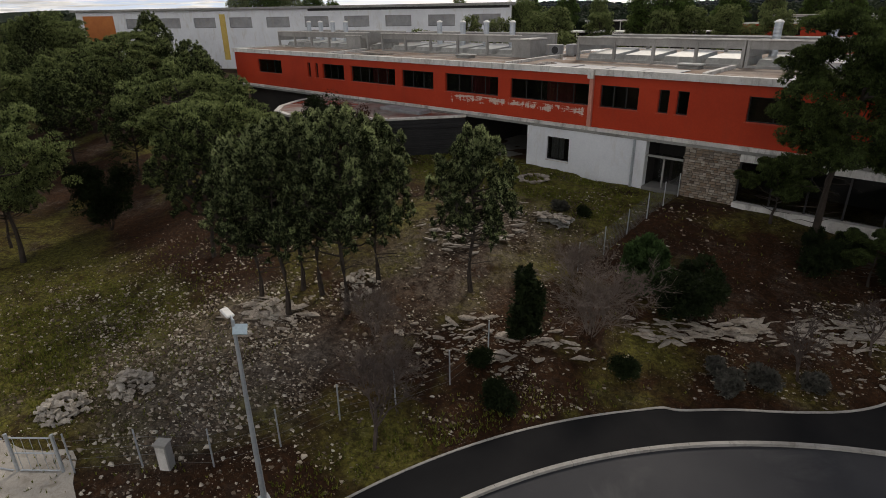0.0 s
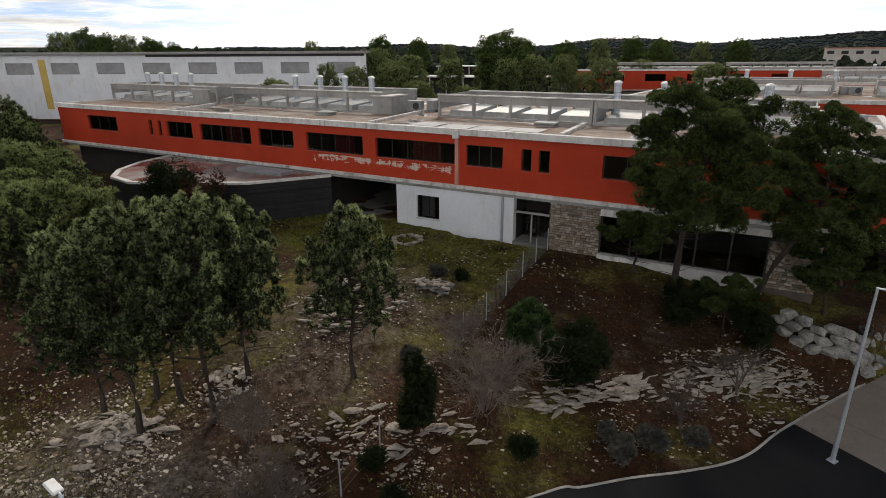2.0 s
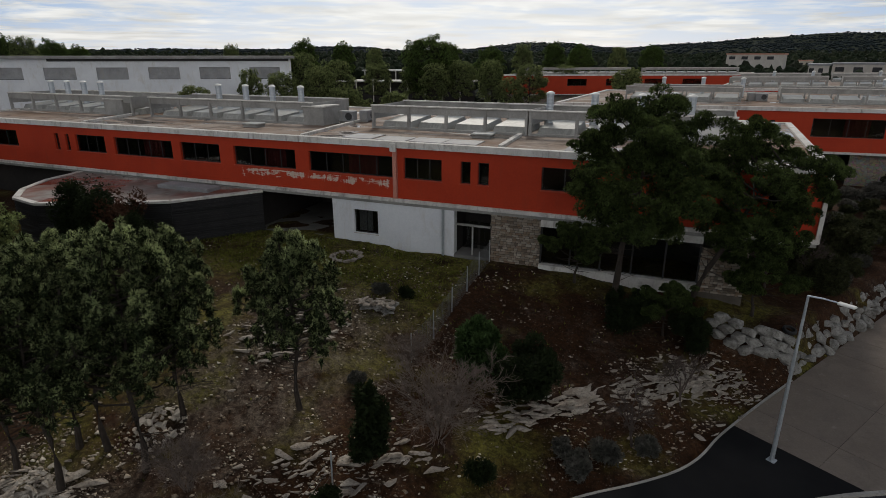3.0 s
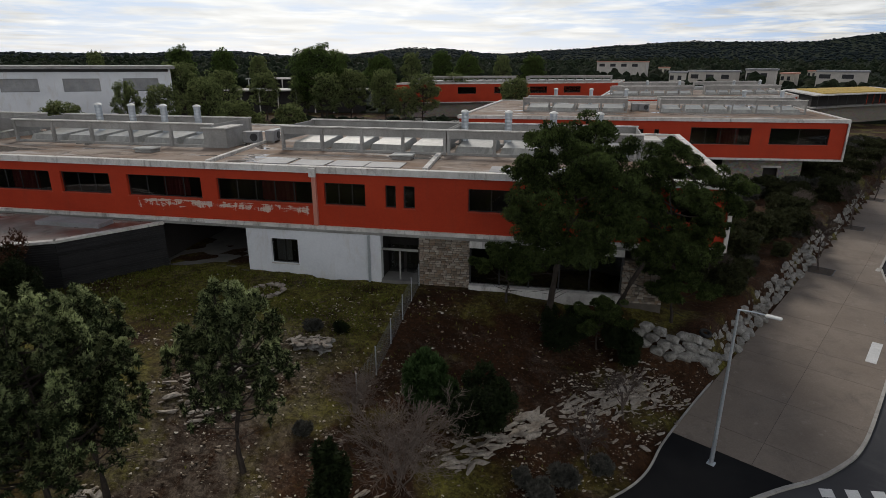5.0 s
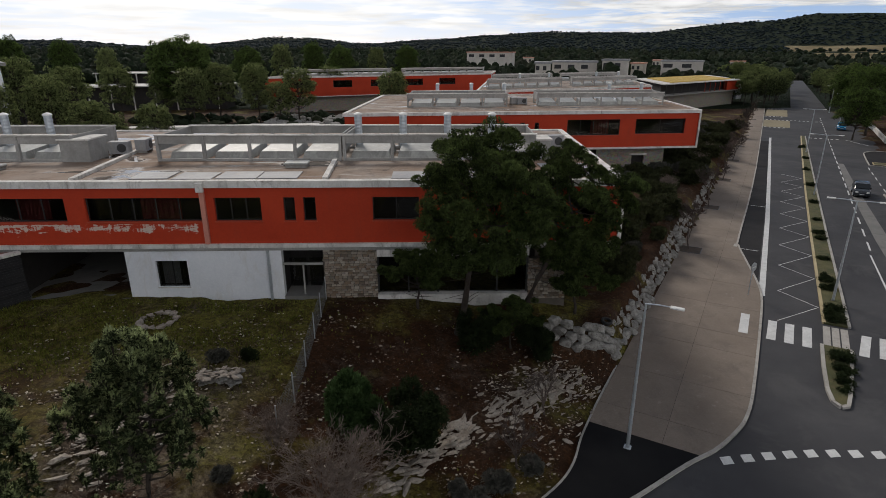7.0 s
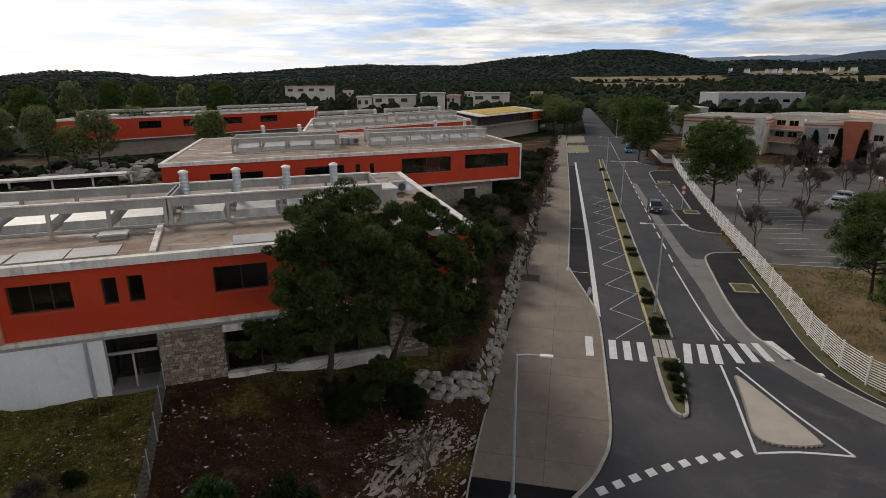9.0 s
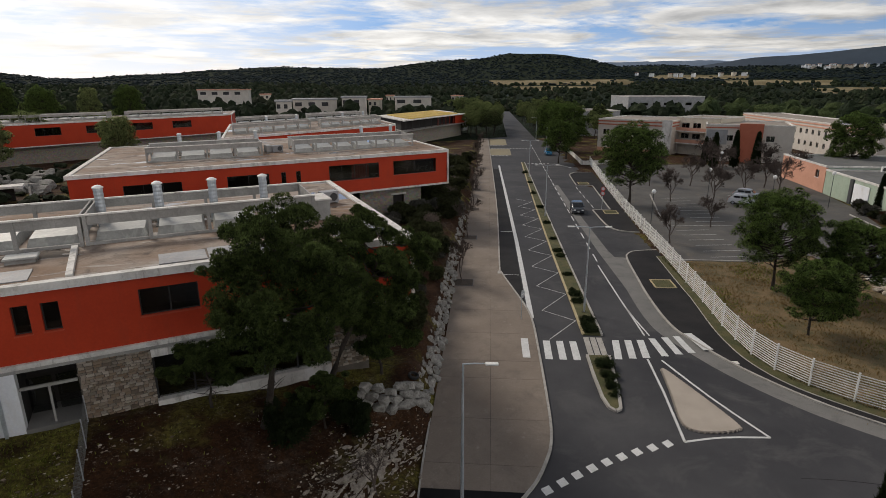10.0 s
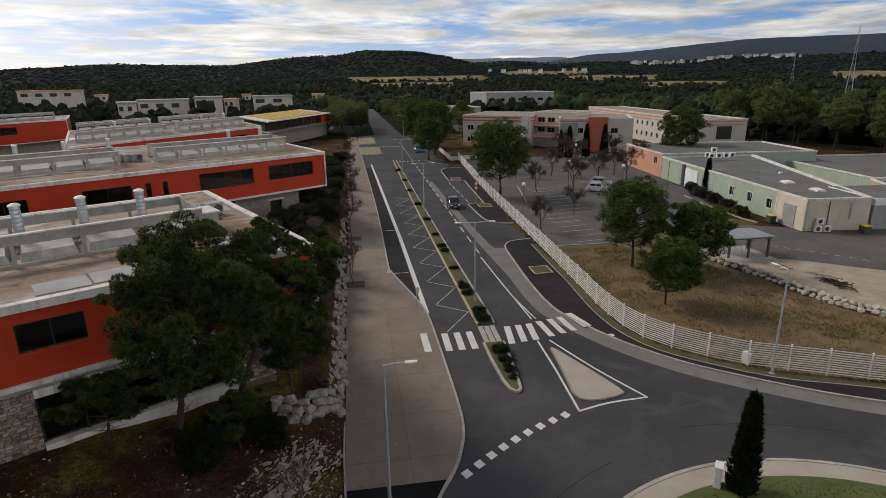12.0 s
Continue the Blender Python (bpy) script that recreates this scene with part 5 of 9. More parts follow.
# ---- long white building behind the trees ----
def white_block():
    m = frame_matrix((-76, 101), 28, -37)
    b = thing("white_building", (-76, 101, 3), "long white two-storey building with a dark roof line", "building")

    def put(name, mat, q, label="", parent=b):
        bm = bmesh.new()
        box(bm, *q)
        bm.transform(m)
        return part(name, bm, mat, parent, label)

    rows = [(-8 - i * 9.5, 12.0, -2.2 - i * 9.5, 14.2) for i in range(10)]
    bm = bmesh.new()
    pierced(bm, -108, 0, 0, 0.4, 3, 15.8, rows)
    bm.transform(m)
    part("front_wall", bm, M_WHITE, b)
    put("side_wall", M_WHITE, (-0.4, 0.4, 3, 0, 20, 15.8))
    put("rear_wall", M_DARK, (-108, 4, 3, -0.41, 4.3, 15.8))
    put("roof", M_CONC, (-109, -0.8, 15.82, 0.8, 21, 16.3), "grey flat roof")
    # dark strip on the wall top draws the shadow of the roof overhang
    put("roof_shadow_gap", M_FRAME, (-45, -0.06, 15.3, -0.4, -0.003, 15.78))
    for a, za, c, zb in rows:
        f = put("window", M_FRAME, (a, 0.2, za, c, 0.26, za + 0.08))
        bm = bmesh.new()
        box(bm, a, 0.22, za + 0.08, c, 0.25, zb)
        bm.transform(m)
        part("blind", bm, M_SHEET, f, "grey blind")
    for x, c in ((-66, M_YELLOW), (-97, M_ORANGE)):
        put("coloured_panel", c, (x - (9 if c is M_ORANGE else 1.5), -0.05, 5, x, -0.003, 14.9), "coloured facade panel")


M_ORANGE = surface("orange panel", (0.42, 0.13, 0.03), (0.5, 0.17, 0.04), 0.7, 6, 0.5, 0.1, 0.005)
white_block()


def pavilion(corner, deg, length, depth, zr, label):
    m = frame_matrix(corner, deg, -4)
    b = thing("pavilion", (*corner, 2), label, "building", "pavilions")

    def put(name, mat, q):
        bm = bmesh.new()
        box(bm, *q)
        bm.transform(m)
        return part(name, bm, mat, b)

    put("roof_slab", M_FASCIA, (-length, 0, zr - 0.35, 0, depth, zr))
    put("wall", M_DARK, (-length + 1.5, 2.5, 0, -1.5, depth - 1, zr - 0.36))
    for i in range(int(length / 6) + 1):
        put("post", M_FASCIA, (-length + 0.6 + i * 6, 0.5, 0, -length + 0.9 + i * 6, 0.8, zr - 0.36))


pavilion((-90, 112), -6, 30, 18, 8.3, "flat-roofed pavilion with a pale roof slab")
pavilion((-70, 190), 14, 46, 14, 8.0, "flat-roofed dark pavilion among the trees")
pavilion((-92, 208), 14, 26, 12, 11.0, "flat-roofed dark pavilion among the trees")
pavilion((-30, 120), 8, 36, 3, 4.2, "covered walkway with a thin pale roof")

# ---- street furniture ----
M_GLOBE = surface("opal globe", (0.75, 0.75, 0.74), (0.8, 0.8, 0.79), 0.3, 5, 1, 0.0, 0.001)
M_CHARCOAL = surface("charcoal metal", (0.045, 0.048, 0.052), (0.065, 0.068, 0.07), 0.5, 10, 1, 0.1, 0.003)


def fence_line():
    f = thing("fence", (*uv(0, 16), 0), "white steel fence of horizontal bars between posts", "fence")
    ctrl = smooth_line([uv(u, v) for u, v in ((-19.6, 33.5), (-18.4, 30.2), (-17.0, 27.5), (-15.4, 24.2), (-14.1, 21.6), (-11.7, 18.9), (-9.5, 17.15), (-6.9, 16.2), (-4.2, 15.95), (-1.0, 15.9), (2.4, 16.15), (9.1, 16.45), (18.1, 16.9), (29.9, 17.4), (46.2, 18.1), (66.2, 19.3), (101.5, 21.8))], 12)
    posts, acc, last = [ctrl[0]], 0.0, ctrl[0]
    for p in ctrl[1:]:
        acc += math.hypot(p[0] - last[0], p[1] - last[1])
        last = p
        if acc >= 2.45:
            posts.append(p)
            acc = 0.0
    bm = bmesh.new()
    box(bm, -0.05, -0.05, -0.1, 0.05, 0.05, 2.1, None, 0.008)
    box(bm, -0.06, -0.06, 2.1, 0.06, 0.06, 2.13)
    base = part("post", bm, M_FENCE, f)
    base.matrix_basis = pose(*posts[0], 0.05)
    base.matrix_parent_inverse = f.matrix_basis.inverted()
    bm = bmesh.new()
    box(bm, 0, -0.015, -0.03, 1, 0.015, 0.03)
    rail_mesh = bpy.data.meshes.new("rail")
    bm.to_mesh(rail_mesh)
    bm.free()
    rail_mesh.materials.append(M_FENCE)
    far = bmesh.new()
    for i, (a, b) in enumerate(zip(posts, posts[1:])):
        share("post", base.data, pose(*b, 0.05), f)
        d, ang = math.hypot(b[0] - a[0], b[1] - a[1]), math.degrees(math.atan2(b[1] - a[1], b[0] - a[0]))
        for k in range(11):
            m = pose(a[0], a[1], 0.28 + k * 0.175, 0, 0, ang) @ Matrix.Diagonal((d, 1, 1, 1))
            if i < 27:
                share("rail", rail_mesh, m, f)
            else:
                box(far, 0, -0.015, -0.03, 1, 0.015, 0.03, m)
    tagged(part("rail", far, M_FENCE, f), kind="stuff")


fence_line()




def street_lamp(at, height, arm_deg, arm=1.5, arms=1, lean=0.0):
    l = thing("street_lamp", (*at, 0.0), "tall galvanised street lamp with a thin arm", "street lamp", "street lamps", rz=arm_deg)
    m = l.matrix_basis

    def put(name, bm, mat, parent, label=""):
        bm.transform(m @ Matrix.Rotation(radians(lean), 4, "X"))
        return part(name, bm, mat, parent, label)

    bm = bmesh.new()
    tube(bm, [(0, 0, -0.1), (0, 0, height * 0.5), (0, 0, height)], [0.1, 0.075, 0.05], 10)
    put("pole", bm, M_STEEL, l)
    bm = bmesh.new()
    box(bm, -0.17, -0.17, 0.06, 0.17, 0.17, 0.13, None, 0.01)
    put("base_plate", bm, M_STEEL, l)
    for k in range(arms):
        s = -1 if k else 1
        bm = bmesh.new()
        tube(bm, [(0, 0, height - 0.02), (s * arm * 0.5, 0, height + 0.04), (s * arm, 0, height + 0.05)], [0.04, 0.035, 0.03], 8)
        put("arm", bm, M_STEEL, l)
        bm = bmesh.new()
        box(bm, min(s * arm, s * (arm + 0.6)), -0.12, height + 0.0, max(s * arm, s * (arm + 0.6)), 0.12, height + 0.09, None, 0.03)
        put("lamp_head", bm, M_FENCE, l, "flat pale lamp head")
    return l


RD = -31.2
street_lamp((1.2, 26.7), 7.75, RD, 1.0)
street_lamp(uv(1.6, 4.75), 8.0, RD, 1.3, 2)
street_lamp((29.4, 19.3), 7.9, RD + 95, 0.9)
street_lamp(uv(41, 4.9), 8.0, RD, 1.3, 2)
street_lamp(uv(80, 5.0), 8.0, RD, 1.3, 2)
street_lamp(uv(130, 13.5), 8.0, RD + 180, 1.3)
street_lamp(uv(170, 13.5), 8.0, RD + 180, 1.3)
kerb_lamp = street_lamp((-15.6, 6.95), 6.75, 172, 0.1)


def solar_panel():
    bm = bmesh.new()
    box(bm, -0.2, -0.16, -0.03, 0.2, 0.16, 0.03, pose(-15.45, 7.05, 6.45, 40, 10, 60), 0.008)
    p = tagged(part("lamp_panel", bm, surface("pale blue panel", (0.36, 0.46, 0.52), (0.46, 0.55, 0.6), 0.4, 8, 1, 0.05, 0.002), None), "pale blue lamp panel fixed to a pole", "lamp panel")


solar_panel()


def globe_lamp(x, y, h=4.6):
    l = thing("globe_lamp", (x, y, 0), "car park lamp with a white globe on a slim pole", "lamp post", "globe lamps")
    bm = bmesh.new()
    tube(bm, [(x, y, 0), (x, y, h)], [0.06, 0.045], 8)
    part("pole", bm, M_CHARCOAL, l)
    bm = bmesh.new()
    bmesh.ops.create_uvsphere(bm, u_segments=14, v_segments=9, radius=0.3, matrix=pose(x, y, h + 0.25))
    part("globe", bm, M_GLOBE, l, "white opal globe")


for x, y in ((49.9, 61.7), (73.7, 71.9), (76, 62), (97, 88), (88, 60)):
    globe_lamp(x, y, 5.6)


def round_sign(x, y, h, turn, face, label, second=False):
    s = thing("road_sign", (x, y, 0.1), label, "road sign", rz=turn)
    bm = bmesh.new()
    tube(bm, [(x, y, 0), (x, y, h)], [0.035, 0.035], 8)
    part("post", bm, M_STEEL, s)
    for k in range(2 if second else 1):
        bm = bmesh.new()
        bmesh.ops.create_cone(bm, cap_ends=True, segments=24, radius1=0.36, radius2=0.36, depth=0.04, matrix=pose(x, y, h - 0.35 - k * 0.75, 0, 0, turn) @ pose(0, -0.06, 0, 90, 0, 0))
        part("sign_disc", bm, face, s)
        bm = bmesh.new()
        box(bm, -0.24, -0.085, -0.05, 0.24, -0.081, 0.05, pose(x, y, h - 0.35 - k * 0.75, 0, 0, turn))
        part("sign_bar", bm, M_PAINT, s, "white bar")
        if second:
            bm = bmesh.new()
            bmesh.ops.create_cone(bm, cap_ends=True, segments=24, radius1=0.26, radius2=0.26, depth=0.01, matrix=pose(x, y, h - 0.35 - k * 0.75, 0, 0, turn) @ pose(0, -0.092, 0, 90, 0, 0))
            part("sign_field", bm, M_PAINT, s, "white field inside the red ring")


M_SIGNRED = surface("sign red", (0.5, 0.04, 0.03), (0.55, 0.05, 0.04), 0.4, 10, 1, 0.0, 0.001)
M_SIGNGREY = surface("sign back", (0.3, 0.31, 0.32), (0.38, 0.39, 0.4), 0.5, 10, 1, 0.0, 0.001)
round_sign(*uv(-0.4, -1.0), 2.8, RD + 62, M_SIGNGREY, "grey-backed round road sign on a steel post")
round_sign(54.7, 76.8, 3.8, RD - 10, M_SIGNRED, "two round red and white signs on one post", True)


def utility_box(x, y, w, d, h, turn, label, shell=None):
    c = thing("utility_cabinet", (x, y, 0.05), label, "cabinet", rz=turn)
    m = c.matrix_basis
    bm = bmesh.new()
    box(bm, -w / 2, -d / 2, -0.15, w / 2, d / 2, h, None, 0.02)
    bm.transform(m)
    part("body", bm, shell or M_FENCE, c)
    bm = bmesh.new()
    box(bm, -w / 2 + 0.05, -d / 2 - 0.015, 0.1, w / 2 - 0.05, -d / 2 - 0.003, h - 0.08)
    bm.transform(m)
    part("door", bm, M_WHITE if shell is None else M_FASCIA, c)
    bm = bmesh.new()
    box(bm, -w / 2 - 0.03, -d / 2 - 0.03, h, w / 2 + 0.03, d / 2 + 0.03, h + 0.04)
    bm.transform(m)
    part("lid", bm, shell or M_FENCE, c)


utility_box(29.6, 21.2, 0.55, 0.35, 0.85, 70, "white utility cabinet in front of the fence")
utility_box(14.7, 16.4, 0.6, 0.35, 1.3, 20, "white utility cabinet on the island beside a cypress")
utility_box(-19.3, 5.4, 0.42, 0.35, 1.15, 35, "pale weathered concrete meter post by the wire fence", M_CONC)


def manhole(u, v, w=0.35):
    x, y = uv(u, v)
    bm = bmesh.new()
    box(bm, -w, -w, 0.08, w, w, 0.115, pose(x, y, 0, 0, 0, RD))
    bm2 = tagged(part("manhole_cover", bm, M_FASCIA, None), "pale square cover set in the asphalt pavement", "manhole cover")


manhole(-7.5, 14.35, 0.22)


# ---- cars ----
def car(x, y, turn, paint, label, length=4.3, high=1.75):
    c = thing("car", (x, y, 0.02), label, "car", "cars", rz=turn)
    m = c.matrix_basis
    w = 0.9
    prof = [(-length / 2, 0.35), (-length / 2 + 0.02, 0.95), (-length / 2 + 0.18, 1.08), (-length / 2 + 0.75, high - 0.06), (-length / 2 + 1.2, high), (length * 0.05, high), (length * 0.16, high - 0.08), (length * 0.3, 1.1), (length / 2 - 0.15, 0.9), (length / 2, 0.65), (length / 2, 0.3)]
    bm = bmesh.new()
    rows = []
    for s in (-1, -0.86, 0.86, 1):
        rows.append([bm.verts.new((px, s * w * (0.84 if pz > 1.15 and abs(s) == 1 else 1.0), pz if abs(s) < 1 or pz < 1.1 else pz - 0.12)) for px, pz in prof])
    for r0, r1 in zip(rows, rows[1:]):
        for i in range(len(prof) - 1):
            bm.faces.new((r0[i], r0[i + 1], r1[i + 1], r1[i]))
        bm.faces.new((r0[-1], r0[0], r1[0], r1[-1]))
    bm.faces.new(rows[0][::-1])
    bm.faces.new(rows[-1])
    bmesh.ops.recalc_face_normals(bm, faces=bm.faces)
    bm.transform(m)
    part("body", bm, paint, c)
    for name, a, b, za, zb in (("windscreen", length * 0.17, length * 0.3, high - 0.12, 1.12), ("rear_window", -length / 2 + 0.72, -length / 2 + 0.24, high - 0.12, 1.12)):
        bm = bmesh.new()
        s = 0.06 if a > 0 else -0.06
        vs = [bm.verts.new(p) for p in ((a + s, -0.66, za + 0.02), (a + s, 0.66, za + 0.02), (b + s, 0.74, zb + 0.02), (b + s, -0.74, zb + 0.02), (a, -0.66, za - 0.02), (a, 0.66, za - 0.02), (b, 0.74, zb - 0.02), (b, -0.74, zb - 0.02))]
        for q in ((0, 1, 2, 3), (7, 6, 5, 4), (0, 4, 5, 1), (1, 5, 6, 2), (2, 6, 7, 3), (3, 7, 4, 0)):
            bm.faces.new([vs[i] for i in q])
        bm.transform(m)
        part(name, bm, M_CARGLASS, c)
    for s in (-1, 1):
        for a, b in ((-length / 2 + 0.85, -length * 0.07), (-length * 0.05, length * 0.17)):
            bm = bmesh.new()
            box(bm, a, s * 0.84 - 0.03, 1.12, b, s * 0.84 + 0.03, high - 0.22)
            bm.transform(m)
            part("side_window", bm, M_CARGLASS, c)
        for px in (-length * 0.31, length * 0.31):
            bm = bmesh.new()
            bmesh.ops.create_cone(bm, cap_ends=True, segments=18, radius1=0.33, radius2=0.33, depth=0.22, matrix=pose(px, s * 0.82, 0.33, 90, 0, 0))
            bm.transform(m)
            wh = part("wheel", bm, M_TYRE, c)
            bm = bmesh.new()
            bmesh.ops.create_cone(bm, cap_ends=True, segments=14, radius1=0.2, radius2=0.2, depth=0.02, matrix=pose(px, s * 0.945, 0.33, 90, 0, 0))
            bm.transform(m)
            part("rim", bm, M_STEEL, wh)
        bm = bmesh.new()
        box(bm, length / 2 - 0.06, s * 0.62 - 0.17, 0.66, length / 2 + 0.02, s * 0.62 + 0.17, 0.82, m, 0.0)
        part("headlight", bm, M_GLOBE, c)
        bm = bmesh.new()
        box(bm, -length / 2 - 0.02, s * 0.7 - 0.1, 0.75, -length / 2 + 0.06, s * 0.7 + 0.1, 1.0, m)
        part("tail_light", bm, M_SIGNRED, c)
        bm = bmesh.new()
        box(bm, length * 0.17, s * 0.98 - 0.08, 1.08, length * 0.21, s * 0.98 + 0.08, 1.22, m)
        part("wing_mirror", bm, paint, c)
    bm = bmesh.new()
    box(bm, length / 2 - 0.02, -0.26, 0.42, length / 2 + 0.015, 0.26, 0.53, m)
    part("number_plate", bm, M_PAINT, c, "blank pale plate")


def paint(name, c, rough=0.25):
    n = Nodes(name)
    n.bsdf.inputs["Coat Weight"].default_value = 0.5
    return n.done(n.mix(n.noise(2, 3), c, tuple(k * 0.85 for k in c)), rough, 0.1, 0.5)


M_CARGLASS = paint("car glass", (0.012, 0.014, 0.016), 0.05)
M_TYRE = surface("tyre rubber", (0.018, 0.018, 0.019), (0.028, 0.028, 0.028), 0.85, 14, 2, 0.2, 0.003)
car(*uv(44.5, 10.3), -90 - 31.2 - 1, paint("dark car paint", (0.02, 0.024, 0.03)), "dark grey car driving on the avenue")
car(*uv(123.0, 13.4), -90 - 31.2, paint("blue car paint", (0.03, 0.22, 0.42)), "bright blue car parked beside the avenue")
car(78.6, 68.8, -62, paint("white car paint", (0.7, 0.71, 0.72)), "white car parked in the car park")
car(84, 72, -62, paint("silver car paint", (0.45, 0.46, 0.47)), "silver car parked in the car park")

# ---- trees and shrubs ----
def tri_mesh(name, tris, material):
    """A mesh of loose triangles, tris as an array of n x 3 x 3."""
    tris = np.asarray(tris, dtype=np.float32)
    n = len(tris)
    me = bpy.data.meshes.new(name)
    me.vertices.add(n * 3)
    me.vertices.foreach_set("co", tris.reshape(-1))
    me.loops.add(n * 3)
    me.loops.foreach_set("vertex_index", np.arange(n * 3, dtype=np.int32))
    me.polygons.add(n)
    me.polygons.foreach_set("loop_start", np.arange(0, n * 3, 3, dtype=np.int32))
    me.polygons.foreach_set("loop_total", np.full(n, 3, dtype=np.int32))
    me.materials.append(material)
    me.update(calc_edges=True)
    return me


def unit(a):
    return a / np.maximum(np.linalg.norm(a, axis=-1, keepdims=True), 1e-6)


def blades(centres, normals, per, length, width, rng, spread=0.8, up=0.3):
    """Thin leaf blades sprouting from centres."""
    c = np.repeat(centres, per, axis=0)
    d = unit(np.repeat(normals, per, axis=0) + rng.normal(0, spread, c.shape) + np.array((0, 0, up)))
    l = length * rng.uniform(0.6, 1.3, (len(c), 1))
    s = unit(np.cross(d, rng.normal(0, 0.6, c.shape) + np.array((0, 0, 1.0)))) * width * rng.uniform(0.7, 1.3, (len(c), 1))
    return np.stack([c - s, c + s, c + d * l], axis=1)


def lobe_shell(c, r, n, rng, low=-0.35):
    """Points and normals on an uneven ellipsoid shell, mostly its upper part."""
    q = unit(rng.normal(0, 1, (n * 2, 3)))
    q = q[q[:, 2] > low][:n]
    k = rng.uniform(0.72, 1.08, (len(q), 1))
    return c + q * r * k, unit(q / r)


def foliage(name, dark, light, through=0.18):
    n = Nodes(name)
    col = n.mix(n.island(), dark, light)
    col = n.mix(n.ramp(n.noise(0.7, 3), (0.35, 0.0), (0.65, 0.5)), col, tuple(k * 1.35 for k in light))
    col = n.mix(n.ramp(n.noise(2.6, 3, 0.6), (0.42, 0.6), (0.56, 0.0)), col, tuple(k * 0.8 for k in dark))
    n.done(col, 0.8, 0, 0.08)
    t = n.tree.nodes.new("ShaderNodeBsdfTranslucent")
    n.put(t.inputs["Color"], col)
    mx = n.tree.nodes.new("ShaderNodeMixShader")
    mx.inputs[0].default_value = through
    out = n.tree.nodes["Material Output"]
    n.tree.links.new(n.bsdf.outputs[0], mx.inputs[1])
    n.tree.links.new(t.outputs[0], mx.inputs[2])
    n.tree.links.new(mx.outputs[0], out.inputs["Surface"])
    return n.mat


M_PINE = foliage("dark pine needles", (0.011, 0.018, 0.006), (0.12, 0.16, 0.048), 0.3)
M_YOUNG = foliage("grey-green pine needles", (0.066, 0.086, 0.036), (0.5, 0.56, 0.28), 0.52)
M_MID = foliage("green pine needles", (0.045, 0.062, 0.022), (0.33, 0.385, 0.155), 0.45)
M_STONE = foliage("stone pine needles", (0.026, 0.048, 0.012), (0.165, 0.235, 0.06), 0.32)
# darker needle copy with crown shade in its colour; median shrubs reuse it
M_INNER = foliage("shade-coloured inner needles", (0.012, 0.018, 0.008), (0.045, 0.06, 0.024), 0.2)
M_OAK = foliage("evergreen leaves", (0.008, 0.013, 0.005), (0.026, 0.036, 0.013), 0.12)
M_BUSH = foliage("bright broom", (0.022, 0.042, 0.012), (0.07, 0.115, 0.04), 0.3)
M_GARRIGUE = foliage("grey scrub", (0.05, 0.05, 0.042), (0.12, 0.115, 0.1), 0.2)
M_RUSSET = foliage("russet leaves", (0.045, 0.02, 0.012), (0.1, 0.05, 0.028), 0.2)
M_BARK = surface("pine bark", (0.024, 0.018, 0.014), (0.052, 0.04, 0.031), 0.9, 12, 2.5, 0.8, 0.03)
M_TWIG = surface("bare twigs", (0.11, 0.085, 0.07), (0.18, 0.142, 0.12), 0.9, 12, 2, 0.2, 0.01)
M_TWIGDARK = surface("dark twigs", (0.05, 0.036, 0.03), (0.09, 0.068, 0.058), 0.9, 12, 2, 0.2, 0.01)


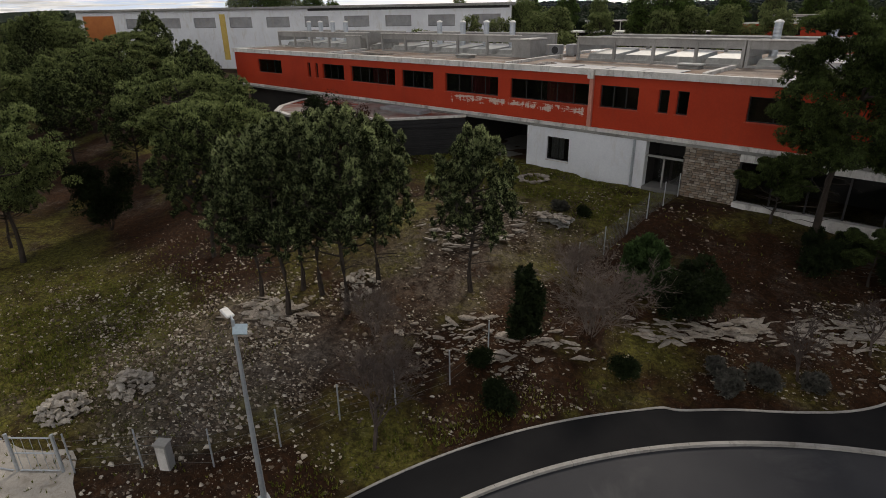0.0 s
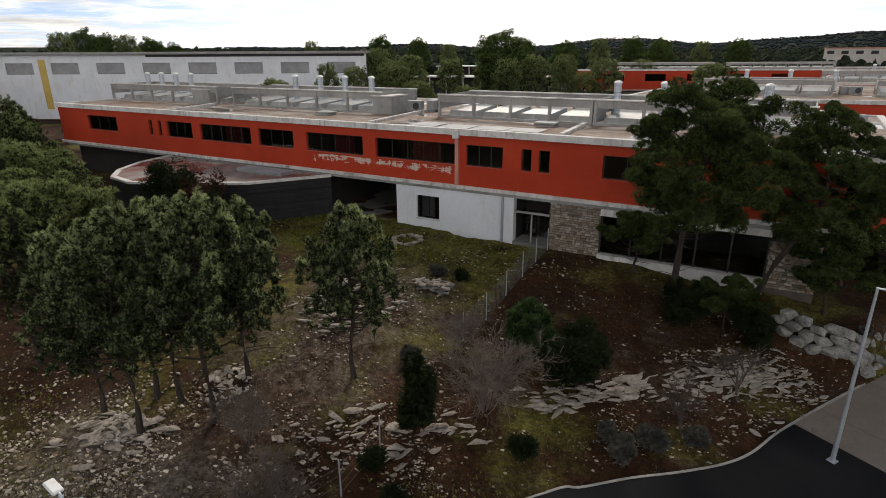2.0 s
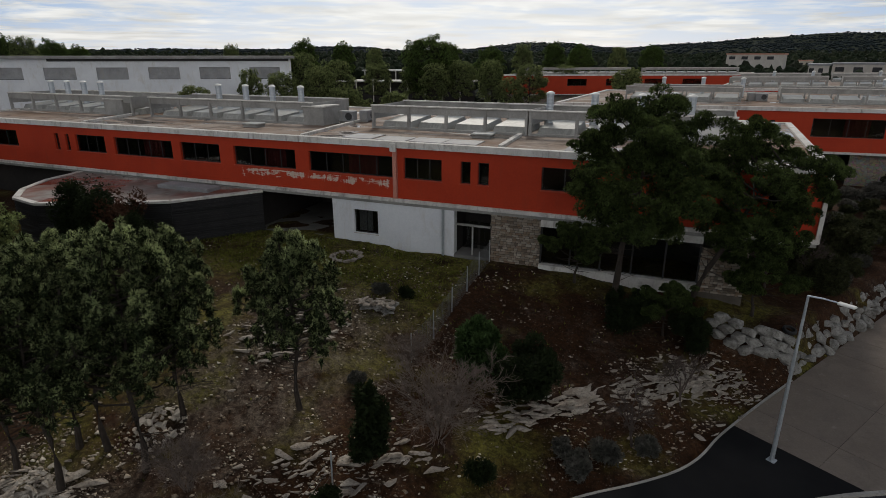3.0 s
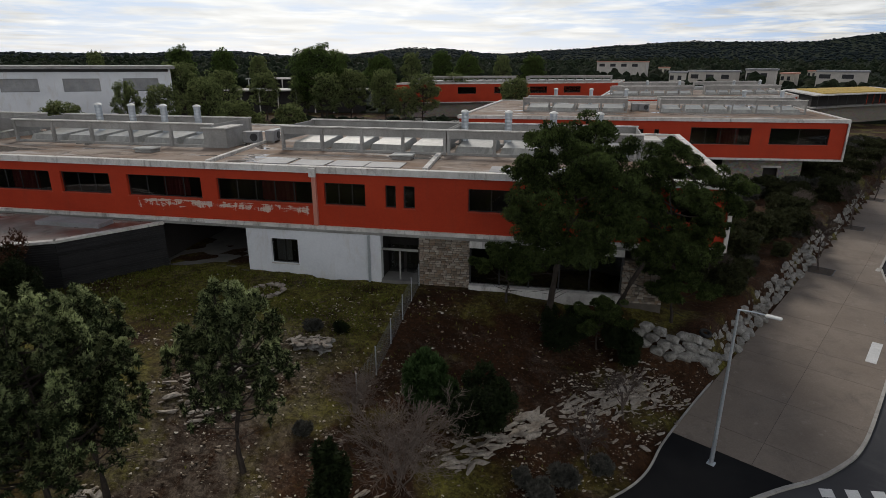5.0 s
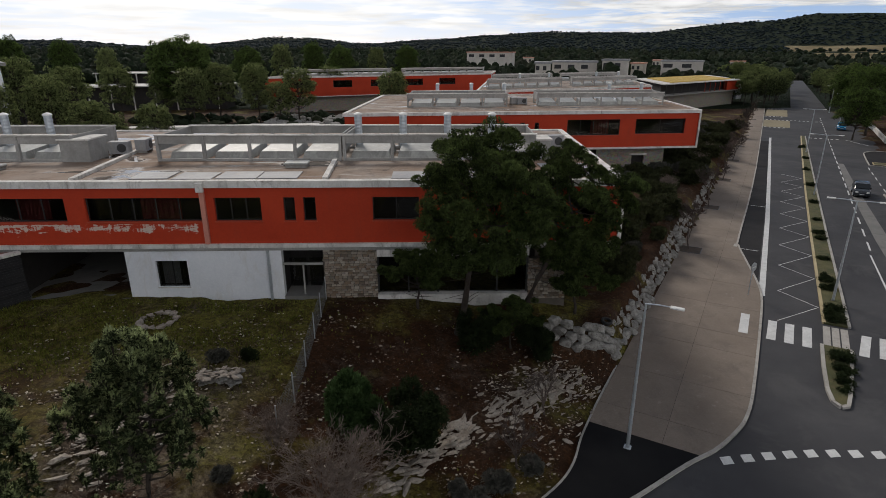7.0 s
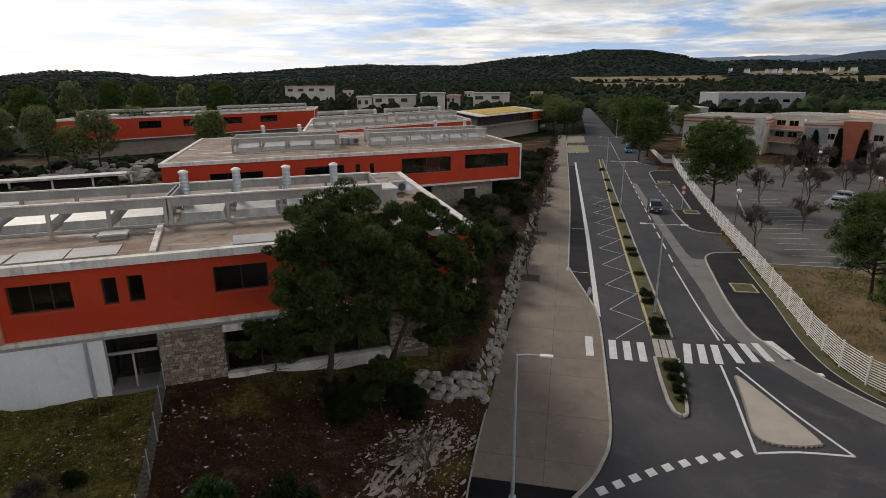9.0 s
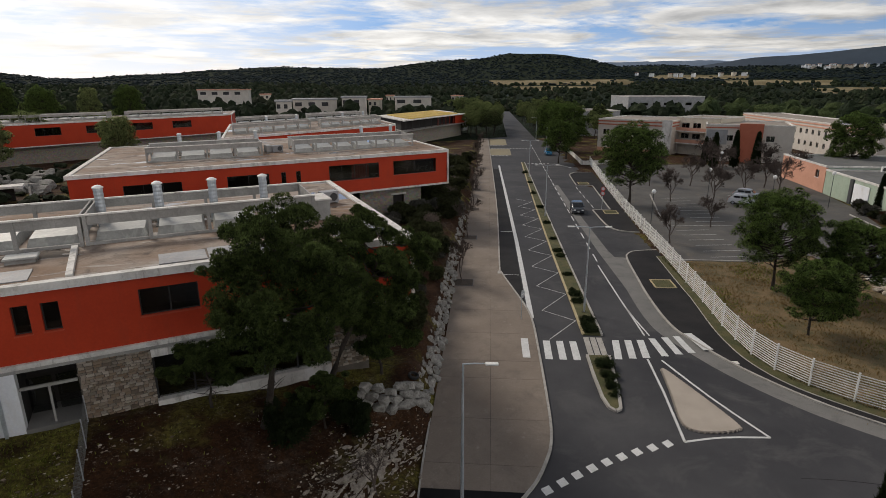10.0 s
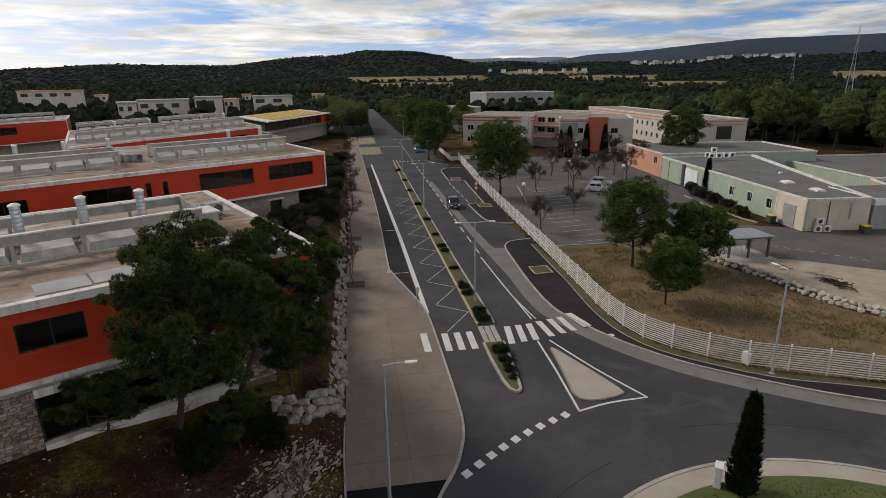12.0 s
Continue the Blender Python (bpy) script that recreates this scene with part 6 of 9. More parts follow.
def pine(label, h, w, style, seed, mat, dense=1.0, category="tree", group="pines", leaf=1.0, name="pine_tree"):
    """A pine at the origin: trunk, limbs and a crown of many needle tufts. Move it afterwards."""
    rng = np.random.default_rng(seed)
    t = thing(name, (0, 0, 0), label, category, group)
    lean = rng.uniform(-0.06, 0.06, 2) * h
    bm = bmesh.new()
    k = 7
    pts = [(lean[0] * (i / k) ** 1.5 + 0.08 * math.sin(i * 1.7 + seed), lean[1] * (i / k) ** 1.5 + 0.08 * math.cos(i * 1.3 + seed), h * 0.9 * i / k - 0.15 * (i == 0)) for i in range(k + 1)]
    r0 = (0.011 if style == "young" else 0.015) * h + 0.03
    tube(bm, pts, [r0 * (1.25 if i == 0 else 1 - 0.88 * i / k) for i in range(k + 1)], 8)

    def on_trunk(z):
        q = max(0.0, min(0.999, z / (h * 0.9))) * k
        i = int(q)
        a, b = pts[i], pts[i + 1]
        return np.array([a[j] + (b[j] - a[j]) * (q - i) for j in range(3)])

    if style == "young":
        z0, z1, lobes, lr = 0.46, 1.0, int(800 * dense), (0.15, 0.15, 0.3)
    elif style == "umbrella":
        z0, z1, lobes, lr = 0.36, 1.0, int(230 * dense), (0.52, 0.52, 0.4)
    else:
        z0, z1, lobes, lr = 0.5, 1.0, int(235 * dense), (0.42, 0.42, 0.27)
    tris, deep = [], []
    per = {"young": 14, "umbrella": 4, "old": 12}[style]
    for g in range(lobes // per):
        s = (g + rng.uniform(0, 1)) / (lobes // per)
        zr = z0 + (z1 - z0) * (s if style != "umbrella" else s ** 0.8)
        top = 1.0
        if style == "young":
            rad = w / 2 * (0.25 + 0.8 * math.sin(math.pi * min(1, (zr - z0) / (z1 - z0) * 0.72 + 0.26))) * 0.9
        elif style == "umbrella":
            rad = w / 2 * math.sqrt(max(0.02, 1 - ((zr - 0.66) / 0.36) ** 2)) * 0.98
        else:
            rad = w / 2 * (0.4 + 0.6 * math.sin(math.pi * min(1, (zr - z0) / (z1 - z0) * 0.8 + 0.12)))
        a = g * 2.4 + rng.uniform(-0.5, 0.5)
        q = rad * math.sqrt(rng.uniform({"young": 0.06, "umbrella": 0.4, "old": 0.25}[style], 0.86 if style == "umbrella" else 0.95))
        hub = on_trunk(h * zr * 0.85) * np.array((1, 1, 0)) + np.array((math.cos(a) * q, math.sin(a) * q, h * zr - lr[2] * 0.9))
        b = on_trunk(max(h * 0.22, hub[2] - q * rng.uniform(0.35, 0.75)))
        m = (b + hub) / 2 + np.array((0, 0, -0.12 * q))
        tube(bm, [tuple(b), tuple(m), tuple(hub)], [0.014 * q + 0.025, 0.01 * q + 0.016, 0.012], 5, False)
        spread = (w / 5.4) ** 0.6
        for k2 in range(per):
            off = rng.normal(0, 1, 3) * np.array((0.46, 0.46, 0.2) if style == "old" else (0.4, 0.4, 0.26)) * spread
            if style == "young":
                # side shoots fall away from the leader, so that each branch ends in a point
                lift_ = rng.uniform(-0.6, 0.7)
                reach = 0.5 * (0.95 - lift_) * rng.uniform(0.2, 1.0)
                turn_ = rng.uniform(0, math.tau)
                off = np.array((math.cos(turn_) * reach, math.sin(turn_) * reach, lift_)) * spread
            c = hub + off
            sc = rng.uniform(0.6, 1.15) * (0.5 + 0.55 * (zr - z0) / (z1 - z0) if style == "young" else 1.0)
            r = np.array(lr) * sc * spread
            p, nrm = lobe_shell(c, r, int({"young": 62, "umbrella": 210, "old": 260}[style] * leaf * sc), rng)
            tris.append(blades(p, nrm, 4, 0.088 / leaf ** 0.25, (0.0125 if style == "young" else 0.019) / leaf ** 0.6, rng, 0.75 if style == "young" else 0.8, {"young": 0.9, "umbrella": 0.4, "old": 0.8}[style]))
            # inner blades, coloured dark to stand for the shade within the crown
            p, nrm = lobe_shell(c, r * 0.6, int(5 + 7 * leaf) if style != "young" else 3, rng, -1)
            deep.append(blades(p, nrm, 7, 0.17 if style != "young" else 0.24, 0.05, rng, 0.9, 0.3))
            tube(bm, [tuple(hub), tuple(c)], [0.012, 0.006], 3, False)
    for i in range(14 if style != "umbrella" else 5):
        z = h * rng.uniform(0.16, 0.45)
        b = on_trunk(z)
        a, l = rng.uniform(0, math.tau), rng.uniform(0.5, 1.6)
        tube(bm, [tuple(b), (b[0] + math.cos(a) * l * 0.6, b[1] + math.sin(a) * l * 0.6, z + 0.05), (b[0] + math.cos(a) * l, b[1] + math.sin(a) * l, z + rng.uniform(-0.2, 0.25))], [0.025, 0.016, 0.006], 4, False)
    part("trunk", bm, M_BARK, t)
    crown = new("crown", tri_mesh("crown", np.concatenate(tris), mat))
    crown.parent = t
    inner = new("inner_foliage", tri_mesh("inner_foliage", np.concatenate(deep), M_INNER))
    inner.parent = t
    return t


def shrub(label, h, w, seed, mat, size=0.14, count=1500, name="shrub", group="shrubs", upright=0.3, lobes=9):
    rng = np.random.default_rng(seed)
    t = thing(name, (0, 0, 0), label, "shrub" if name == "shrub" else "tree", group)
    tris = []
    for i in range(lobes):
        a, q = rng.uniform(0, math.tau), w * 0.33 * math.sqrt(rng.uniform(0, 1))
        c = np.array((math.cos(a) * q, math.sin(a) * q, h * rng.uniform(0.3, 0.62)))
        r = np.array((w * 0.26, w * 0.26, h * 0.36)) * rng.uniform(0.6, 1.25) * min(1.0, 2.9 / math.sqrt(lobes))
        if lobes > 12:
            c[2] = h * rng.uniform(0.18, 0.8)
        p, nrm = lobe_shell(c, r, int(count / lobes), rng, -0.75)
        p[:, 2] = np.maximum(p[:, 2], 0.02)
        tris.append(blades(p, nrm, 3, size, size * 0.28, rng, 0.7, upright))
        p, nrm = lobe_shell(c, r * 0.65, 40, rng, -1)
        tris.append(blades(p, nrm, 3, size * 2, size * 0.8, rng, 0.9, 0.1))
    bm = bmesh.new()
    for i in range(7):
        a = i * 0.9
        tube(bm, [(0, 0, -0.1), (math.cos(a) * w * 0.12, math.sin(a) * w * 0.12, h * 0.3), (math.cos(a) * w * 0.26, math.sin(a) * w * 0.26, h * 0.6)], [0.03, 0.02, 0.008], 4, False)
    part("stem", bm, M_BARK, t)
    o = new("foliage", tri_mesh("foliage", np.concatenate(tris), mat))
    o.parent = t
    return t


def cypress(label, h, w, seed):
    rng = np.random.default_rng(seed)
    t = thing("cypress", (0, 0, 0), label, "tree", "cypresses")
    n = int(900 * h / 5)
    z = rng.uniform(0.03, 1, n) ** 0.85
    rad = w / 2 * np.sqrt(np.clip(1 - z, 0, 1)) * (0.55 + 0.6 * np.clip(z * 6, 0, 1) ** 0.5) * rng.uniform(0.75, 1.1, n)
    a = rng.uniform(0, math.tau, n)
    p = np.stack([np.cos(a) * rad, np.sin(a) * rad, z * h * 0.96], 1)
    nrm = np.stack([np.cos(a), np.sin(a), np.full(n, 1.6)], 1)
    tris = blades(p, unit(nrm), 5, 0.3, 0.035, rng, 0.35, 0.6)
    q = np.concatenate([tris, blades(p * np.array((0.5, 0.5, 1)), unit(nrm), 3, 0.4, 0.12, rng, 0.5, 0.5)])
    bm = bmesh.new()
    tube(bm, [(0, 0, -0.15), (0, 0, h * 0.5)], [0.1, 0.05], 7)
    part("trunk", bm, M_BARK, t)
    o = new("crown", tri_mesh("crown", q, M_OAK))
    o.parent = t
    return t


def bare(label, h, spread, seed, stems=1, levels=4, mat=None, name="bare_tree", group="bare trees", thick=0.05):
    """A leafless tree or bush of ever finer branches."""
    rnd = random.Random(seed)
    t = thing(name, (0, 0, 0), label, "tree" if name == "bare_tree" else "shrub", group)
    bm = bmesh.new()
    twigs = bmesh.new()

    def grow(p, d, l, r, lev):
        q = p + d * l * 0.5 + Vector((rnd.uniform(-1, 1), rnd.uniform(-1, 1), rnd.uniform(-0.3, 0.6))) * l * 0.08
        e = q + (d + Vector((0, 0, 0.15))).normalized() * l * 0.5
        tube(bm if lev > 1 else twigs, [p, q, e], [r, r * 0.8, r * 0.55], 5 if lev > 2 else 3, False)
        if lev == 0:
            return
        k = rnd.randint(3, 5)
        for i in range(k):
            f = rnd.uniform(0.35, 1.0)
            s = p + (e - p) * f
            a, tilt = rnd.uniform(0, math.tau), rnd.uniform(0.45, 0.95) * spread
            side = d.orthogonal().normalized()
            side.rotate(Matrix.Rotation(a, 3, d))
            grow(s, (d + side * tilt).normalized(), l * rnd.uniform(0.5, 0.72), max(0.0085, r * 0.5), lev - 1)

    for i in range(stems):
        a = rnd.uniform(0, math.tau)
        off = Vector((math.cos(a), math.sin(a), 0)) * (0.0 if stems == 1 else rnd.uniform(0.05, 0.5))
        d = (Vector((0, 0, 1)) + off * (1.1 if stems > 1 else 0) + Vector((rnd.uniform(-0.1, 0.1), rnd.uniform(-0.1, 0.1), 0))).normalized()
        grow(off * 0.4 + Vector((0, 0, -0.1)), d, h * rnd.uniform(0.4, 0.5), thick, levels)
    part("trunk", bm, mat or M_TWIGDARK, t)
    tagged(part("twig_mass", twigs, mat or M_TWIGDARK, t), kind="stuff")
    return t


def stand(t, x, y, turn=0.0, scale=1.0, sink=0.05):
    t.matrix_basis = pose(x, y, ground_z(x, y) - sink, 0, 0, turn) @ Matrix.Scale(scale, 4)
    return t


def again(t, x, y, turn=0.0, scale=1.0, sink=0.05):
    return copy_thing(t, pose(x, y, ground_z(x, y) - sink, 0, 0, turn) @ Matrix.Scale(scale / t.scale[0], 4))


def blocked(x, y):
    """Whether a building, the avenue or an open yard stands there."""
    u, v = to_uv(x, y)
    if -60 < u < 420 and -14 < v < 26:
        return True
    if -80 < x < 30 and 36 < y < 63 or (-24 < x < 36 and 74 < y < 118):
        return True
    if -12 < x < 66 and 110 < y < 186 and x > -12 + (y - 112) * 0.1:
        return True
    if -110 < x < 22 and 150 < y < 240 and abs(y - (208 + (x - 14) * 0.49) - 10) < 18:
        return True
    if 44 < x < 150 and 165 < y < 260 and v < 0:
        return True
    if u < 175 and 16 < v < 78 and -30 < u:
        return True
    if u < 230 and 20 < v < 120 and 60 < u:
        return True
    if 70 < x < 150 and 0 < y < 100:
        return True
    if -185 < x < -70 and abs(y - (101 + (x + 76) * 0.53) - 8) < 13:
        return True
    return False


LY = "young grey-green pine with a dark trunk on stony ground"
y1 = stand(pine(LY, 9.2, 5.2, "young", 11, M_YOUNG), -24.1, 13.55)
y2 = stand(pine(LY, 9.6, 5.6, "young", 12, M_YOUNG), -21.9, 15.4)
y3 = stand(pine(LY, 8.2, 4.6, "young", 13, M_YOUNG), -22.45, 17.9)
again(y3, -25.2, 15.2, 100, 1.05)
again(y1, -24.2, 15.6, 200, 0.95)
again(y2, -26.6, 13.6, 70, 0.85)
s1 = stand(pine("single young pine with a slim dark trunk", 7.9, 5.0, "young", 21, M_YOUNG, 0.85), -18.4, 20.6)
big = stand(pine("tall dark pine in front of the red block", 13.0, 6.2, "old", 31, M_PINE, 1.75), -6.6, 34.4)
big.matrix_basis = big.matrix_basis @ pose(0, 0, 0, 17, 4, 0)
sec = stand(pine("dark pine with a leaning trunk beside the boulder wall", 11.2, 5.9, "old", 33, M_PINE, 1.45), -2.5, 37.0)
sec.matrix_basis = sec.matrix_basis @ pose(0, 0, 0, 15, 19, 0)
low = stand(pine("low bushy pine against the stone wall", 3.8, 3.4, "old", 35, M_PINE, 0.6), -9.0, 36.6)
again(low, -3.6, 33.6, 60, 0.8)
again(low, 1.0, 37.2, 150, 1.1)

m1 = stand(pine("green pine in the wood", 8.5, 6.4, "young", 41, M_MID, 1.0, group="woodland pines", leaf=0.5), -33.5, 14.5)
m2 = stand(pine("round-headed green pine in the wood", 9.0, 7.5, "old", 42, M_MID, 1.05, group="woodland pines", leaf=0.4), -44.0, 6.8)
rw = random.Random(5)
spots = []
for i in range(900):
    x, y = rw.uniform(-110, -28), rw.uniform(-6, 37)
    if math.hypot(x + 5, y) < 33.5 or (x > -57 and y > 26.5) or (x > -34 and y < 13):
        continue
    if x > -74 and y > 35:
        continue
    if abs((y - 12) - (x + 45) * -0.22) < 3.2 and x > -66:
        continue
    if y < 9 and x > -42:
        continue
    if math.degrees(math.atan2(x + 3, y - 2)) > -63 and math.hypot(x + 3, y - 2) > 34:
        continue
    if all(math.hypot(x - a, y - b) > 4.6 for a, b in spots):
        spots.append((x, y))
for i, (x, y) in enumerate(spots[:56]):
    again((m1, m2, m1)[i % 3], x, y, rw.uniform(0, 360), rw.uniform(0.75, 1.1))

oak = stand(shrub("dark evergreen oak with russet patches beside the slatted wing", 5.9, 5.8, 51, M_OAK, 0.13, 7500, "oak_tree", "evergreen oaks", lobes=30), -39.6, 27.4)
again(oak, -45.5, 12.6, 80, 0.95)
again(oak, -36.0, 28.2, 150, 0.7)
rus = stand(shrub("russet-leaved shrub below the wing's roof", 5.0, 4.2, 52, M_RUSSET, 0.12, 4200, lobes=20), -37.4, 28.4)
bro = stand(shrub("bright green broom bush on the slope", 2.9, 3.0, 53, M_BUSH, 0.2, 5200, upright=1.1, lobes=22), -11.9, 26.6)
hol = stand(shrub("dark leafy bush on the slope", 3.2, 3.9, 54, M_OAK, 0.13, 6000, lobes=26), -9.2, 25.6)
cyp = stand(shrub("narrow dark juniper on the slope", 4.2, 1.7, 55, M_OAK, 0.15, 2600, upright=1.2, lobes=20), -14.2, 19.5)
again(hol, -5.6, 33.2, 45, 0.8)
again(hol, -2.2, 33.0, 200, 0.7)
rnds = stand(shrub("round dark green shrub above the kerb", 1.4, 1.5, 56, M_OAK, 0.1, 1300, lobes=7), -12.6, 15.5)
again(rnds, -14.6, 16.9, 90, 0.75)
again(rnds, -9.8, 20.6, 40, 0.85)
again(rnds, -17.6, 30.2, 10, 0.6)
gar = stand(shrub("low grey scrub on the bank", 0.9, 1.3, 57, M_GARRIGUE, 0.12, 900, lobes=7), -6.4, 22.9)
for x, y, s in ((-5.5, 24.0, 1.0), (-3.8, 25.0, 0.9), (-7.2, 23.6, 0.7), (-19.2, 29.9, 0.8), (-16.8, 23.0, 0.7)):
    again(gar, x, y, x * 50, s)
bb = stand(bare("leafless grey bush with a dense head of twigs", 4.6, 1.15, 61, 13, 4, M_TWIG, "bare_bush", "bare bushes", 0.035), -12.2, 21.8)
again(bb, -16.6, 13.0, 70, 0.7)
again(bb, -19.8, 15.4, 160, 0.6)
again(bb, -15.2, 25.0, 10, 0.55)
bt = stand(bare("small leafless tree with a dark trunk near the footpath", 5.2, 0.8, 62, 1, 5, M_TWIGDARK, thick=0.09), -14.6, 10.8)
again(bt, -4.4, 25.2, 120, 0.75)
again(bt, -2.5, 28.6, 20, 0.7)
again(bt, 2.2, 41.5, 20, 0.9)
again(bt, 4.6, 43.5, 200, 0.85)

st = stand(bare("leafless street tree in a square pit", 6.2, 0.6, 63, 1, 6, M_TWIGDARK, group="street trees", thick=0.07), *uv(8.9, -6.5))
for i in range(1, 8):
    again(st, *uv(8.9 + 18.2 * i, -6.6), i * 70, 1.0 + 0.1 * (i % 3))
for i in range(8):
    x, y = uv(8.9 + 18.2 * i, -6.5)
    p = thing("tree_pit", (x, y, 0.1), "square tree pit of dark soil with a steel edge", "tree pit", "tree pits", rz=RD)
    bm = bmesh.new()
    box(bm, -1.0, -0.95, 0.05, 1.0, 0.95, 0.115, pose(x, y, 0, 0, 0, RD))
    part("soil", bm, M_PIT, p)
    for q in ((-1.06, -1.0, 1.06, -0.95), (-1.06, 0.95, 1.06, 1.0), (-1.06, -0.95, -1.0, 0.95), (1.0, -0.95, 1.06, 0.95)):
        bm = bmesh.new()
        box(bm, q[0], q[1], 0.05, q[2], q[3], 0.125, pose(x, y, 0, 0, 0, RD))
        part("edge", bm, M_CHARCOAL, p)
cp = stand(bare("leafless rounded tree in the car park", 5.0, 0.8, 64, 1, 6, M_TWIGDARK, group="car park trees", thick=0.1), 48.2, 56.6)
for x, y, s in ((69.9, 76.2, 1.15), (74.7, 71.7, 1.35), (97, 77.6, 1.3), (82.3, 97.8, 1.2), (86.5, 74.6, 1.35), (90.6, 70.2, 1.4), (110.8, 80.5, 1.3), (60, 60, 0.9), (105, 96, 1.4), (92, 100, 1.3), (78.4, 89.4, 1.2), (118, 92, 1.4), (86, 86, 1.3), (112, 104, 1.5), (100, 90, 1.4)):
    again(cp, x, y, x * 31, s)
for x, y, sc in ((9.5, 52.5, 0.8), (13.2, 57.0, 0.9), (16.5, 63.5, 1.0), (20.5, 70.5, 1.0), (25.0, 77.0, 0.9), (6.4, 47.5, 0.7), (33, 90, 1.0), (38, 97, 1.1)):
    again(bb, x, y, x * 20, sc * 0.5)
bk = stand(shrub("grey-green shrub on the bank above the boulders", 1.5, 2.2, 58, foliage("bank shrub leaves", (0.014, 0.018, 0.008), (0.07, 0.075, 0.034), 0.2), 0.11, 2600, group="bank shrubs", lobes=16), 7.4, 46.0)
rb = random.Random(8)
for i in range(170):
    u, e = rb.uniform(-9, 100), rb.uniform(1.2, 9.5)
    x, y = uv(u, -7.35 - e)
    again(bk if i % 3 else gar, x, y, rb.uniform(0, 360), rb.uniform(0.6, 1.8) * (1 if i % 3 else 1.3))

mp = stand(pine("round-headed grey-green pine behind the school", 9.0, 6.0, "umbrella", 43, M_MID, 1.0, group="woodland pines", leaf=0.35), -60, 95)
for k, (b, d, hh, wd) in enumerate(((-28.9, 105, 7, 6.2), (-25.3, 105, 8.2, 5.6), (-12.4, 150, 13, 8), (-16, 150, 14, 6.8), (-14.1, 145, 10, 6), (-21.7, 150, 13, 6.8), (-19.4, 160, 14, 8), (-31, 130, 13.5, 7), (-32.3, 112, 12.5, 6.6), (-36, 108, 11.5, 5.4), (-39, 110, 12, 4.2), (-44, 92, 9.5, 5.6), (-34.3, 140, 15, 8), (-23.6, 170, 13, 8), (-27.3, 176, 13, 8), (-9.6, 190, 13, 9))):
    x, y = -7.8 + d * math.sin(radians(b)), 4.0 + d * math.cos(radians(b))
    t = again(mp, x, y, k * 77, 1.0)
    t.matrix_basis = t.matrix_basis @ Matrix.Diagonal((wd / 6.0, wd / 6.0, hh / 9.0, 1))
rq = random.Random(17)
for i in range(24):
    left = i % 2
    x, y = uv(rq.uniform(186, 420) if left else rq.uniform(158, 420), rq.uniform(-24, -2) if left else rq.uniform(17.5, 40))
    again((m2, m1)[i % 3 == 0], x, y, i * 50, rq.uniform(0.9, 1.5))
for i, (u, v) in enumerate(((179, -11), (181, -5), (184, -15), (188, -9), (190, -2), (196, -13), (198, -5), (206, -1.5), (208, -10), (218, -4), (224, -1), (232, -8), (163, 19), (172, 17), (182, 18), (192, 16.5), (203, 17.5), (214, 16), (226, 17), (240, 16), (252, 0), (262, 15), (276, 1), (290, 15))):
    again((m2, m1, mp)[i % 3], *uv(u, v), i * 57, 1.0 + 0.35 * ((i * 0.62) % 1))
LS = "round-crowned stone pine on dry grass"
sp = stand(pine(LS, 9.8, 7.4, "umbrella", 71, M_STONE, 1.35, group="stone pines"), 43.4, 39.4)
sp2 = stand(pine(LS, 6.2, 5.2, "umbrella", 72, M_STONE, 0.85, group="stone pines"), 35.9, 31.2)
again(sp2, 47.4, 34.0, 90, 1.2)
again(sp, 61.2, 77.4, 40, 1.36)
again(sp, 121.5, 75.6, 70, 1.38)
again(sp, 91.5, 132.5, 10, 1.5)
again(sp, 100.5, 150.5, 100, 1.5)
again(sp, 84.0, 126.0, 200, 1.1)
x, y = -7.2 + 165 * math.sin(radians(-22.3)), 3.4 + 165 * math.cos(radians(-22.3))
again(sp, x, y, 30, (20.8 - ground_z(x, y)) / 9.8)
for k, (b, e, wd) in enumerate(((-61.2, 1.3, 1.2), (-59.6, 1.5, 1.5), (-58.0, 1.2, 1.1), (-56.6, 1.15, 1.3), (-54.8, 0.9, 1.3), (-53.0, 0.5, 1.0), (-41.1, 0.7, 0.9), (-34.6, 1.1, 1.3), (-31.1, 0.9, 1.2), (-28.2, 0.4, 1.1), (-21.1, 0.8, 1.2), (-17.2, 0.45, 1.3), (-14.2, 0.75, 1.2), (-11.2, 0.85, 1.2), (-8.8, 0.6, 1.2), (-5.4, 0.5, 1.1), (-2.6, 0.55, 1.3))):
    d = 205 + 50 * ((k * 0.37) % 1)
    x, y = -5 + d * math.sin(radians(b)), 2.8 + d * math.cos(radians(b))
    t = again(sp if k % 3 else mp, x, y, k * 61, 1.0)
    hh = (17 + d * math.tan(radians(e)) - ground_z(x, y)) / (9.8 if k % 3 else 9.0)
    t.matrix_basis = t.matrix_basis @ Matrix.Diagonal((wd, wd, hh, 1))
ci = stand(cypress("slim dark cypress on the roundabout island", 6.0, 1.35, 81), 15.2, 15.4)
for x, y, s in ((111, 100.7, 1.45), (115.6, 98.6, 1.5), (117, 94, 1.5), (113, 105, 1.2), (90.1, 53.6, 1.1)):
    again(ci, x, y, x * 10, s)
med = stand(shrub("rounded evergreen shrub on the median", 1.1, 1.7, 82, M_INNER, 0.09, 1000, group="median shrubs", lobes=7), *uv(-8.6, 4.45))
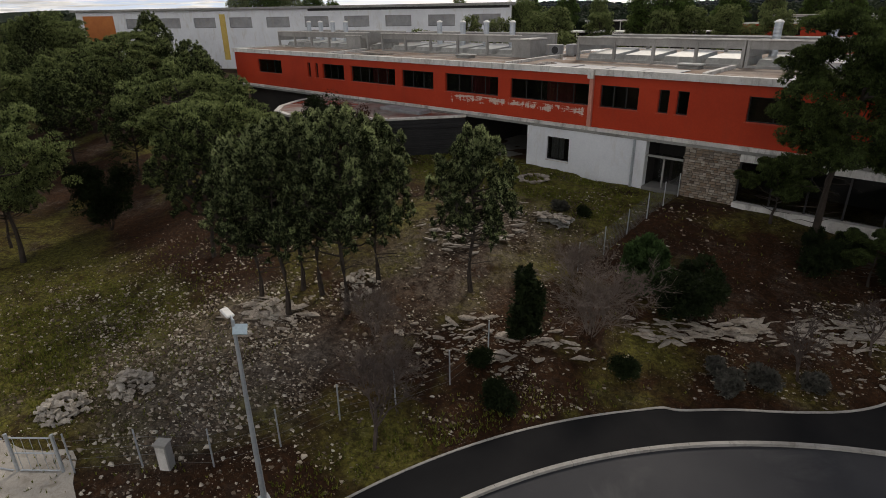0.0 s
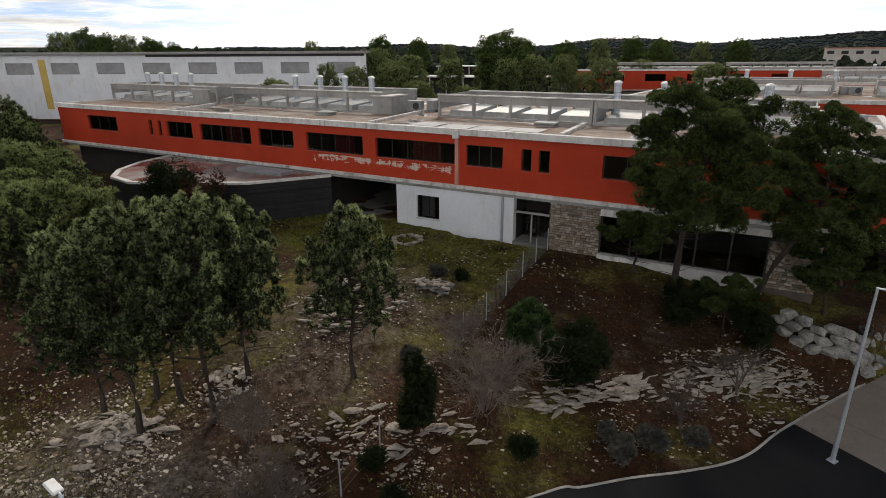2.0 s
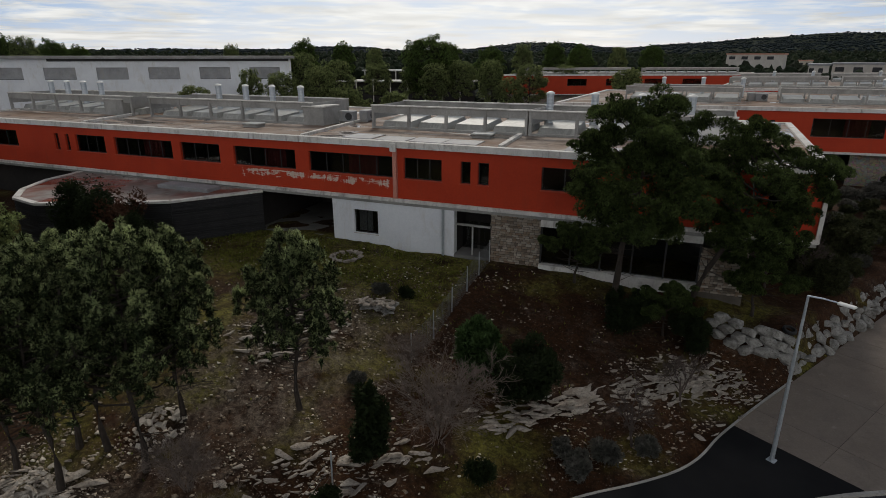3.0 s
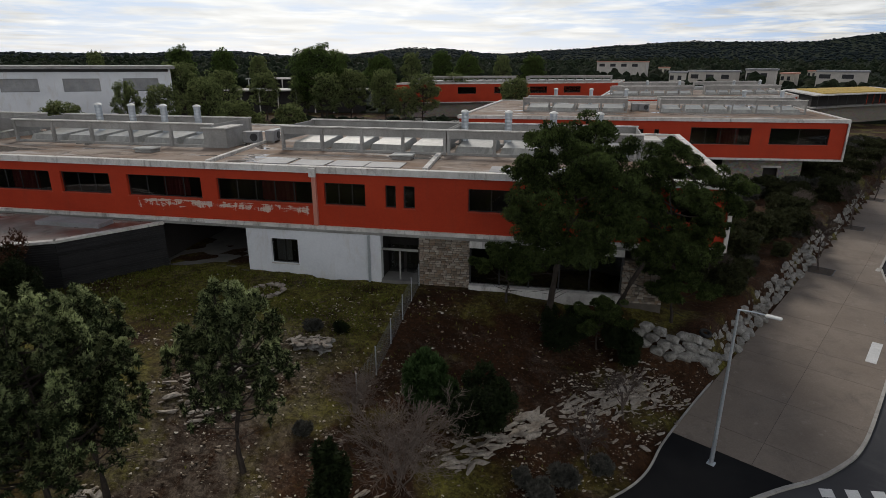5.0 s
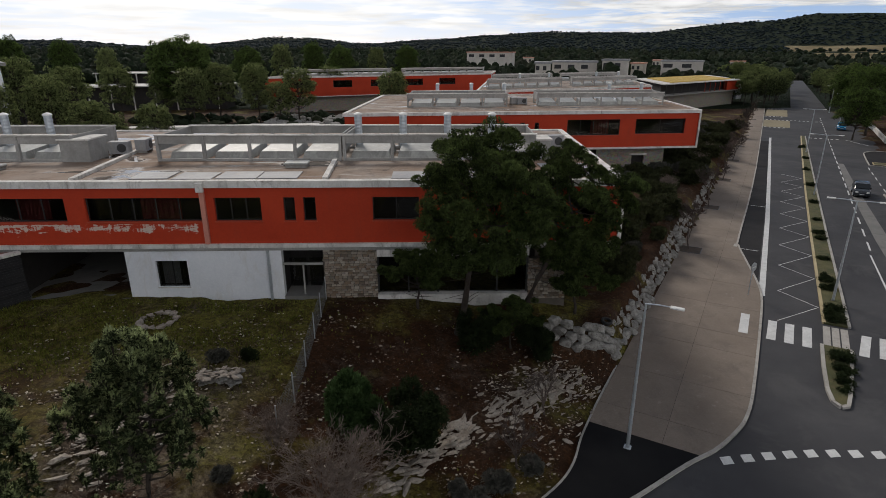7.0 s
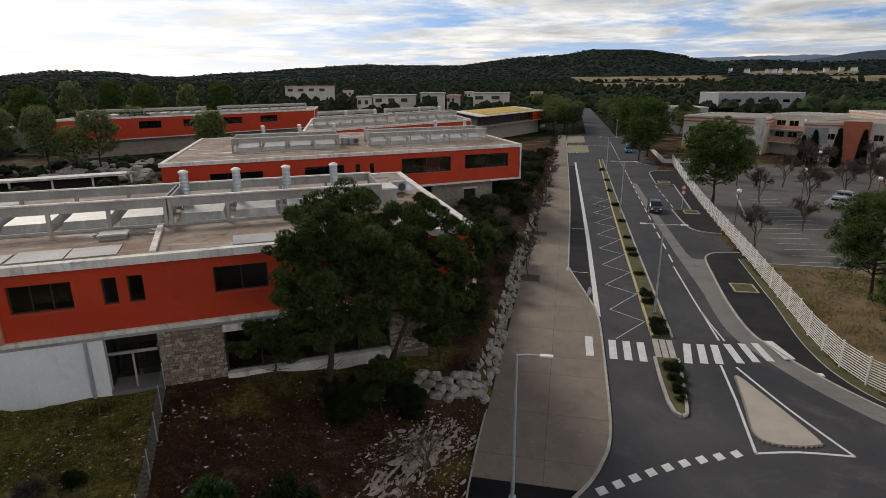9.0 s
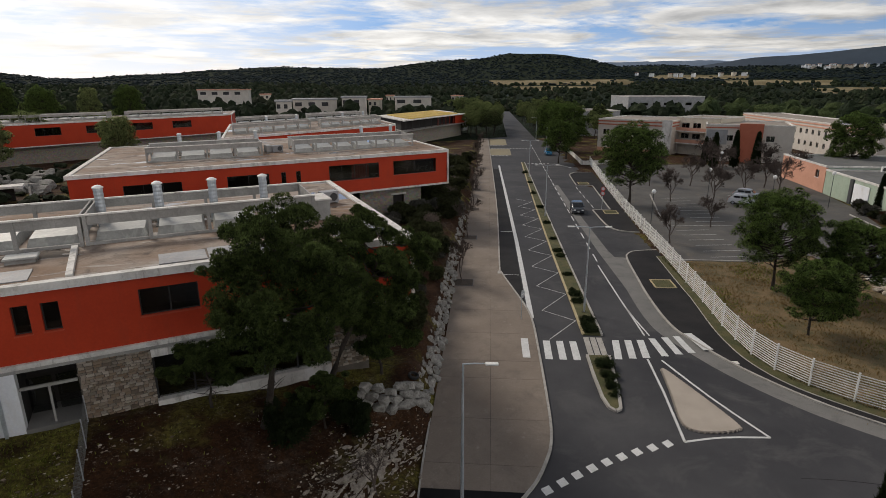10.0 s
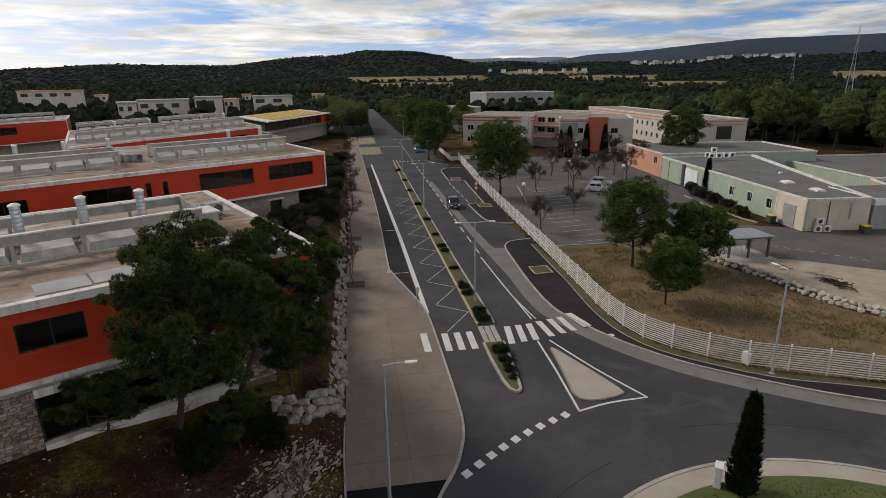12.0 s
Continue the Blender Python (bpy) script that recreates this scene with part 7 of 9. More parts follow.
for u, s in ((-10.2, 0.8), (-11.6, 0.75), (-12.8, 0.6), (-2.2, 1.0), (-0.4, 0.9), (4, 0.8), (6.2, 0.9), (12, 0.7), (19, 0.8), (21, 0.8), (27, 0.7), (36, 0.8), (47, 0.9), (60, 0.8), (72, 0.8), (86, 0.9)):
    again(med, *uv(u, 4.6), u * 40, s)


# woods that nobody could count
def crown_lump(rng, sub):
    """One knobbly lump of foliage about a unit across."""
    bm = bmesh.new()
    bmesh.ops.create_icosphere(bm, subdivisions=sub, radius=0.5)
    o = Vector(rng.uniform(-50, 50, 3))
    for v in bm.verts:
        d = v.co.normalized()
        v.co *= 1 + 0.5 * noise.noise(d * 1.5 + o) + 0.35 * noise.noise(d * 3.4 + o)
        if v.co.z < -0.2:
            v.co.z = -0.2 + (v.co.z + 0.2) * 0.4
    bm.verts.index_update()
    vs = np.array([v.co for v in bm.verts])
    fs = np.array([[v.index for v in f.verts] for f in bm.faces])
    bm.free()
    return vs, fs


def wood(name, label, places, mat, seed, lumps=4, sub=2, wide=0.8):
    """Crowns of one or more knobbly lumps."""
    rng = np.random.default_rng(seed)
    protos = []
    for k in range(6):
        vs, fs, off = [], [], 0
        for i in range(lumps):
            v, f = crown_lump(rng, sub)
            if lumps == 1:
                c, r = np.array((0, 0, 0.55)), np.array((0.95, 0.95, 0.95))
            else:
                a, q = i * 2.4 + rng.uniform(-0.5, 0.5), 0.3 * math.sqrt((i + 0.3) / lumps)
                c = np.array((math.cos(a) * q, math.sin(a) * q, 0.74 - 1.5 * q * rng.uniform(0.5, 1.3)))
                r = np.array((0.52, 0.52, 0.46)) * rng.uniform(0.75, 1.15)
            v = v * r + c
            vs.append(v)
            fs.append(f + off)
            off += len(v)
        protos.append((np.concatenate(vs), np.concatenate(fs)))
    verts, faces, off = [], [], 0
    for i, (x, y, z, h) in enumerate(places):
        v, f = protos[i % 6]
        a = rng.uniform(0, math.tau)
        turn = np.array(((math.cos(a), -math.sin(a), 0), (math.sin(a), math.cos(a), 0), (0, 0, 1)))
        size = np.array((h * wide, h * wide, h)) * rng.uniform(0.85, 1.25, 3)
        verts.append(v @ turn.T * size + np.array((x, y, z)))
        faces.append(f + off)
        off += len(v)
    me = bpy.data.meshes.new(name)
    me.from_pydata(np.concatenate(verts).tolist(), [], np.concatenate(faces).tolist())
    me.materials.append(mat)
    me.update()
    tagged(new(name, me), label, "trees", kind="stuff")


def wood_material(name, *shades):
    """Foliage that varies from crown to crown, with leafy grain."""
    n = Nodes(name)
    col = n.ramp(n.island(), *((i / (len(shades) - 1), c) for i, c in enumerate(shades)))
    g = n.noise(1.6, 6, 0.75)
    col = n.mix(0.75, col, n.ramp(g, (0.3, 0.12), (0.7, 0.85)), "OVERLAY")
    n.bump(g, 1.0, 0.5)
    return n.done(col, 0.9, 0, 0.05)


M_CANOPY = wood_material("far pine canopy", (0.013, 0.019, 0.011), (0.022, 0.031, 0.016), (0.017, 0.024, 0.014), (0.032, 0.041, 0.021), (0.024, 0.027, 0.017), (0.02, 0.03, 0.017))
# the slopes' blue cast is distance haze put into the base colour
M_HAZE_SLOPES = wood_material("haze-tinted slopes", (0.012, 0.019, 0.021), (0.016, 0.025, 0.027), (0.014, 0.021, 0.024), (0.019, 0.027, 0.027))
M_CANOPY_NEAR = wood_material("green pine canopy", (0.022, 0.034, 0.013), (0.042, 0.058, 0.022), (0.06, 0.078, 0.03), (0.03, 0.045, 0.02))


def plant(n, r0, r1, b0, b1, seed, gap, hmin, hmax, low=False):
    rnd = random.Random(seed)
    got, grid = [], {}
    for i in range(n * 8):
        b, r = radians(rnd.uniform(b0, b1)), math.sqrt(rnd.uniform(r0 * r0, r1 * r1))
        x, y = -8 + r * math.sin(b), 5 + r * math.cos(b)
        key = (int(x // gap), int(y // gap))
        if blocked(x, y) or key in grid:
            continue
        grid[key] = 1
        d = math.hypot(x - 10, y - 40)
        z = ground_z(x, y) if -158 < x < 176 and -98 < y < 178 else far_z(x, y, d, 0.0)
        bd, dd = math.degrees(math.atan2(x + 8, y - 5)), math.hypot(x + 8, y - 5)
        tall = rnd.uniform(hmin, hmax)
        if -64 < bd < -5 and dd < 230 and not low:
            if (bd < -30 and dd < 128) or (bd > -30 and dd < 228) or 17.4 - dd * (0.055 if dd < 110 else 0.026) - z < 3:
                continue
            tall = min(tall, 17.4 - dd * (0.055 if dd < 110 else 0.026) - z)
        if in_field(x, y, z) and rnd.random() < 0.985:
            continue
        got.append((x, y, z - 0.3, tall))
        if len(got) >= n:
            break
    return got


for k, (x, y, z, h) in enumerate(plant(84, 112, 250, -85, -2, 1, 6.0, 8, 13.5)):
    t = again((mp, m1, m2)[k % 3], x, y, k * 83, 1.0)
    w = 0.55 + 0.06 * h * (0.8 + 0.4 * ((k * 0.618) % 1))
    t.matrix_basis = t.matrix_basis @ Matrix.Diagonal((w, w, h / (9.0, 8.5, 9.0)[k % 3], 1))
for k, (x, y, z, h) in enumerate(plant(84, 128, 235, 52, 98, 4, 7.0, 13, 18)):
    t = again((m1, m2, mp)[k % 3], x, y, k * 83, 1.0)
    t.matrix_basis = t.matrix_basis @ Matrix.Diagonal((1.25, 1.25, h / (8.5, 9.0, 9.0)[k % 3], 1))
wood("woodland", "dense dark pine wood spreading to the hills", plant(2600, 205, 620, -85, 92, 2, 6.0, 9, 15.0), M_CANOPY, 2, 3, 2, 0.85)
wood("woodland", "far woods covering the plain and the foot of the hills", plant(6600, 580, 2100, -75, 90, 3, 9.5, 7, 14), M_CANOPY, 3, 1, 2, 0.95)
wood("woodland", "woods covering the slopes of the distant hills", plant(15000, 2000, 3600, -60, 92, 5, 12, 4, 9), M_HAZE_SLOPES, 5, 1, 1, 2.1)
wood("woodland", "dense green pine wood behind the sheds", plant(420, 215, 420, 50, 100, 14, 6.2, 9, 15), M_CANOPY_NEAR, 4, 8, 2, 0.85)
wood("undergrowth", "low dark scrub between the school blocks and the wood", plant(800, 84, 232, -62, -3, 9, 3.6, 0.9, 2.4, True), M_CANOPY, 9, 1, 2, 1.5)

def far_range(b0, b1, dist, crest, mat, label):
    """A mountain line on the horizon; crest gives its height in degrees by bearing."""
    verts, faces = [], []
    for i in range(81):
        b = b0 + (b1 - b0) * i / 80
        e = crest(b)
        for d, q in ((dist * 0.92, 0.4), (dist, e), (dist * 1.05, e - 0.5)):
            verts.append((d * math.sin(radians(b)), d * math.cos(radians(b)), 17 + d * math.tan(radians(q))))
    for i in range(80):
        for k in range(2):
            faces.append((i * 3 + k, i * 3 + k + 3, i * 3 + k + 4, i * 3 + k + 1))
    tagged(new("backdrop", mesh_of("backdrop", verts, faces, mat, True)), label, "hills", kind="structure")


def blue_crest(b):
    return 1.95 + 0.28 * noise.noise((b * 0.16, 3, 0)) + 0.22 * noise.noise((b * 0.45, 7, 0)) + 0.07 * noise.noise((b * 1.6, 1, 0))


def ridge_crest(b):
    return 1.5 + 0.68 * smooth(49, 55, b) + 0.9 * smooth(54, 69, b) - 1.2 * smooth(88, 115, b) + 0.05 * noise.noise((b * 0.5, 2, 0))


# both ranges carry the haze of distance in their blue base colour
far_range(36, 62, 4700, blue_crest, surface("haze-blue hills", (0.075, 0.11, 0.17), (0.11, 0.15, 0.21), 0.95, 0.02, 0.004, 0.1, 1.0), "low mountain range on the horizon, coloured haze blue")
far_range(49, 116, 4450, ridge_crest, surface("haze-blue ridge", (0.014, 0.027, 0.045), (0.023, 0.039, 0.06), 0.95, 0.02, 0.004, 0.1, 1.0), "long wooded ridge on the horizon, coloured haze blue")

# ---- rocks, stones and grass ----
def rock_material(name, a, b, c):
    n = Nodes(name)
    col = n.mix(n.ramp(n.noise(2.2, 6, 0.7), (0.35, 0.0), (0.65, 1.0)), a, b)
    col = n.mix(n.ramp(n.noise(7, 5, 0.7), (0.52, 0.0), (0.7, 0.8)), col, c)
    col = n.mix(0.45, col, n.ramp(n.noise(16, 5, 0.75), (0.25, 0.25), (0.75, 0.78)), "OVERLAY")
    n.bump(n.noise(9, 7, 0.7), 0.7, 0.04)
    return n.done(col, 0.92, 0, 0.2)


M_LIME = rock_material("pale limestone", (0.22, 0.185, 0.15), (0.42, 0.375, 0.32), (0.06, 0.045, 0.034))
M_BOULDER = rock_material("grey boulder", (0.14, 0.133, 0.12), (0.32, 0.31, 0.288), (0.06, 0.052, 0.04))


def pebbles_material():
    n = Nodes("loose stones")
    col = n.ramp(n.island(), (0.0, (0.07, 0.048, 0.032)), (0.4, (0.2, 0.155, 0.11)), (0.75, (0.4, 0.34, 0.265)), (1.0, (0.66, 0.6, 0.51)))
    return n.done(n.mix(0.3, col, n.ramp(n.noise(20, 4), (0.3, 0.3), (0.7, 0.7)), "OVERLAY"), 0.92, 0, 0.2)


M_LOOSE = pebbles_material()


def rock_mesh(seed, flat=1.0, sub=2, jag=0.45):
    """An angular stone: the hull of a few points, flattened; sub 2 gives a blunter one with more faces."""
    rnd = random.Random(seed * 31 + 7)
    bm = bmesh.new()
    for i in range(24 if sub == 2 else 9):
        p = Vector((rnd.gauss(0, 1), rnd.gauss(0, 1), rnd.gauss(0, 1))).normalized() * rnd.uniform(0.75, 1.0)
        bm.verts.new([max(-0.42, min(0.42, c * 0.56)) for c in p])
    hull = bmesh.ops.convex_hull(bm, input=bm.verts[:])
    bmesh.ops.delete(bm, geom=list({v for v in hull["geom_interior"] + hull["geom_unused"] if isinstance(v, bmesh.types.BMVert)}), context="VERTS")
    o = seed * 7.3
    for v in bm.verts:
        d = v.co.normalized()
        k = 1 + jag * noise.noise(d * 1.6 + Vector((o, o, o)))
        q = v.co * k
        v.co = Vector((q.x, q.y, q.z * flat))
    me = bpy.data.meshes.new("rock")
    bm.to_mesh(me)
    bm.free()
    return me


def with_mat(me, m):
    me.materials.append(m)
    return me


BOULDERS = [with_mat(rock_mesh(i + 1, 0.85), M_BOULDER) for i in range(7)]
SLABS = [with_mat(rock_mesh(i + 20, 0.42, 1 + i % 2, 0.55), M_LIME) for i in range(8)]
M_PALE = rock_material("pale field stone", (0.34, 0.3, 0.25), (0.52, 0.475, 0.41), (0.17, 0.14, 0.11))
LUMPS = [with_mat(rock_mesh(i + 40, 0.75, 1, 0.35), M_PALE) for i in range(6)]


RDEG = 90 - 31.2


def boulder_wall():
    w = thing("boulder_wall", (*uv(0, -7.9), 0.1), "retaining wall of stacked grey boulders along the pavement", "retaining wall")
    rnd = random.Random(3)
    bend = [(3.2, 35.0), (2.0, 34.5), (0.8, 34.4), (-0.6, 34.9), (-2.2, 35.5)]
    for row, (z, back) in enumerate(((0.32, 0.0), (0.88, 0.3), (1.42, 0.62))):
        u = -16.2 + row * 0.3
        while u < (44 if row < 2 else 18):
            s = rnd.uniform(0.8, 1.4) * (1 - 0.1 * row)
            x, y = uv(u + s * 0.45, -7.8 - back + rnd.uniform(-0.22, 0.2))
            share("boulder", rnd.choice(BOULDERS), pose(x, y, z + rnd.uniform(-0.1, 0.14), rnd.uniform(-25, 25), rnd.uniform(-25, 25), RDEG + rnd.choice((0, 180)) + rnd.uniform(-28, 28)) @ Matrix.Diagonal((s * 1.05, s * 0.85, rnd.uniform(0.55, 0.85), 1)), w)
            u += s * 0.85
        for i in range(8 - row):
            t = (i + 0.2 + 0.4 * row) / 8 * 4
            k = int(t)
            a, b = bend[k], bend[min(4, k + 1)]
            s = rnd.uniform(0.72, 0.98)
            x, y = a[0] + (b[0] - a[0]) * (t - k), a[1] + (b[1] - a[1]) * (t - k) + back * 0.75
            share("boulder", rnd.choice(BOULDERS), pose(x, y, max(0.1, ground_z(a[0] + (b[0] - a[0]) * (t - k), a[1] + (b[1] - a[1]) * (t - k) - 0.2)) + 0.25 + row * 0.5, rnd.uniform(-12, 12), rnd.uniform(-12, 12), -25 + rnd.uniform(-20, 20)) @ Matrix.Diagonal((s * 1.2, s, s * 0.85, 1)), w)


boulder_wall()


def along(line, t):
    k = min(len(line) - 2, int(t * (len(line) - 1)))
    f = t * (len(line) - 1) - k
    return line[k][0] + (line[k + 1][0] - line[k][0]) * f, line[k][1] + (line[k + 1][1] - line[k][1]) * f


def outcrop(label, line, n, wide, size, seed, tilt=14):
    o = thing("rock_outcrop", (*line[0], ground_z(*line[0])), label, "rock outcrop", "rock outcrops")
    rnd = random.Random(seed)
    for i in range(n):
        x, y = along(line, rnd.uniform(0, 1))
        x += rnd.gauss(0, wide)
        y += rnd.gauss(0, wide)
        s = (0.35 + 1.1 * rnd.random() ** 2.2) * size
        share("rock_slab", rnd.choice(SLABS), pose(x, y, ground_z(x, y) + rnd.uniform(-0.06, 0.16) * s + 0.05, rnd.uniform(-tilt, tilt), rnd.uniform(-tilt, tilt), 38 + rnd.gauss(0, 20)) @ Matrix.Diagonal((s * rnd.uniform(1.2, 2.3), s * rnd.uniform(0.45, 0.8), s * 0.9, 1)), o)


outcrop("ledge of pale layered limestone across the slope", [(-10.6, 23.6), (-8.2, 25.6), (-6.4, 26.9), (-4.6, 28.3), (-2.6, 29.9), (-0.6, 32.0)], 300, 0.4, 0.5, 1, 9)
outcrop("broken limestone slabs near the pavement", [(-5.2, 27.4), (-2.8, 29.4), (-1.0, 31.2), (0.6, 32.6)], 300, 1.15, 0.27, 2, 15)
outcrop("limestone ledge among the dry bushes", [(-17.4, 16.0), (-16.0, 17.6), (-14.4, 19.0), (-12.6, 20.8)], 110, 0.8, 0.45, 3, 20)
def stone_block():
    """A low oblong of dry-laid stones."""
    o = thing("stone_platform", (-18.6, 28.6, ground_z(-18.6, 28.6)), "low oblong platform of dry-laid stones on the lawn", "stone platform")
    rnd = random.Random(9)
    for k in range(3):
        for i in range(7):
            for j in range(3):
                m = pose(-18.6, 28.6, ground_z(-18.6, 28.6) + 0.04 + k * 0.16, 0, 0, 4) @ pose(-0.85 + i * 0.29 + rnd.uniform(-0.12, 0.12), -0.35 + j * 0.34 + rnd.uniform(-0.1, 0.1), rnd.uniform(-0.06, 0.04), rnd.uniform(-18, 18), rnd.uniform(-18, 18), rnd.uniform(-60, 60))
                k2 = rnd.uniform(0.75, 1.4)
                share("stone", rnd.choice(SLABS if k == 2 else BOULDERS), m @ Matrix.Diagonal((0.42 * k2, 0.36 * k2, 0.4 if k == 2 else 0.2, 1)), o)


stone_block()
outcrop("pale bedrock showing on the slope", [(-21.6, 23.2), (-21.0, 25.4), (-21.8, 27.6)], 110, 1.2, 0.5, 5, 12)
outcrop("limestone rubble below the young pines", [(-26.4, 12.6), (-24.8, 13.2), (-23.8, 14.0)], 80, 0.6, 0.5, 6)


def rock_pile(x, y, r, h, n, seed, label):
    p = thing("rock_pile", (x, y, ground_z(x, y)), label, "rock pile", "rock piles")
    rnd = random.Random(seed)
    for i in range(n):
        a, q = rnd.uniform(0, math.tau), math.sqrt(rnd.uniform(0, 1))
        px, py = x + math.cos(a) * q * r, y + math.sin(a) * q * r
        s = rnd.uniform(0.16, 0.42)
        share("rock", rnd.choice(LUMPS), pose(px, py, ground_z(px, py) + rnd.uniform(0.1, 1.0) * h * (1 - q * q * 0.9), rnd.uniform(-40, 40), rnd.uniform(-40, 40), rnd.uniform(0, 360)) @ Matrix.Diagonal((s * 1.3, s, s * 0.9, 1)), p)


rock_pile(-24.9, 6.3, 0.85, 0.95, 120, 1, "heap of pale field stones on the clearing")
rock_pile(-25.4, 3.9, 0.95, 0.75, 110, 2, "heap of pale field stones on the clearing")
rock_pile(-22.9, 17.2, 1.1, 0.7, 70, 3, "low dry-stone heap under the pines")
rock_pile(-25.2, 13.4, 0.9, 0.6, 60, 4, "low heap of stones under the pines")


def rubble_bank():
    b = thing("rubble_bank", (-38, 140, ground_z(-38, 140)), "bank of big pale rocks behind the school blocks", "rock bank")
    rnd = random.Random(44)
    for i in range(70):
        x, y = -46 + 18 * rnd.random(), 124 + 34 * rnd.random()
        s = rnd.uniform(1.4, 3.6)
        share("rock", rnd.choice(BOULDERS), pose(x, y, ground_z(x, y) + s * 0.2, rnd.uniform(-20, 20), rnd.uniform(-20, 20), rnd.uniform(0, 360)) @ Matrix.Diagonal((s * 1.3, s, s * 0.8, 1)), b)


rubble_bank()


def stone_ring():
    x, y = -24.0, 34.2
    r = thing("stone_ring", (x, y, ground_z(x, y)), "ring of pale stones round a planting hole on the lawn", "stone ring")
    for i in range(13):
        a = i / 13 * math.tau
        px, py = x + math.cos(a) * 0.95, y + math.sin(a) * 0.95
        share("stone", SLABS[i % 8], pose(px, py, ground_z(px, py) + 0.12, random.uniform(-6, 6), random.uniform(-6, 6), math.degrees(a) + 90) @ Matrix.Diagonal((0.62, 0.5, 0.75, 1)), r)


stone_ring()


def tyre(x, y, z, tilt):
    bm = bmesh.new()
    k = 22
    for i in range(k):
        a0, a1 = i / k * math.tau, (i + 1) / k * math.tau
        sec = [(0.24, -0.1), (0.32, -0.11), (0.36, -0.06), (0.36, 0.06), (0.32, 0.11), (0.24, 0.1)]
        r0 = [bm.verts.new((math.cos(a0) * r, math.sin(a0) * r, h)) for r, h in sec]
        r1 = [bm.verts.new((math.cos(a1) * r, math.sin(a1) * r, h)) for r, h in sec]
        for j in range(6):
            bm.faces.new((r0[j], r0[(j + 1) % 6], r1[(j + 1) % 6], r1[j]))
    bmesh.ops.remove_doubles(bm, verts=bm.verts, dist=0.001)
    bm.transform(pose(x, y, z, tilt, 10, 0))
    tagged(part("tyre", bm, M_TYRE, None), "old tyre lying on the boulders", "tyre")


tyre(2.9, 36.3, ground_z(2.9, 36.3) + 0.12, 12)


def scatter_stones(name, label, n, seed, area, smin, smax, power=5):
    """Loose stones too many to count, thickest where area() is large."""
    rng = np.random.default_rng(seed)
    base = []
    for k in range(6):
        me = rock_mesh(60 + k, 0.5, 1, 0.8)
        me.calc_loop_triangles()
        co = np.array([v.co for v in me.vertices])
        base.append(co[np.array([t.vertices for t in me.loop_triangles])])
        bpy.data.meshes.remove(me)
    pool = []
    while len(pool) < n:
        x, y = rng.uniform(-42, 3), rng.uniform(1, 37)
        if rng.uniform() < area(x, y):
            pool.append((x, y))
    verts, faces, off = [], [], 0
    for i, (x, y) in enumerate(pool):
        s = smin + (smax - smin) * rng.uniform() ** power
        a = rng.uniform(0, math.tau)
        c, q = math.cos(a), math.sin(a)
        b = base[i % 6]
        p = np.stack([(b[..., 0] * c - b[..., 1] * q) * s * 1.25 + x, (b[..., 0] * q + b[..., 1] * c) * s * 0.9 + y, b[..., 2] * s + ground_z(x, y) + s * 0.1], -1)
        verts.append(p)
    tris = np.concatenate(verts)
    # weld each stone's corners so that it counts as one island
    me = tri_mesh(name, tris, M_LOOSE)
    bm = bmesh.new()
    bm.from_mesh(me)
    bmesh.ops.remove_doubles(bm, verts=bm.verts, dist=0.0006)
    bm.to_mesh(me)
    bm.free()
    tagged(new(name, me), label, "stones", kind="stuff")


def stony(x, y):
    d = math.hypot(x - RC[0], y - RC[1]) - R_GRASS
    u, v = to_uv(x, y)
    if d < 0.4 or (-7.35 - v < 0.4 and u > -27):
        return 0.0
    k = 0.12
    k += 0.9 * math.exp(-((x + 23.6) ** 2 + (y - 10) ** 2) / 26)
    k += 0.35 * math.exp(-((x + 31) ** 2 + (y - 11) ** 2) / 60)
    k += 0.7 * math.exp(-((x + 23) ** 2 + (y - 12) ** 2) / 18)
    k += 0.55 * math.exp(-((x + 21) ** 2 + (y - 25) ** 2) / 24)
    k += 0.8 * math.exp(-((x + 1.5) ** 2 + (y - 29.5) ** 2) / 10)
    k += 0.5 * math.exp(-((x + 15) ** 2 + (y - 18) ** 2) / 12)
    k += 0.3 * math.exp(-((x + 7) ** 2 + (y - 25) ** 2) / 12)
    k *= 0.15 + 1.6 * max(0.0, noise.noise((x * 0.5, y * 0.5, 9)) + 0.2)
    k += 0.16 * math.exp(-((x + 20) ** 2 + (y - 31.5) ** 2) / 40)
    if y > 35:
        k *= 0.4
    return k


scatter_stones("loose_stones", "loose pale limestone strewn over the ground", 40000, 1, stony, 0.028, 0.22)


def rubbly(x, y):
    """Where coarse rubble lies on the clearing."""
    k = 0.9 * math.exp(-((x + 23.4) ** 2 / 14 + (y - 10.2) ** 2 / 22)) + 0.35 * math.exp(-((x + 27.5) ** 2 + (y - 10.5) ** 2) / 14)
    k += 0.5 * math.exp(-((x + 30) ** 2 / 30 + (y - 8) ** 2 / 8)) + 0.4 * math.exp(-((x + 15.6) ** 2 + (y - 18.4) ** 2) / 5)
    return k * max(0.05, noise.noise((x * 0.8, y * 0.8, 2)) + 0.35)


scatter_stones("coarse_rubble", "coarse limestone rubble lying thick on the clearing", 5600, 2, rubbly, 0.05, 0.3, 3.4)


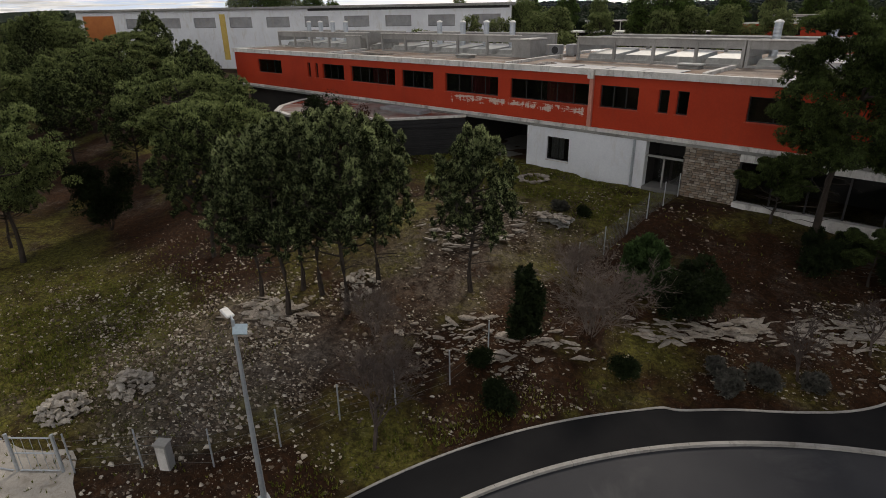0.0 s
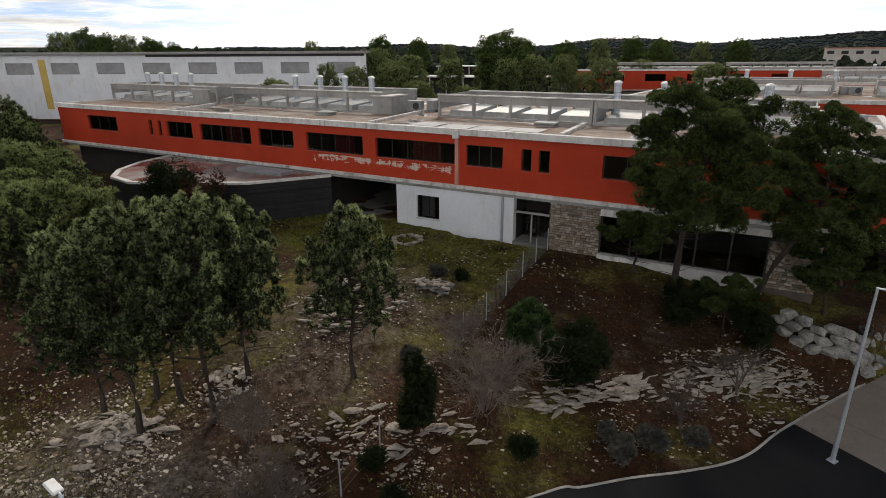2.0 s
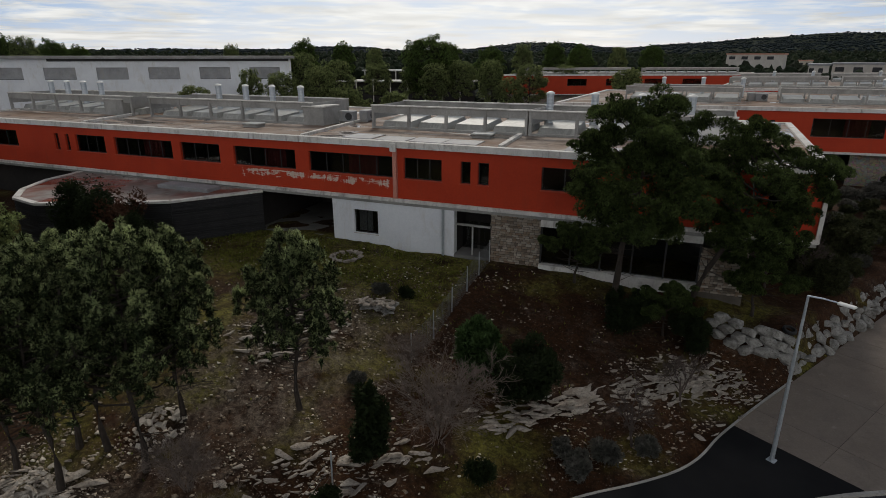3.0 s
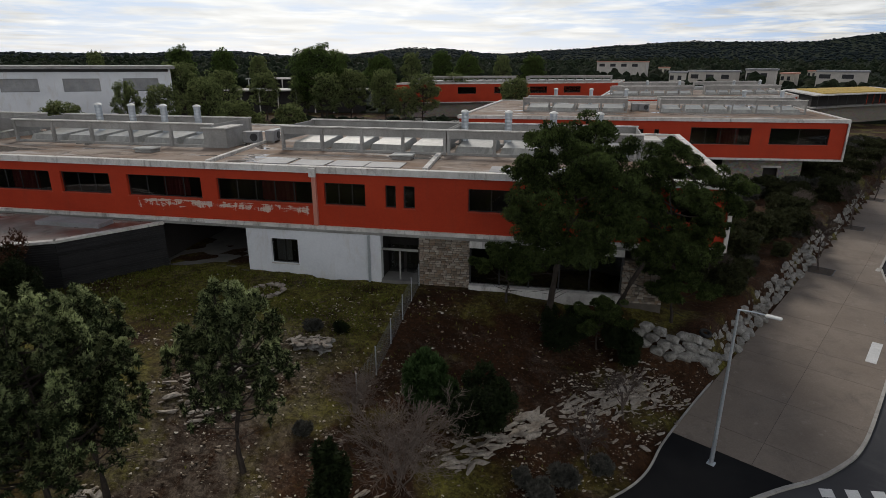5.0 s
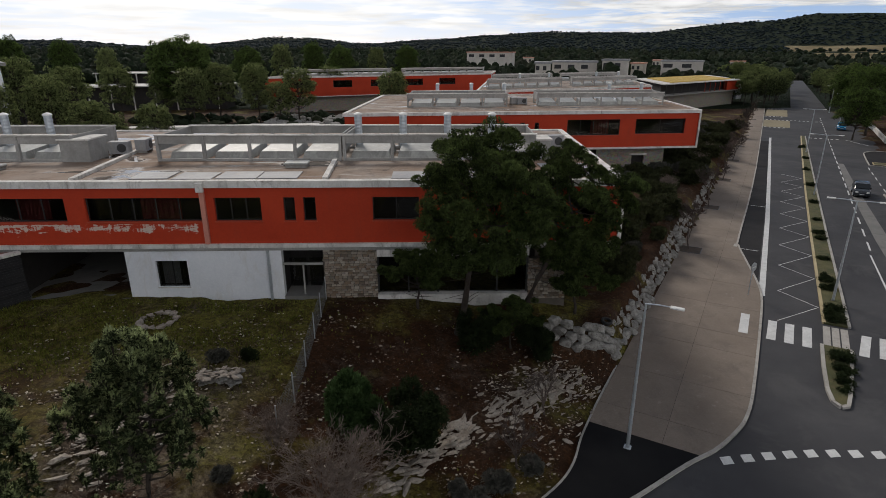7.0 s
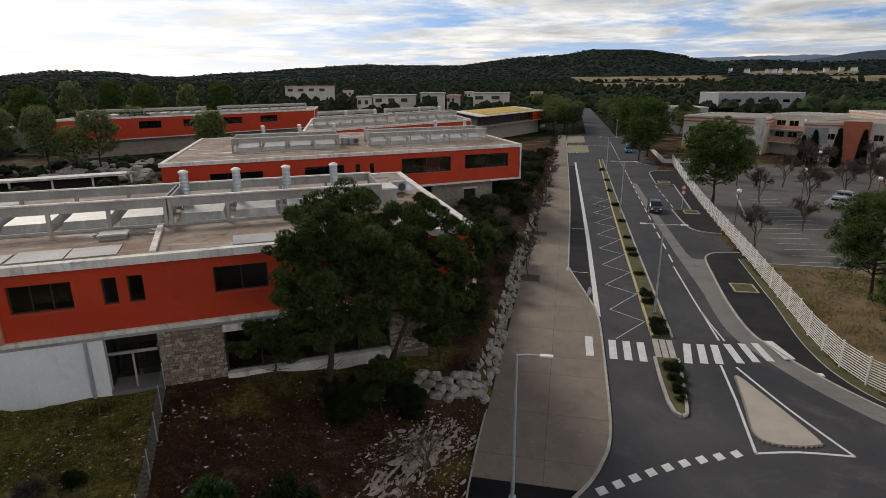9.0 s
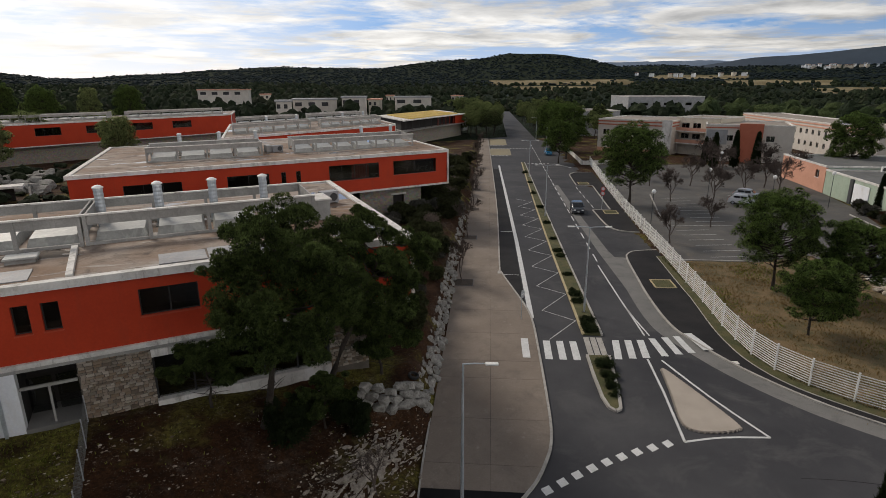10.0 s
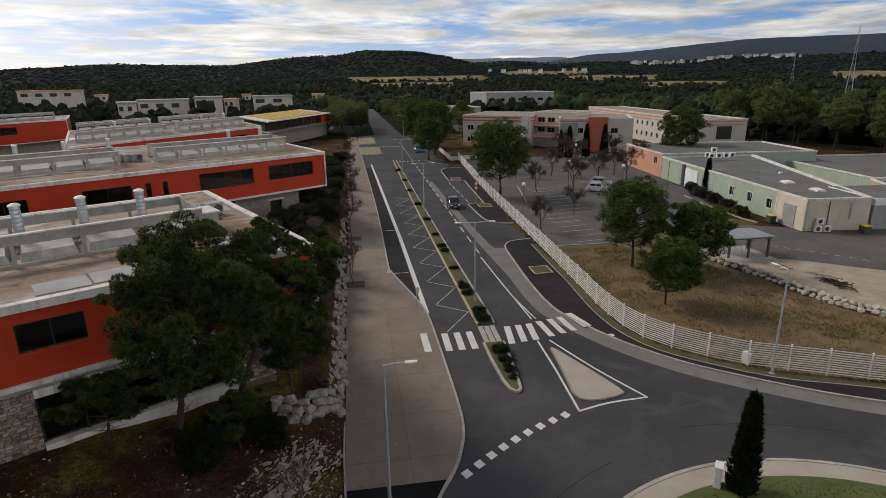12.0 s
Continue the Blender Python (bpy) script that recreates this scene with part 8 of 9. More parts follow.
def grass_tufts(name, label, n, seed, area, mat, size=0.16, box_=(-45, 4, 0, 38)):
    rng = np.random.default_rng(seed)
    pts = []
    while len(pts) < n:
        x, y = rng.uniform(box_[0], box_[1]), rng.uniform(box_[2], box_[3])
        if rng.uniform() < area(x, y):
            pts.append((x, y, ground_z(x, y)))
    p = np.array(pts)
    o = new(name, tri_mesh(name, blades(p, np.tile((0, 0, 1.0), (n, 1)), 4, size, 0.022, rng, 0.45, 0.4), mat))
    tagged(o, label, "grass", kind="stuff")


M_GRASSY = foliage("winter grass", (0.06, 0.075, 0.012), (0.24, 0.245, 0.052), 0.35)
M_DRYGRASS = foliage("dry grass", (0.12, 0.08, 0.03), (0.3, 0.21, 0.095), 0.3)


def grassy(x, y):
    d = math.hypot(x - RC[0], y - RC[1]) - R_GRASS
    u, v = to_uv(x, y)
    if d < 0.3 or (-7.35 - v < 0.2 and u > -27) or y > 37.3:
        return 0.0
    k = 0.9 * smooth(27, 32, y) * smooth(-14.8, -16.5, x) if x < -14.8 else 0.02
    k += 0.7 * math.exp(-((x + 31) ** 2 + (y - 5) ** 2) / 40)
    k += 0.8 * smooth(3.0, 0.3, d) * smooth(-8, -13, x)
    return k * (0.4 + max(0.0, noise.noise((x * 0.35, y * 0.35, 4)) + 0.3)) if k > 0 else 0.0


grass_tufts("winter_grass", "short green winter grass on the lawn and verge", 15000, 1, grassy, M_GRASSY)


# ---- gate, wire fences and posts ----
M_WIRE = surface("dull fence wire", (0.11, 0.115, 0.11), (0.17, 0.175, 0.17), 0.6, 10, 1, 0.1, 0.002)
def wire_fence(pts, high, label, mesh=False, top=0.0):
    f = thing("wire_fence", (*pts[0], ground_z(*pts[0])), label, "fence", "wire fences")
    for x, y in pts:
        bm = bmesh.new()
        z = ground_z(x, y)
        tube(bm, [(x, y, z - 0.2), (x + random.uniform(-0.05, 0.05), y, z + high + 0.1)], [0.035, 0.03], 7)
        part("post", bm, M_STEEL, f)
    for (xa, ya), (xb, yb) in zip(pts, pts[1:]):
        bm = bmesh.new()
        for k in range(12 if mesh else 4):
            h = high * (k + 0.5) / (12 if mesh else 4)
            n = 6
            tube(bm, [(xa + (xb - xa) * i / n, ya + (yb - ya) * i / n, ground_z(xa + (xb - xa) * i / n, ya + (yb - ya) * i / n) + h) for i in range(n + 1)], [0.006] * (n + 1), 3, False)
        if mesh:
            d = math.hypot(xb - xa, yb - ya)
            for i in range(int(d / 0.16)):
                t = i * 0.16 / d
                x, y = xa + (xb - xa) * t, ya + (yb - ya) * t
                tube(bm, [(x, y, ground_z(x, y) + 0.05), (x, y, ground_z(x, y) + high)], [0.006] * 2, 3, False)
        tagged(part("wire_panel", bm, M_WIRE, f), kind="stuff")


wire_fence([(-14.9, 37.5), (-14.8, 35.0), (-14.75, 32.6), (-14.8, 30.2), (-14.9, 27.8), (-15.2, 25.6)], 1.5, "grey wire mesh fence running down from the school", True)
wire_fence([(-21.4, 3.1), (-19.9, 4.8), (-18.1, 6.5), (-17.2, 8.6), (-16.7, 10.9), (-15.7, 12.9), (-14.9, 15.2), (-14.9, 17.7)], 1.55, "slack wire fence on thin steel posts")


def metal_gate():
    g = thing("metal_gate", (-22.3, 2.3, ground_z(-22.3, 2.3)), "galvanised tube gate frame standing on pale gravel", "gate")
    a, b = Vector((-22.9, 1.8, 0.05)), Vector((-21.7, 2.85, 0.05))
    d = (b - a).normalized()
    for p in (a, b):
        bm = bmesh.new()
        tube(bm, [p, p + Vector((0, 0, 1.75))], [0.06, 0.06], 8)
        part("gate_post", bm, M_STEEL, g)
    for z in (0.2, 0.95, 1.6):
        bm = bmesh.new()
        tube(bm, [a + Vector((0, 0, z)) + d * 0.1, b + Vector((0, 0, z)) - d * 0.1], [0.03, 0.03], 7)
        part("rail", bm, M_STEEL, g)
    for i in range(5):
        p = a + (b - a) * (0.12 + i * 0.19)
        bm = bmesh.new()
        tube(bm, [p + Vector((0, 0, 0.22)), p + Vector((0, 0, 1.58))], [0.01, 0.01], 5)
        part("bar", bm, M_STEEL, g)
    c, e = Vector((-24.8, 0.6, 0.05)), Vector((-23.0, 1.7, 0.05))
    for z in (0.2, 1.55):
        bm = bmesh.new()
        tube(bm, [c + Vector((0, 0, z)), e + Vector((0, 0, z))], [0.025, 0.025], 7)
        part("rail", bm, M_STEEL, g)


metal_gate()
bm = bmesh.new()
prism(bm, smooth_line([(-27.5, -4.5), (-21.0, -2.0), (-18.6, 0.8), (-18.8, 2.4), (-20.9, 2.9), (-22.6, 3.4), (-24.0, 2.2), (-28.5, 0.2), (-27.5, -4.5)], 3)[:-1], -0.1, lambda x, y: ground_z(x, y) + 0.03)
bmesh.ops.recalc_face_normals(bm, faces=bm.faces)
tagged(part("gravel_track", bm, surface("pale gravel", (0.34, 0.31, 0.27), (0.44, 0.4, 0.35), 0.95, 16, 0.8, 0.6, 0.02, stain=(0.2, 0.17, 0.13)), None), "pale gravel track at the gate", "track", kind="structure")

# ---- across the avenue: dry meadow, car park and sheds ----
M_MEADOW = surface("dry meadow", (0.075, 0.062, 0.026), (0.19, 0.125, 0.062), 0.95, 9, 0.45, 0.8, 0.06, stain=(0.048, 0.056, 0.018))
M_YARD = surface("grey yard asphalt", (0.075, 0.072, 0.068), (0.11, 0.105, 0.1), 0.85, 12, 0.2, 0.2, 0.01, spec=0.2, stain=(0.14, 0.12, 0.1))
M_GREENWALL = surface("pale green render", (0.3, 0.37, 0.29), (0.37, 0.44, 0.35), 0.8, 6, 0.4, 0.2, 0.01, stain=(0.27, 0.29, 0.23))
M_IVORY = surface("ivory render", (0.48, 0.435, 0.385), (0.57, 0.52, 0.465), 0.8, 6, 0.4, 0.2, 0.01, stain=(0.46, 0.41, 0.36))
M_CREAM = surface("cream render", (0.5, 0.44, 0.35), (0.58, 0.52, 0.43), 0.8, 6, 0.4, 0.2, 0.01, stain=(0.4, 0.35, 0.28))
M_SALMON = surface("salmon render", (0.5, 0.25, 0.17), (0.57, 0.3, 0.21), 0.8, 6, 0.4, 0.2, 0.01)
M_BRICKRED = surface("brick red render", (0.36, 0.1, 0.055), (0.43, 0.13, 0.075), 0.8, 6, 0.4, 0.2, 0.01)
M_FELT = surface("grey roofing felt", (0.09, 0.092, 0.09), (0.13, 0.132, 0.128), 0.85, 6, 0.25, 0.2, 0.01, stain=(0.17, 0.17, 0.16))
M_BIN = surface("yellow bin lid", (0.55, 0.42, 0.02), (0.6, 0.47, 0.04), 0.5, 8, 1, 0.05, 0.002)


def flat(name, pts, z, mat, label, category):
    bm = bmesh.new()
    prism(bm, pts, z - 0.3, z)
    bmesh.ops.recalc_face_normals(bm, faces=bm.faces)
    return tagged(part(name, bm, mat, None), label, category, kind="structure")


meadow_edge = [p for p in strip_points(BACK_R, -0.35)]
flat("meadow", [*meadow_edge, uv(18.2, 17.2), uv(18.2, 27.5), (58, 45), (56, 36), (52, 34), (49.6, 28), (48.6, 21), (46.5, 14), (40, 4), (36, 0)], 0.075, M_MEADOW, "dry winter grass behind the fence", "meadow")
flat("car_park", [uv(18.5, 17.4), uv(60, 19.4), uv(101, 22.2), uv(104, 60), (140, 95), (112, 82), (92, 58), (72, 40), (58, 45), uv(18.5, 27.5)], 0.06, M_YARD, "grey asphalt car park with faded lines", "car park")
flat("yard", [(58.5, 44.5), (72, 39.5), (76, 33), (110, 20), (110, -10), (72, 8), (62, 20), (59.6, 28), (54, 36.5)], 0.062, M_YARD, "asphalt service yard in front of the sheds", "yard")
flat("gravel_bank", [(53.4, 35.5), (59.4, 28.4), (62.5, 20), (66, 8), (47, 10), (47.6, 19), (50, 29), (52.6, 34)], 0.1, surface("pale earth", (0.27, 0.225, 0.18), (0.36, 0.31, 0.25), 0.95, 10, 0.5, 0.4, 0.03, stain=(0.18, 0.14, 0.09)), "bank of pale bare earth", "bank")


M_WORNPAINT = surface("worn paint", (0.3, 0.3, 0.29), (0.42, 0.42, 0.4), 0.7, 14, 1.6, 0.2, 0.004, stain=(0.12, 0.12, 0.115))


def park_lines():
    for i in range(7):
        bm = bmesh.new()
        ribbon(bm, [uv(20 + i * 2.6, 22.5), uv(20 + i * 2.6 + 0.6, 27.2)], -0.06, 0.06, 0.05, 0.07)
        tagged(part("parking_line", bm, M_WORNPAINT, None), "faded white parking line", "road marking", "parking lines", "structure")
    for r in range(2):
        for i in range(9):
            bm = bmesh.new()
            ribbon(bm, [uv(36 + i * 2.6 + r * 6, 27 + r * 13), uv(36 + i * 2.6 + r * 6 + 0.6, 31.6 + r * 13)], -0.06, 0.06, 0.05, 0.07)
            tagged(part("parking_line", bm, M_WORNPAINT, None), "faded white parking line", "road marking", "parking lines", "structure")
    for ln in ([uv(18.4, 17.4), uv(18.3, 27.4)], [uv(18.4, 17.6), uv(34, 18.2)], [uv(38, 22), uv(60, 26)]):
        bm = bmesh.new()
        ribbon(bm, ln, -0.1, 0.1, 0.0, 0.2)
        tagged(part("kerb", bm, M_KERB, None), "pale kerb at the car park", "kerb", "car park kerbs", "structure")


park_lines()


def stone_row():
    line = [(52.2, 34.4), (50.9, 30.4), (49.8, 27.2), (48.5, 24.4), (47.6, 21.8), (47.2, 19.4), (47.4, 17.2), (47.8, 14.0)]
    bm = bmesh.new()
    ribbon(bm, line, -0.15, 1.05, 0.02, 0.34)
    tagged(part("soil_bank", bm, M_PIT, None), "dark soil edge behind the row of rocks", "bank", kind="structure")
    r = thing("rock_row", (49.5, 26, 0.1), "two courses of pale rounded rocks along the bank", "rock row")
    rnd = random.Random(12)
    rounded = [with_mat(rock_mesh(i + 60, 0.8, 2, 0.2), M_PALE) for i in range(5)]
    for row, (off, z, n) in enumerate(((0.0, 0.28, 29), (0.42, 0.62, 26))):
        for i in range(n):
            x, y = along(line, min(0.99, (i + 0.5 * row + rnd.uniform(-0.15, 0.15)) / n + 0.005))
            s = rnd.uniform(0.62, 0.86)
            share("rock", rnd.choice(rounded), pose(x + off + rnd.uniform(-0.12, 0.12), y, z + rnd.uniform(-0.06, 0.06), rnd.uniform(-15, 15), rnd.uniform(-15, 15), rnd.uniform(0, 360)) @ Matrix.Diagonal((s * 1.15, s, s * 0.9, 1)), r)


stone_row()


def shelter():
    s = thing("shelter", (57.2, 34.1, 0.1), "open shelter with a flat blue-grey roof on dark posts", "shelter")
    m = pose(56.85, 33.55, 0.1, 0, 0, -29.5)
    for x in (-2.55, 0, 2.55):
        for y in (-1.7, 1.7):
            bm = bmesh.new()
            box(bm, x - 0.1, y - 0.1, 0.06, x + 0.1, y + 0.1, 2.35, m)
            p = part("post", bm, M_CHARCOAL, s)
            for d in (-1, 1):
                if abs(x + d * 0.5) < 2.6:
                    bm = bmesh.new()
                    tube(bm, [m @ Vector((x, y, 1.85)), m @ Vector((x + d * 0.5, y, 2.33))], [0.05, 0.05], 4)
                    part("brace", bm, M_CHARCOAL, p)
    for y in (-1.7, 1.7):
        bm = bmesh.new()
        box(bm, -2.8, y - 0.08, 2.35, 2.8, y + 0.08, 2.52, m)
        part("beam", bm, M_CHARCOAL, s)
    bm = bmesh.new()
    box(bm, -3.0, -2.05, 2.52, 3.0, 2.05, 2.62, m, 0.02)
    part("roof", bm, M_BLUESHEET, s)
    for i in range(9):
        bm = bmesh.new()
        box(bm, -2.9 + i * 0.7, -2.03, 2.622, -2.84 + i * 0.7, 2.03, 2.66, m)
        part("roof_seam", bm, M_BLUESHEET, s)
    bm = bmesh.new()
    box(bm, -3.1, -2.7, -0.1, 3.1, 2.7, 0.06, m, 0.02)
    part("floor_slab", bm, M_KERB, s)
    for i in range(7):
        b = thing("bollard", tuple(m @ Vector((-1.6 + i * 0.5, 0.9, 0.06))), "short dark hoop stand under the shelter", "bicycle stand", "bicycle stands")
        bm = bmesh.new()
        tube(bm, [m @ Vector((-1.6 + i * 0.5, y, z)) for y, z in ((0.5, 0.05), (0.5, 0.6), (0.62, 0.75), (1.1, 0.75), (1.22, 0.6), (1.22, 0.05))], [0.03] * 6, 6)
        part("hoop", bm, M_STEEL, b)


M_BLUESHEET = surface("blue-grey roof sheet", (0.2, 0.22, 0.25), (0.27, 0.29, 0.32), 0.5, 8, 0.6, 0.1, 0.004, stain=(0.3, 0.29, 0.28))
M_WOOD = surface("grey timber", (0.24, 0.19, 0.15), (0.34, 0.28, 0.225), 0.9, 10, 2, 0.3, 0.01)
shelter()


def timber_heap():
    """A slatted pallet leaning on a heap of roots and broken boards."""
    t = thing("timber_heap", (53.6, 23.2, 0.1), "heap of dark branches and boards with a pallet on top", "timber heap")
    rnd = random.Random(4)
    for i in range(44):
        bm = bmesh.new()
        l, k = rnd.uniform(0.5, 1.5), rnd.gauss(0, 1)
        x, y = 53.5 - 0.35 * k + rnd.gauss(0, 0.35), 22.6 - 0.9 * k + rnd.gauss(0, 0.3)
        a = rnd.uniform(0, math.tau)
        tube(bm, [(x - l / 2 * math.cos(a), y - l / 2 * math.sin(a), 0.15 + rnd.uniform(0, 0.3)), (x, y, 0.22 + rnd.uniform(0, 0.25)), (x + l / 2 * math.cos(a), y + l / 2 * math.sin(a), 0.15 + rnd.uniform(0, 0.4))], [0.05, 0.07, 0.03], 5)
        part("branch", bm, M_BARK, t)
    m = pose(53.7, 23.6, 0.72, 10, 6, 68)
    for i in range(5):
        bm = bmesh.new()
        box(bm, -1.5 + i * 0.72, -0.75, 0.0, -1.36 + i * 0.72, 0.75, 0.05, m)
        part("slat", bm, M_WOOD, t)
    for y in (-0.75, 0.0, 0.7):
        bm = bmesh.new()
        box(bm, -1.55, y, -0.09, 1.55, y + 0.09, -0.002, m)
        part("rail", bm, M_WOOD, t)
    f = thing("wooden_frame", (55.6, 28.6, 0.1), "weathered wooden frame lying on the bare earth", "frame")
    m = pose(55.6, 28.6, 0.16, 0, 0, 60)
    for q in ((-1.3, -0.8, 1.3, -0.62), (-1.3, 0.62, 1.3, 0.8), (-1.3, -0.61, -1.12, 0.61), (1.12, -0.61, 1.3, 0.61), (-0.1, -0.61, 0.08, 0.61)):
        bm = bmesh.new()
        box(bm, q[0], q[1], -0.06, q[2], q[3], 0.08, m)
        part("board", bm, M_WOOD, f)


timber_heap()


def shed(name, label, corner, deg, length, depth, h, walls, holes=(), roof=None, side=None, splay=0.0):
    """A flat-roofed building with its front along x from -length to 0."""
    m = frame_matrix(corner, deg, -deg)
    b = thing(name, (*corner, 0), label, "building")

    def put(n_, mat, q, lab="", parent=b):
        bm = bmesh.new()
        box(bm, *q)
        for v in bm.verts:
            if splay and v.co.y > 0.5:
                v.co.y *= 1 - splay * v.co.x / length
        bm.transform(m)
        return part(n_, bm, mat, parent, lab)

    bm = bmesh.new()
    pierced(bm, -length, 0, 0, 0.35, 0, h, holes)
    bm.transform(m)
    part("front_wall", bm, walls, b)
    put("side_wall", side or walls, (-0.35, 0.35, 0, 0, depth, h))
    put("side_wall", side or walls, (-length, 0.35, 0, -length + 0.35, depth, h))
    put("rear_wall", walls, (-length + 0.35, depth - 0.35, 0, -0.35, depth, h))
    put("inner_wall", M_DARK, (-length + 0.35, 2.5, 0, -0.35, 2.7, h - 0.2))
    put("roof", roof or M_FELT, (-length + 0.3, 0.3, h - 0.15, -0.3, depth - 0.3, h - 0.02))
    for q in ((-length - 0.1, -0.1, 0.1, 0.3), (-length - 0.1, depth - 0.3, 0.1, depth + 0.1), (-0.3, 0.3, 0.1, depth - 0.3), (-length - 0.1, 0.3, -length + 0.3, depth - 0.3)):
        put("parapet", M_FASCIA, (q[0], q[1], h + 0.002, q[2], q[3], h + 0.28))
    for a, za, c, zb in holes:
        f = put("window", M_FRAME, (a, 0.12, za, c, 0.18, za + 0.07))
        put("pane", M_PANE, (a + 0.02, 0.14, za + 0.07, c - 0.02, 0.16, zb), "", f)
        if c - a < 3 and zb - za < 2.2:
            for q in ((a - 0.16, za - 0.16, c + 0.16, za - 0.01), (a - 0.16, zb + 0.01, c + 0.16, zb + 0.13), (a - 0.16, za, a - 0.01, zb), (c + 0.01, za, c + 0.16, zb)) if walls is M_GREENWALL else ((a - 0.12, za - 0.14, c + 0.12, za - 0.02),):
                put("surround", M_FASCIA, (q[0], -0.05, q[1], q[2], -0.003, q[3]), "", f)
            put("mullion", M_FASCIA, ((a + c) / 2 - 0.03, 0.08, za + 0.07, (a + c) / 2 + 0.03, 0.13, zb), "", f)
    return b, m, put


# long pale green shed with a cream end, then a higher salmon-fronted hall
sb, sm, sput = shed("green_shed", "long pale green shed with a grey felt roof", (74.2, 32.4), -126.5, 45, 9.2, 4.3, M_GREENWALL, [(-8.6, 1.6, -7.4, 3.0), (-13.6, 1.6, -12.4, 3.0), (-18.8, 1.6, -17.6, 3.0)], side=M_CREAM, splay=1.15)
sput("cream_facing", M_CREAM, (-6.0, -0.12, 0, 0.06, -0.004, 4.29), "cream rendered end of the shed")
sput("roller_door", M_SHEET, (-4.4, -0.2, 0, -1.8, -0.13, 3.2), "grey roller door")
sput("roller_door", M_WHITE, (-34.4, -0.12, 0, -29.6, -0.004, 3.7), "wide white roller door")
sput("pilaster", M_CHARCOAL, (-35.6, -0.25, 0, -34.6, -0.004, 4.29), "dark pilaster beside the door")
sput("pilaster", M_FASCIA, (-6.3, -0.16, 0, -6.02, -0.004, 4.29))
sput("downpipe", M_CHARCOAL, (0.004, 3.2, 0.3, 0.1, 3.3, 4.2))
sput("stain_strip", M_CONC, (0.004, 6.2, 1.6, 0.04, 6.5, 4.0), "grey damp vent strip on the end wall")
for wx, wy, ww in ((87.3, 39.6, 1.0), (83.3, 34.1, 1.1), (96.0, 43.8, 0.35)):
    q = sm.inverted() @ Vector((wx, wy, 0))
    k = sput("roof_light", M_FASCIA, (q.x - ww, q.y / (1 + 1.15 * -q.x / 45) - ww * 0.6, 4.28, q.x + ww, q.y / (1 + 1.15 * -q.x / 45) + ww * 0.6, 4.42))
    sput("dome", M_FENCE, (q.x - ww * 0.8, q.y / (1 + 1.15 * -q.x / 45) - ww * 0.45, 4.422, q.x + ww * 0.8, q.y / (1 + 1.15 * -q.x / 45) + ww * 0.45, 4.58), "", k)
annex = thing("garage_annex", tuple(sm @ Vector((-3, 14, 0))), "low grey garage with a deep white roof edge", "garage")
for n_, q, mt in (("wall", (-9, 9.75, 0, -0.1, 24, 3.4), M_SHEET), ("fascia", (-9.2, 9.72, 3.402, 0.06, 24.2, 4.4), M_WHITE), ("roof", (-9.0, 9.9, 4.402, -0.2, 24, 4.45), M_FELT)):
    bm = bmesh.new()
    box(bm, *q)
    bm.transform(sm)
    part(n_, bm, mt, annex)
for x, lab in ((-5.2, "dark wheeled bin with a yellow lid"), (1.9, "dark wheeled bin with a yellow lid by the end wall")):
    b = thing("wheeled_bin", tuple(sm @ Vector((x, -1.2 if x < 0 else 7.4, 0.06))), lab, "bin", "wheeled bins")
    bin_m = sm if x < 0 else sm @ pose(0, 8.6, 0)
    for n_, q, mt in (("body", (x - 0.6, -1.7, 0.12, x + 0.6, -0.8, 1.1), M_CHARCOAL), ("lid", (x - 0.65, -1.75, 1.1, x + 0.65, -0.75, 1.22), M_BIN)):
        bm = bmesh.new()
        box(bm, *q, None, 0.04)
        bm.transform(bin_m)
        part(n_, bm, mt, b, "yellow lid" if n_ == "lid" else "")
    for dx in (-0.45, 0.45):
        bm = bmesh.new()
        bmesh.ops.create_cone(bm, cap_ends=True, segments=12, radius1=0.1, radius2=0.1, depth=0.08, matrix=pose(x + dx, -0.85, 0.08, 0, 90, 0))
        bm.transform(bin_m)
        part("wheel", bm, M_TYRE, b)
def outdoor_unit(m, x, y, z, w, h, label):
    c = thing("air_unit", tuple(m @ Vector((x, y, z))), label, "air unit", "outdoor air units")
    bm = bmesh.new()
    box(bm, x, y, z, x + 0.45, y + w, z + h, m, 0.03)
    part("casing", bm, M_FENCE, c)
    bm = bmesh.new()
    bmesh.ops.create_cone(bm, cap_ends=True, segments=16, radius1=h * 0.36, radius2=h * 0.36, depth=0.03, matrix=m @ pose(x + 0.463, y + w * 0.42, z + h * 0.5, 0, 90, 0))
    part("fan_grille", bm, M_CHARCOAL0, c)


for i, (y, z) in enumerate(((1.3, 0.06), (2.6, 0.06), (1.5, 1.1))):
    outdoor_unit(sm, 0.2 if z < 1 else 0.12, y, z, 1.0, 0.85, "white air conditioning unit by the stained end wall")
hedge_rnd = random.Random(31)
for i in range(15):
    k = i / 14
    again(rus if i % 3 == 0 else bk if i % 3 == 1 else gar, 77.4 + 13.5 * k + hedge_rnd.uniform(-0.5, 0.5), 41.0 + 16.0 * k, i * 50, (0.34, 0.95, 1.7)[i % 3] * hedge_rnd.uniform(0.8, 1.2))
bm = bmesh.new()
ribbon(bm, [(74.8, 38.6), (75.6, 41.0), (81.5, 49.9), (86, 55.5)], -0.1, 0.1, 0.0, 0.2)
tagged(part("kerb", bm, M_KERB, None), "pale kerb in front of the hedge", "kerb", "yard kerbs", "structure")
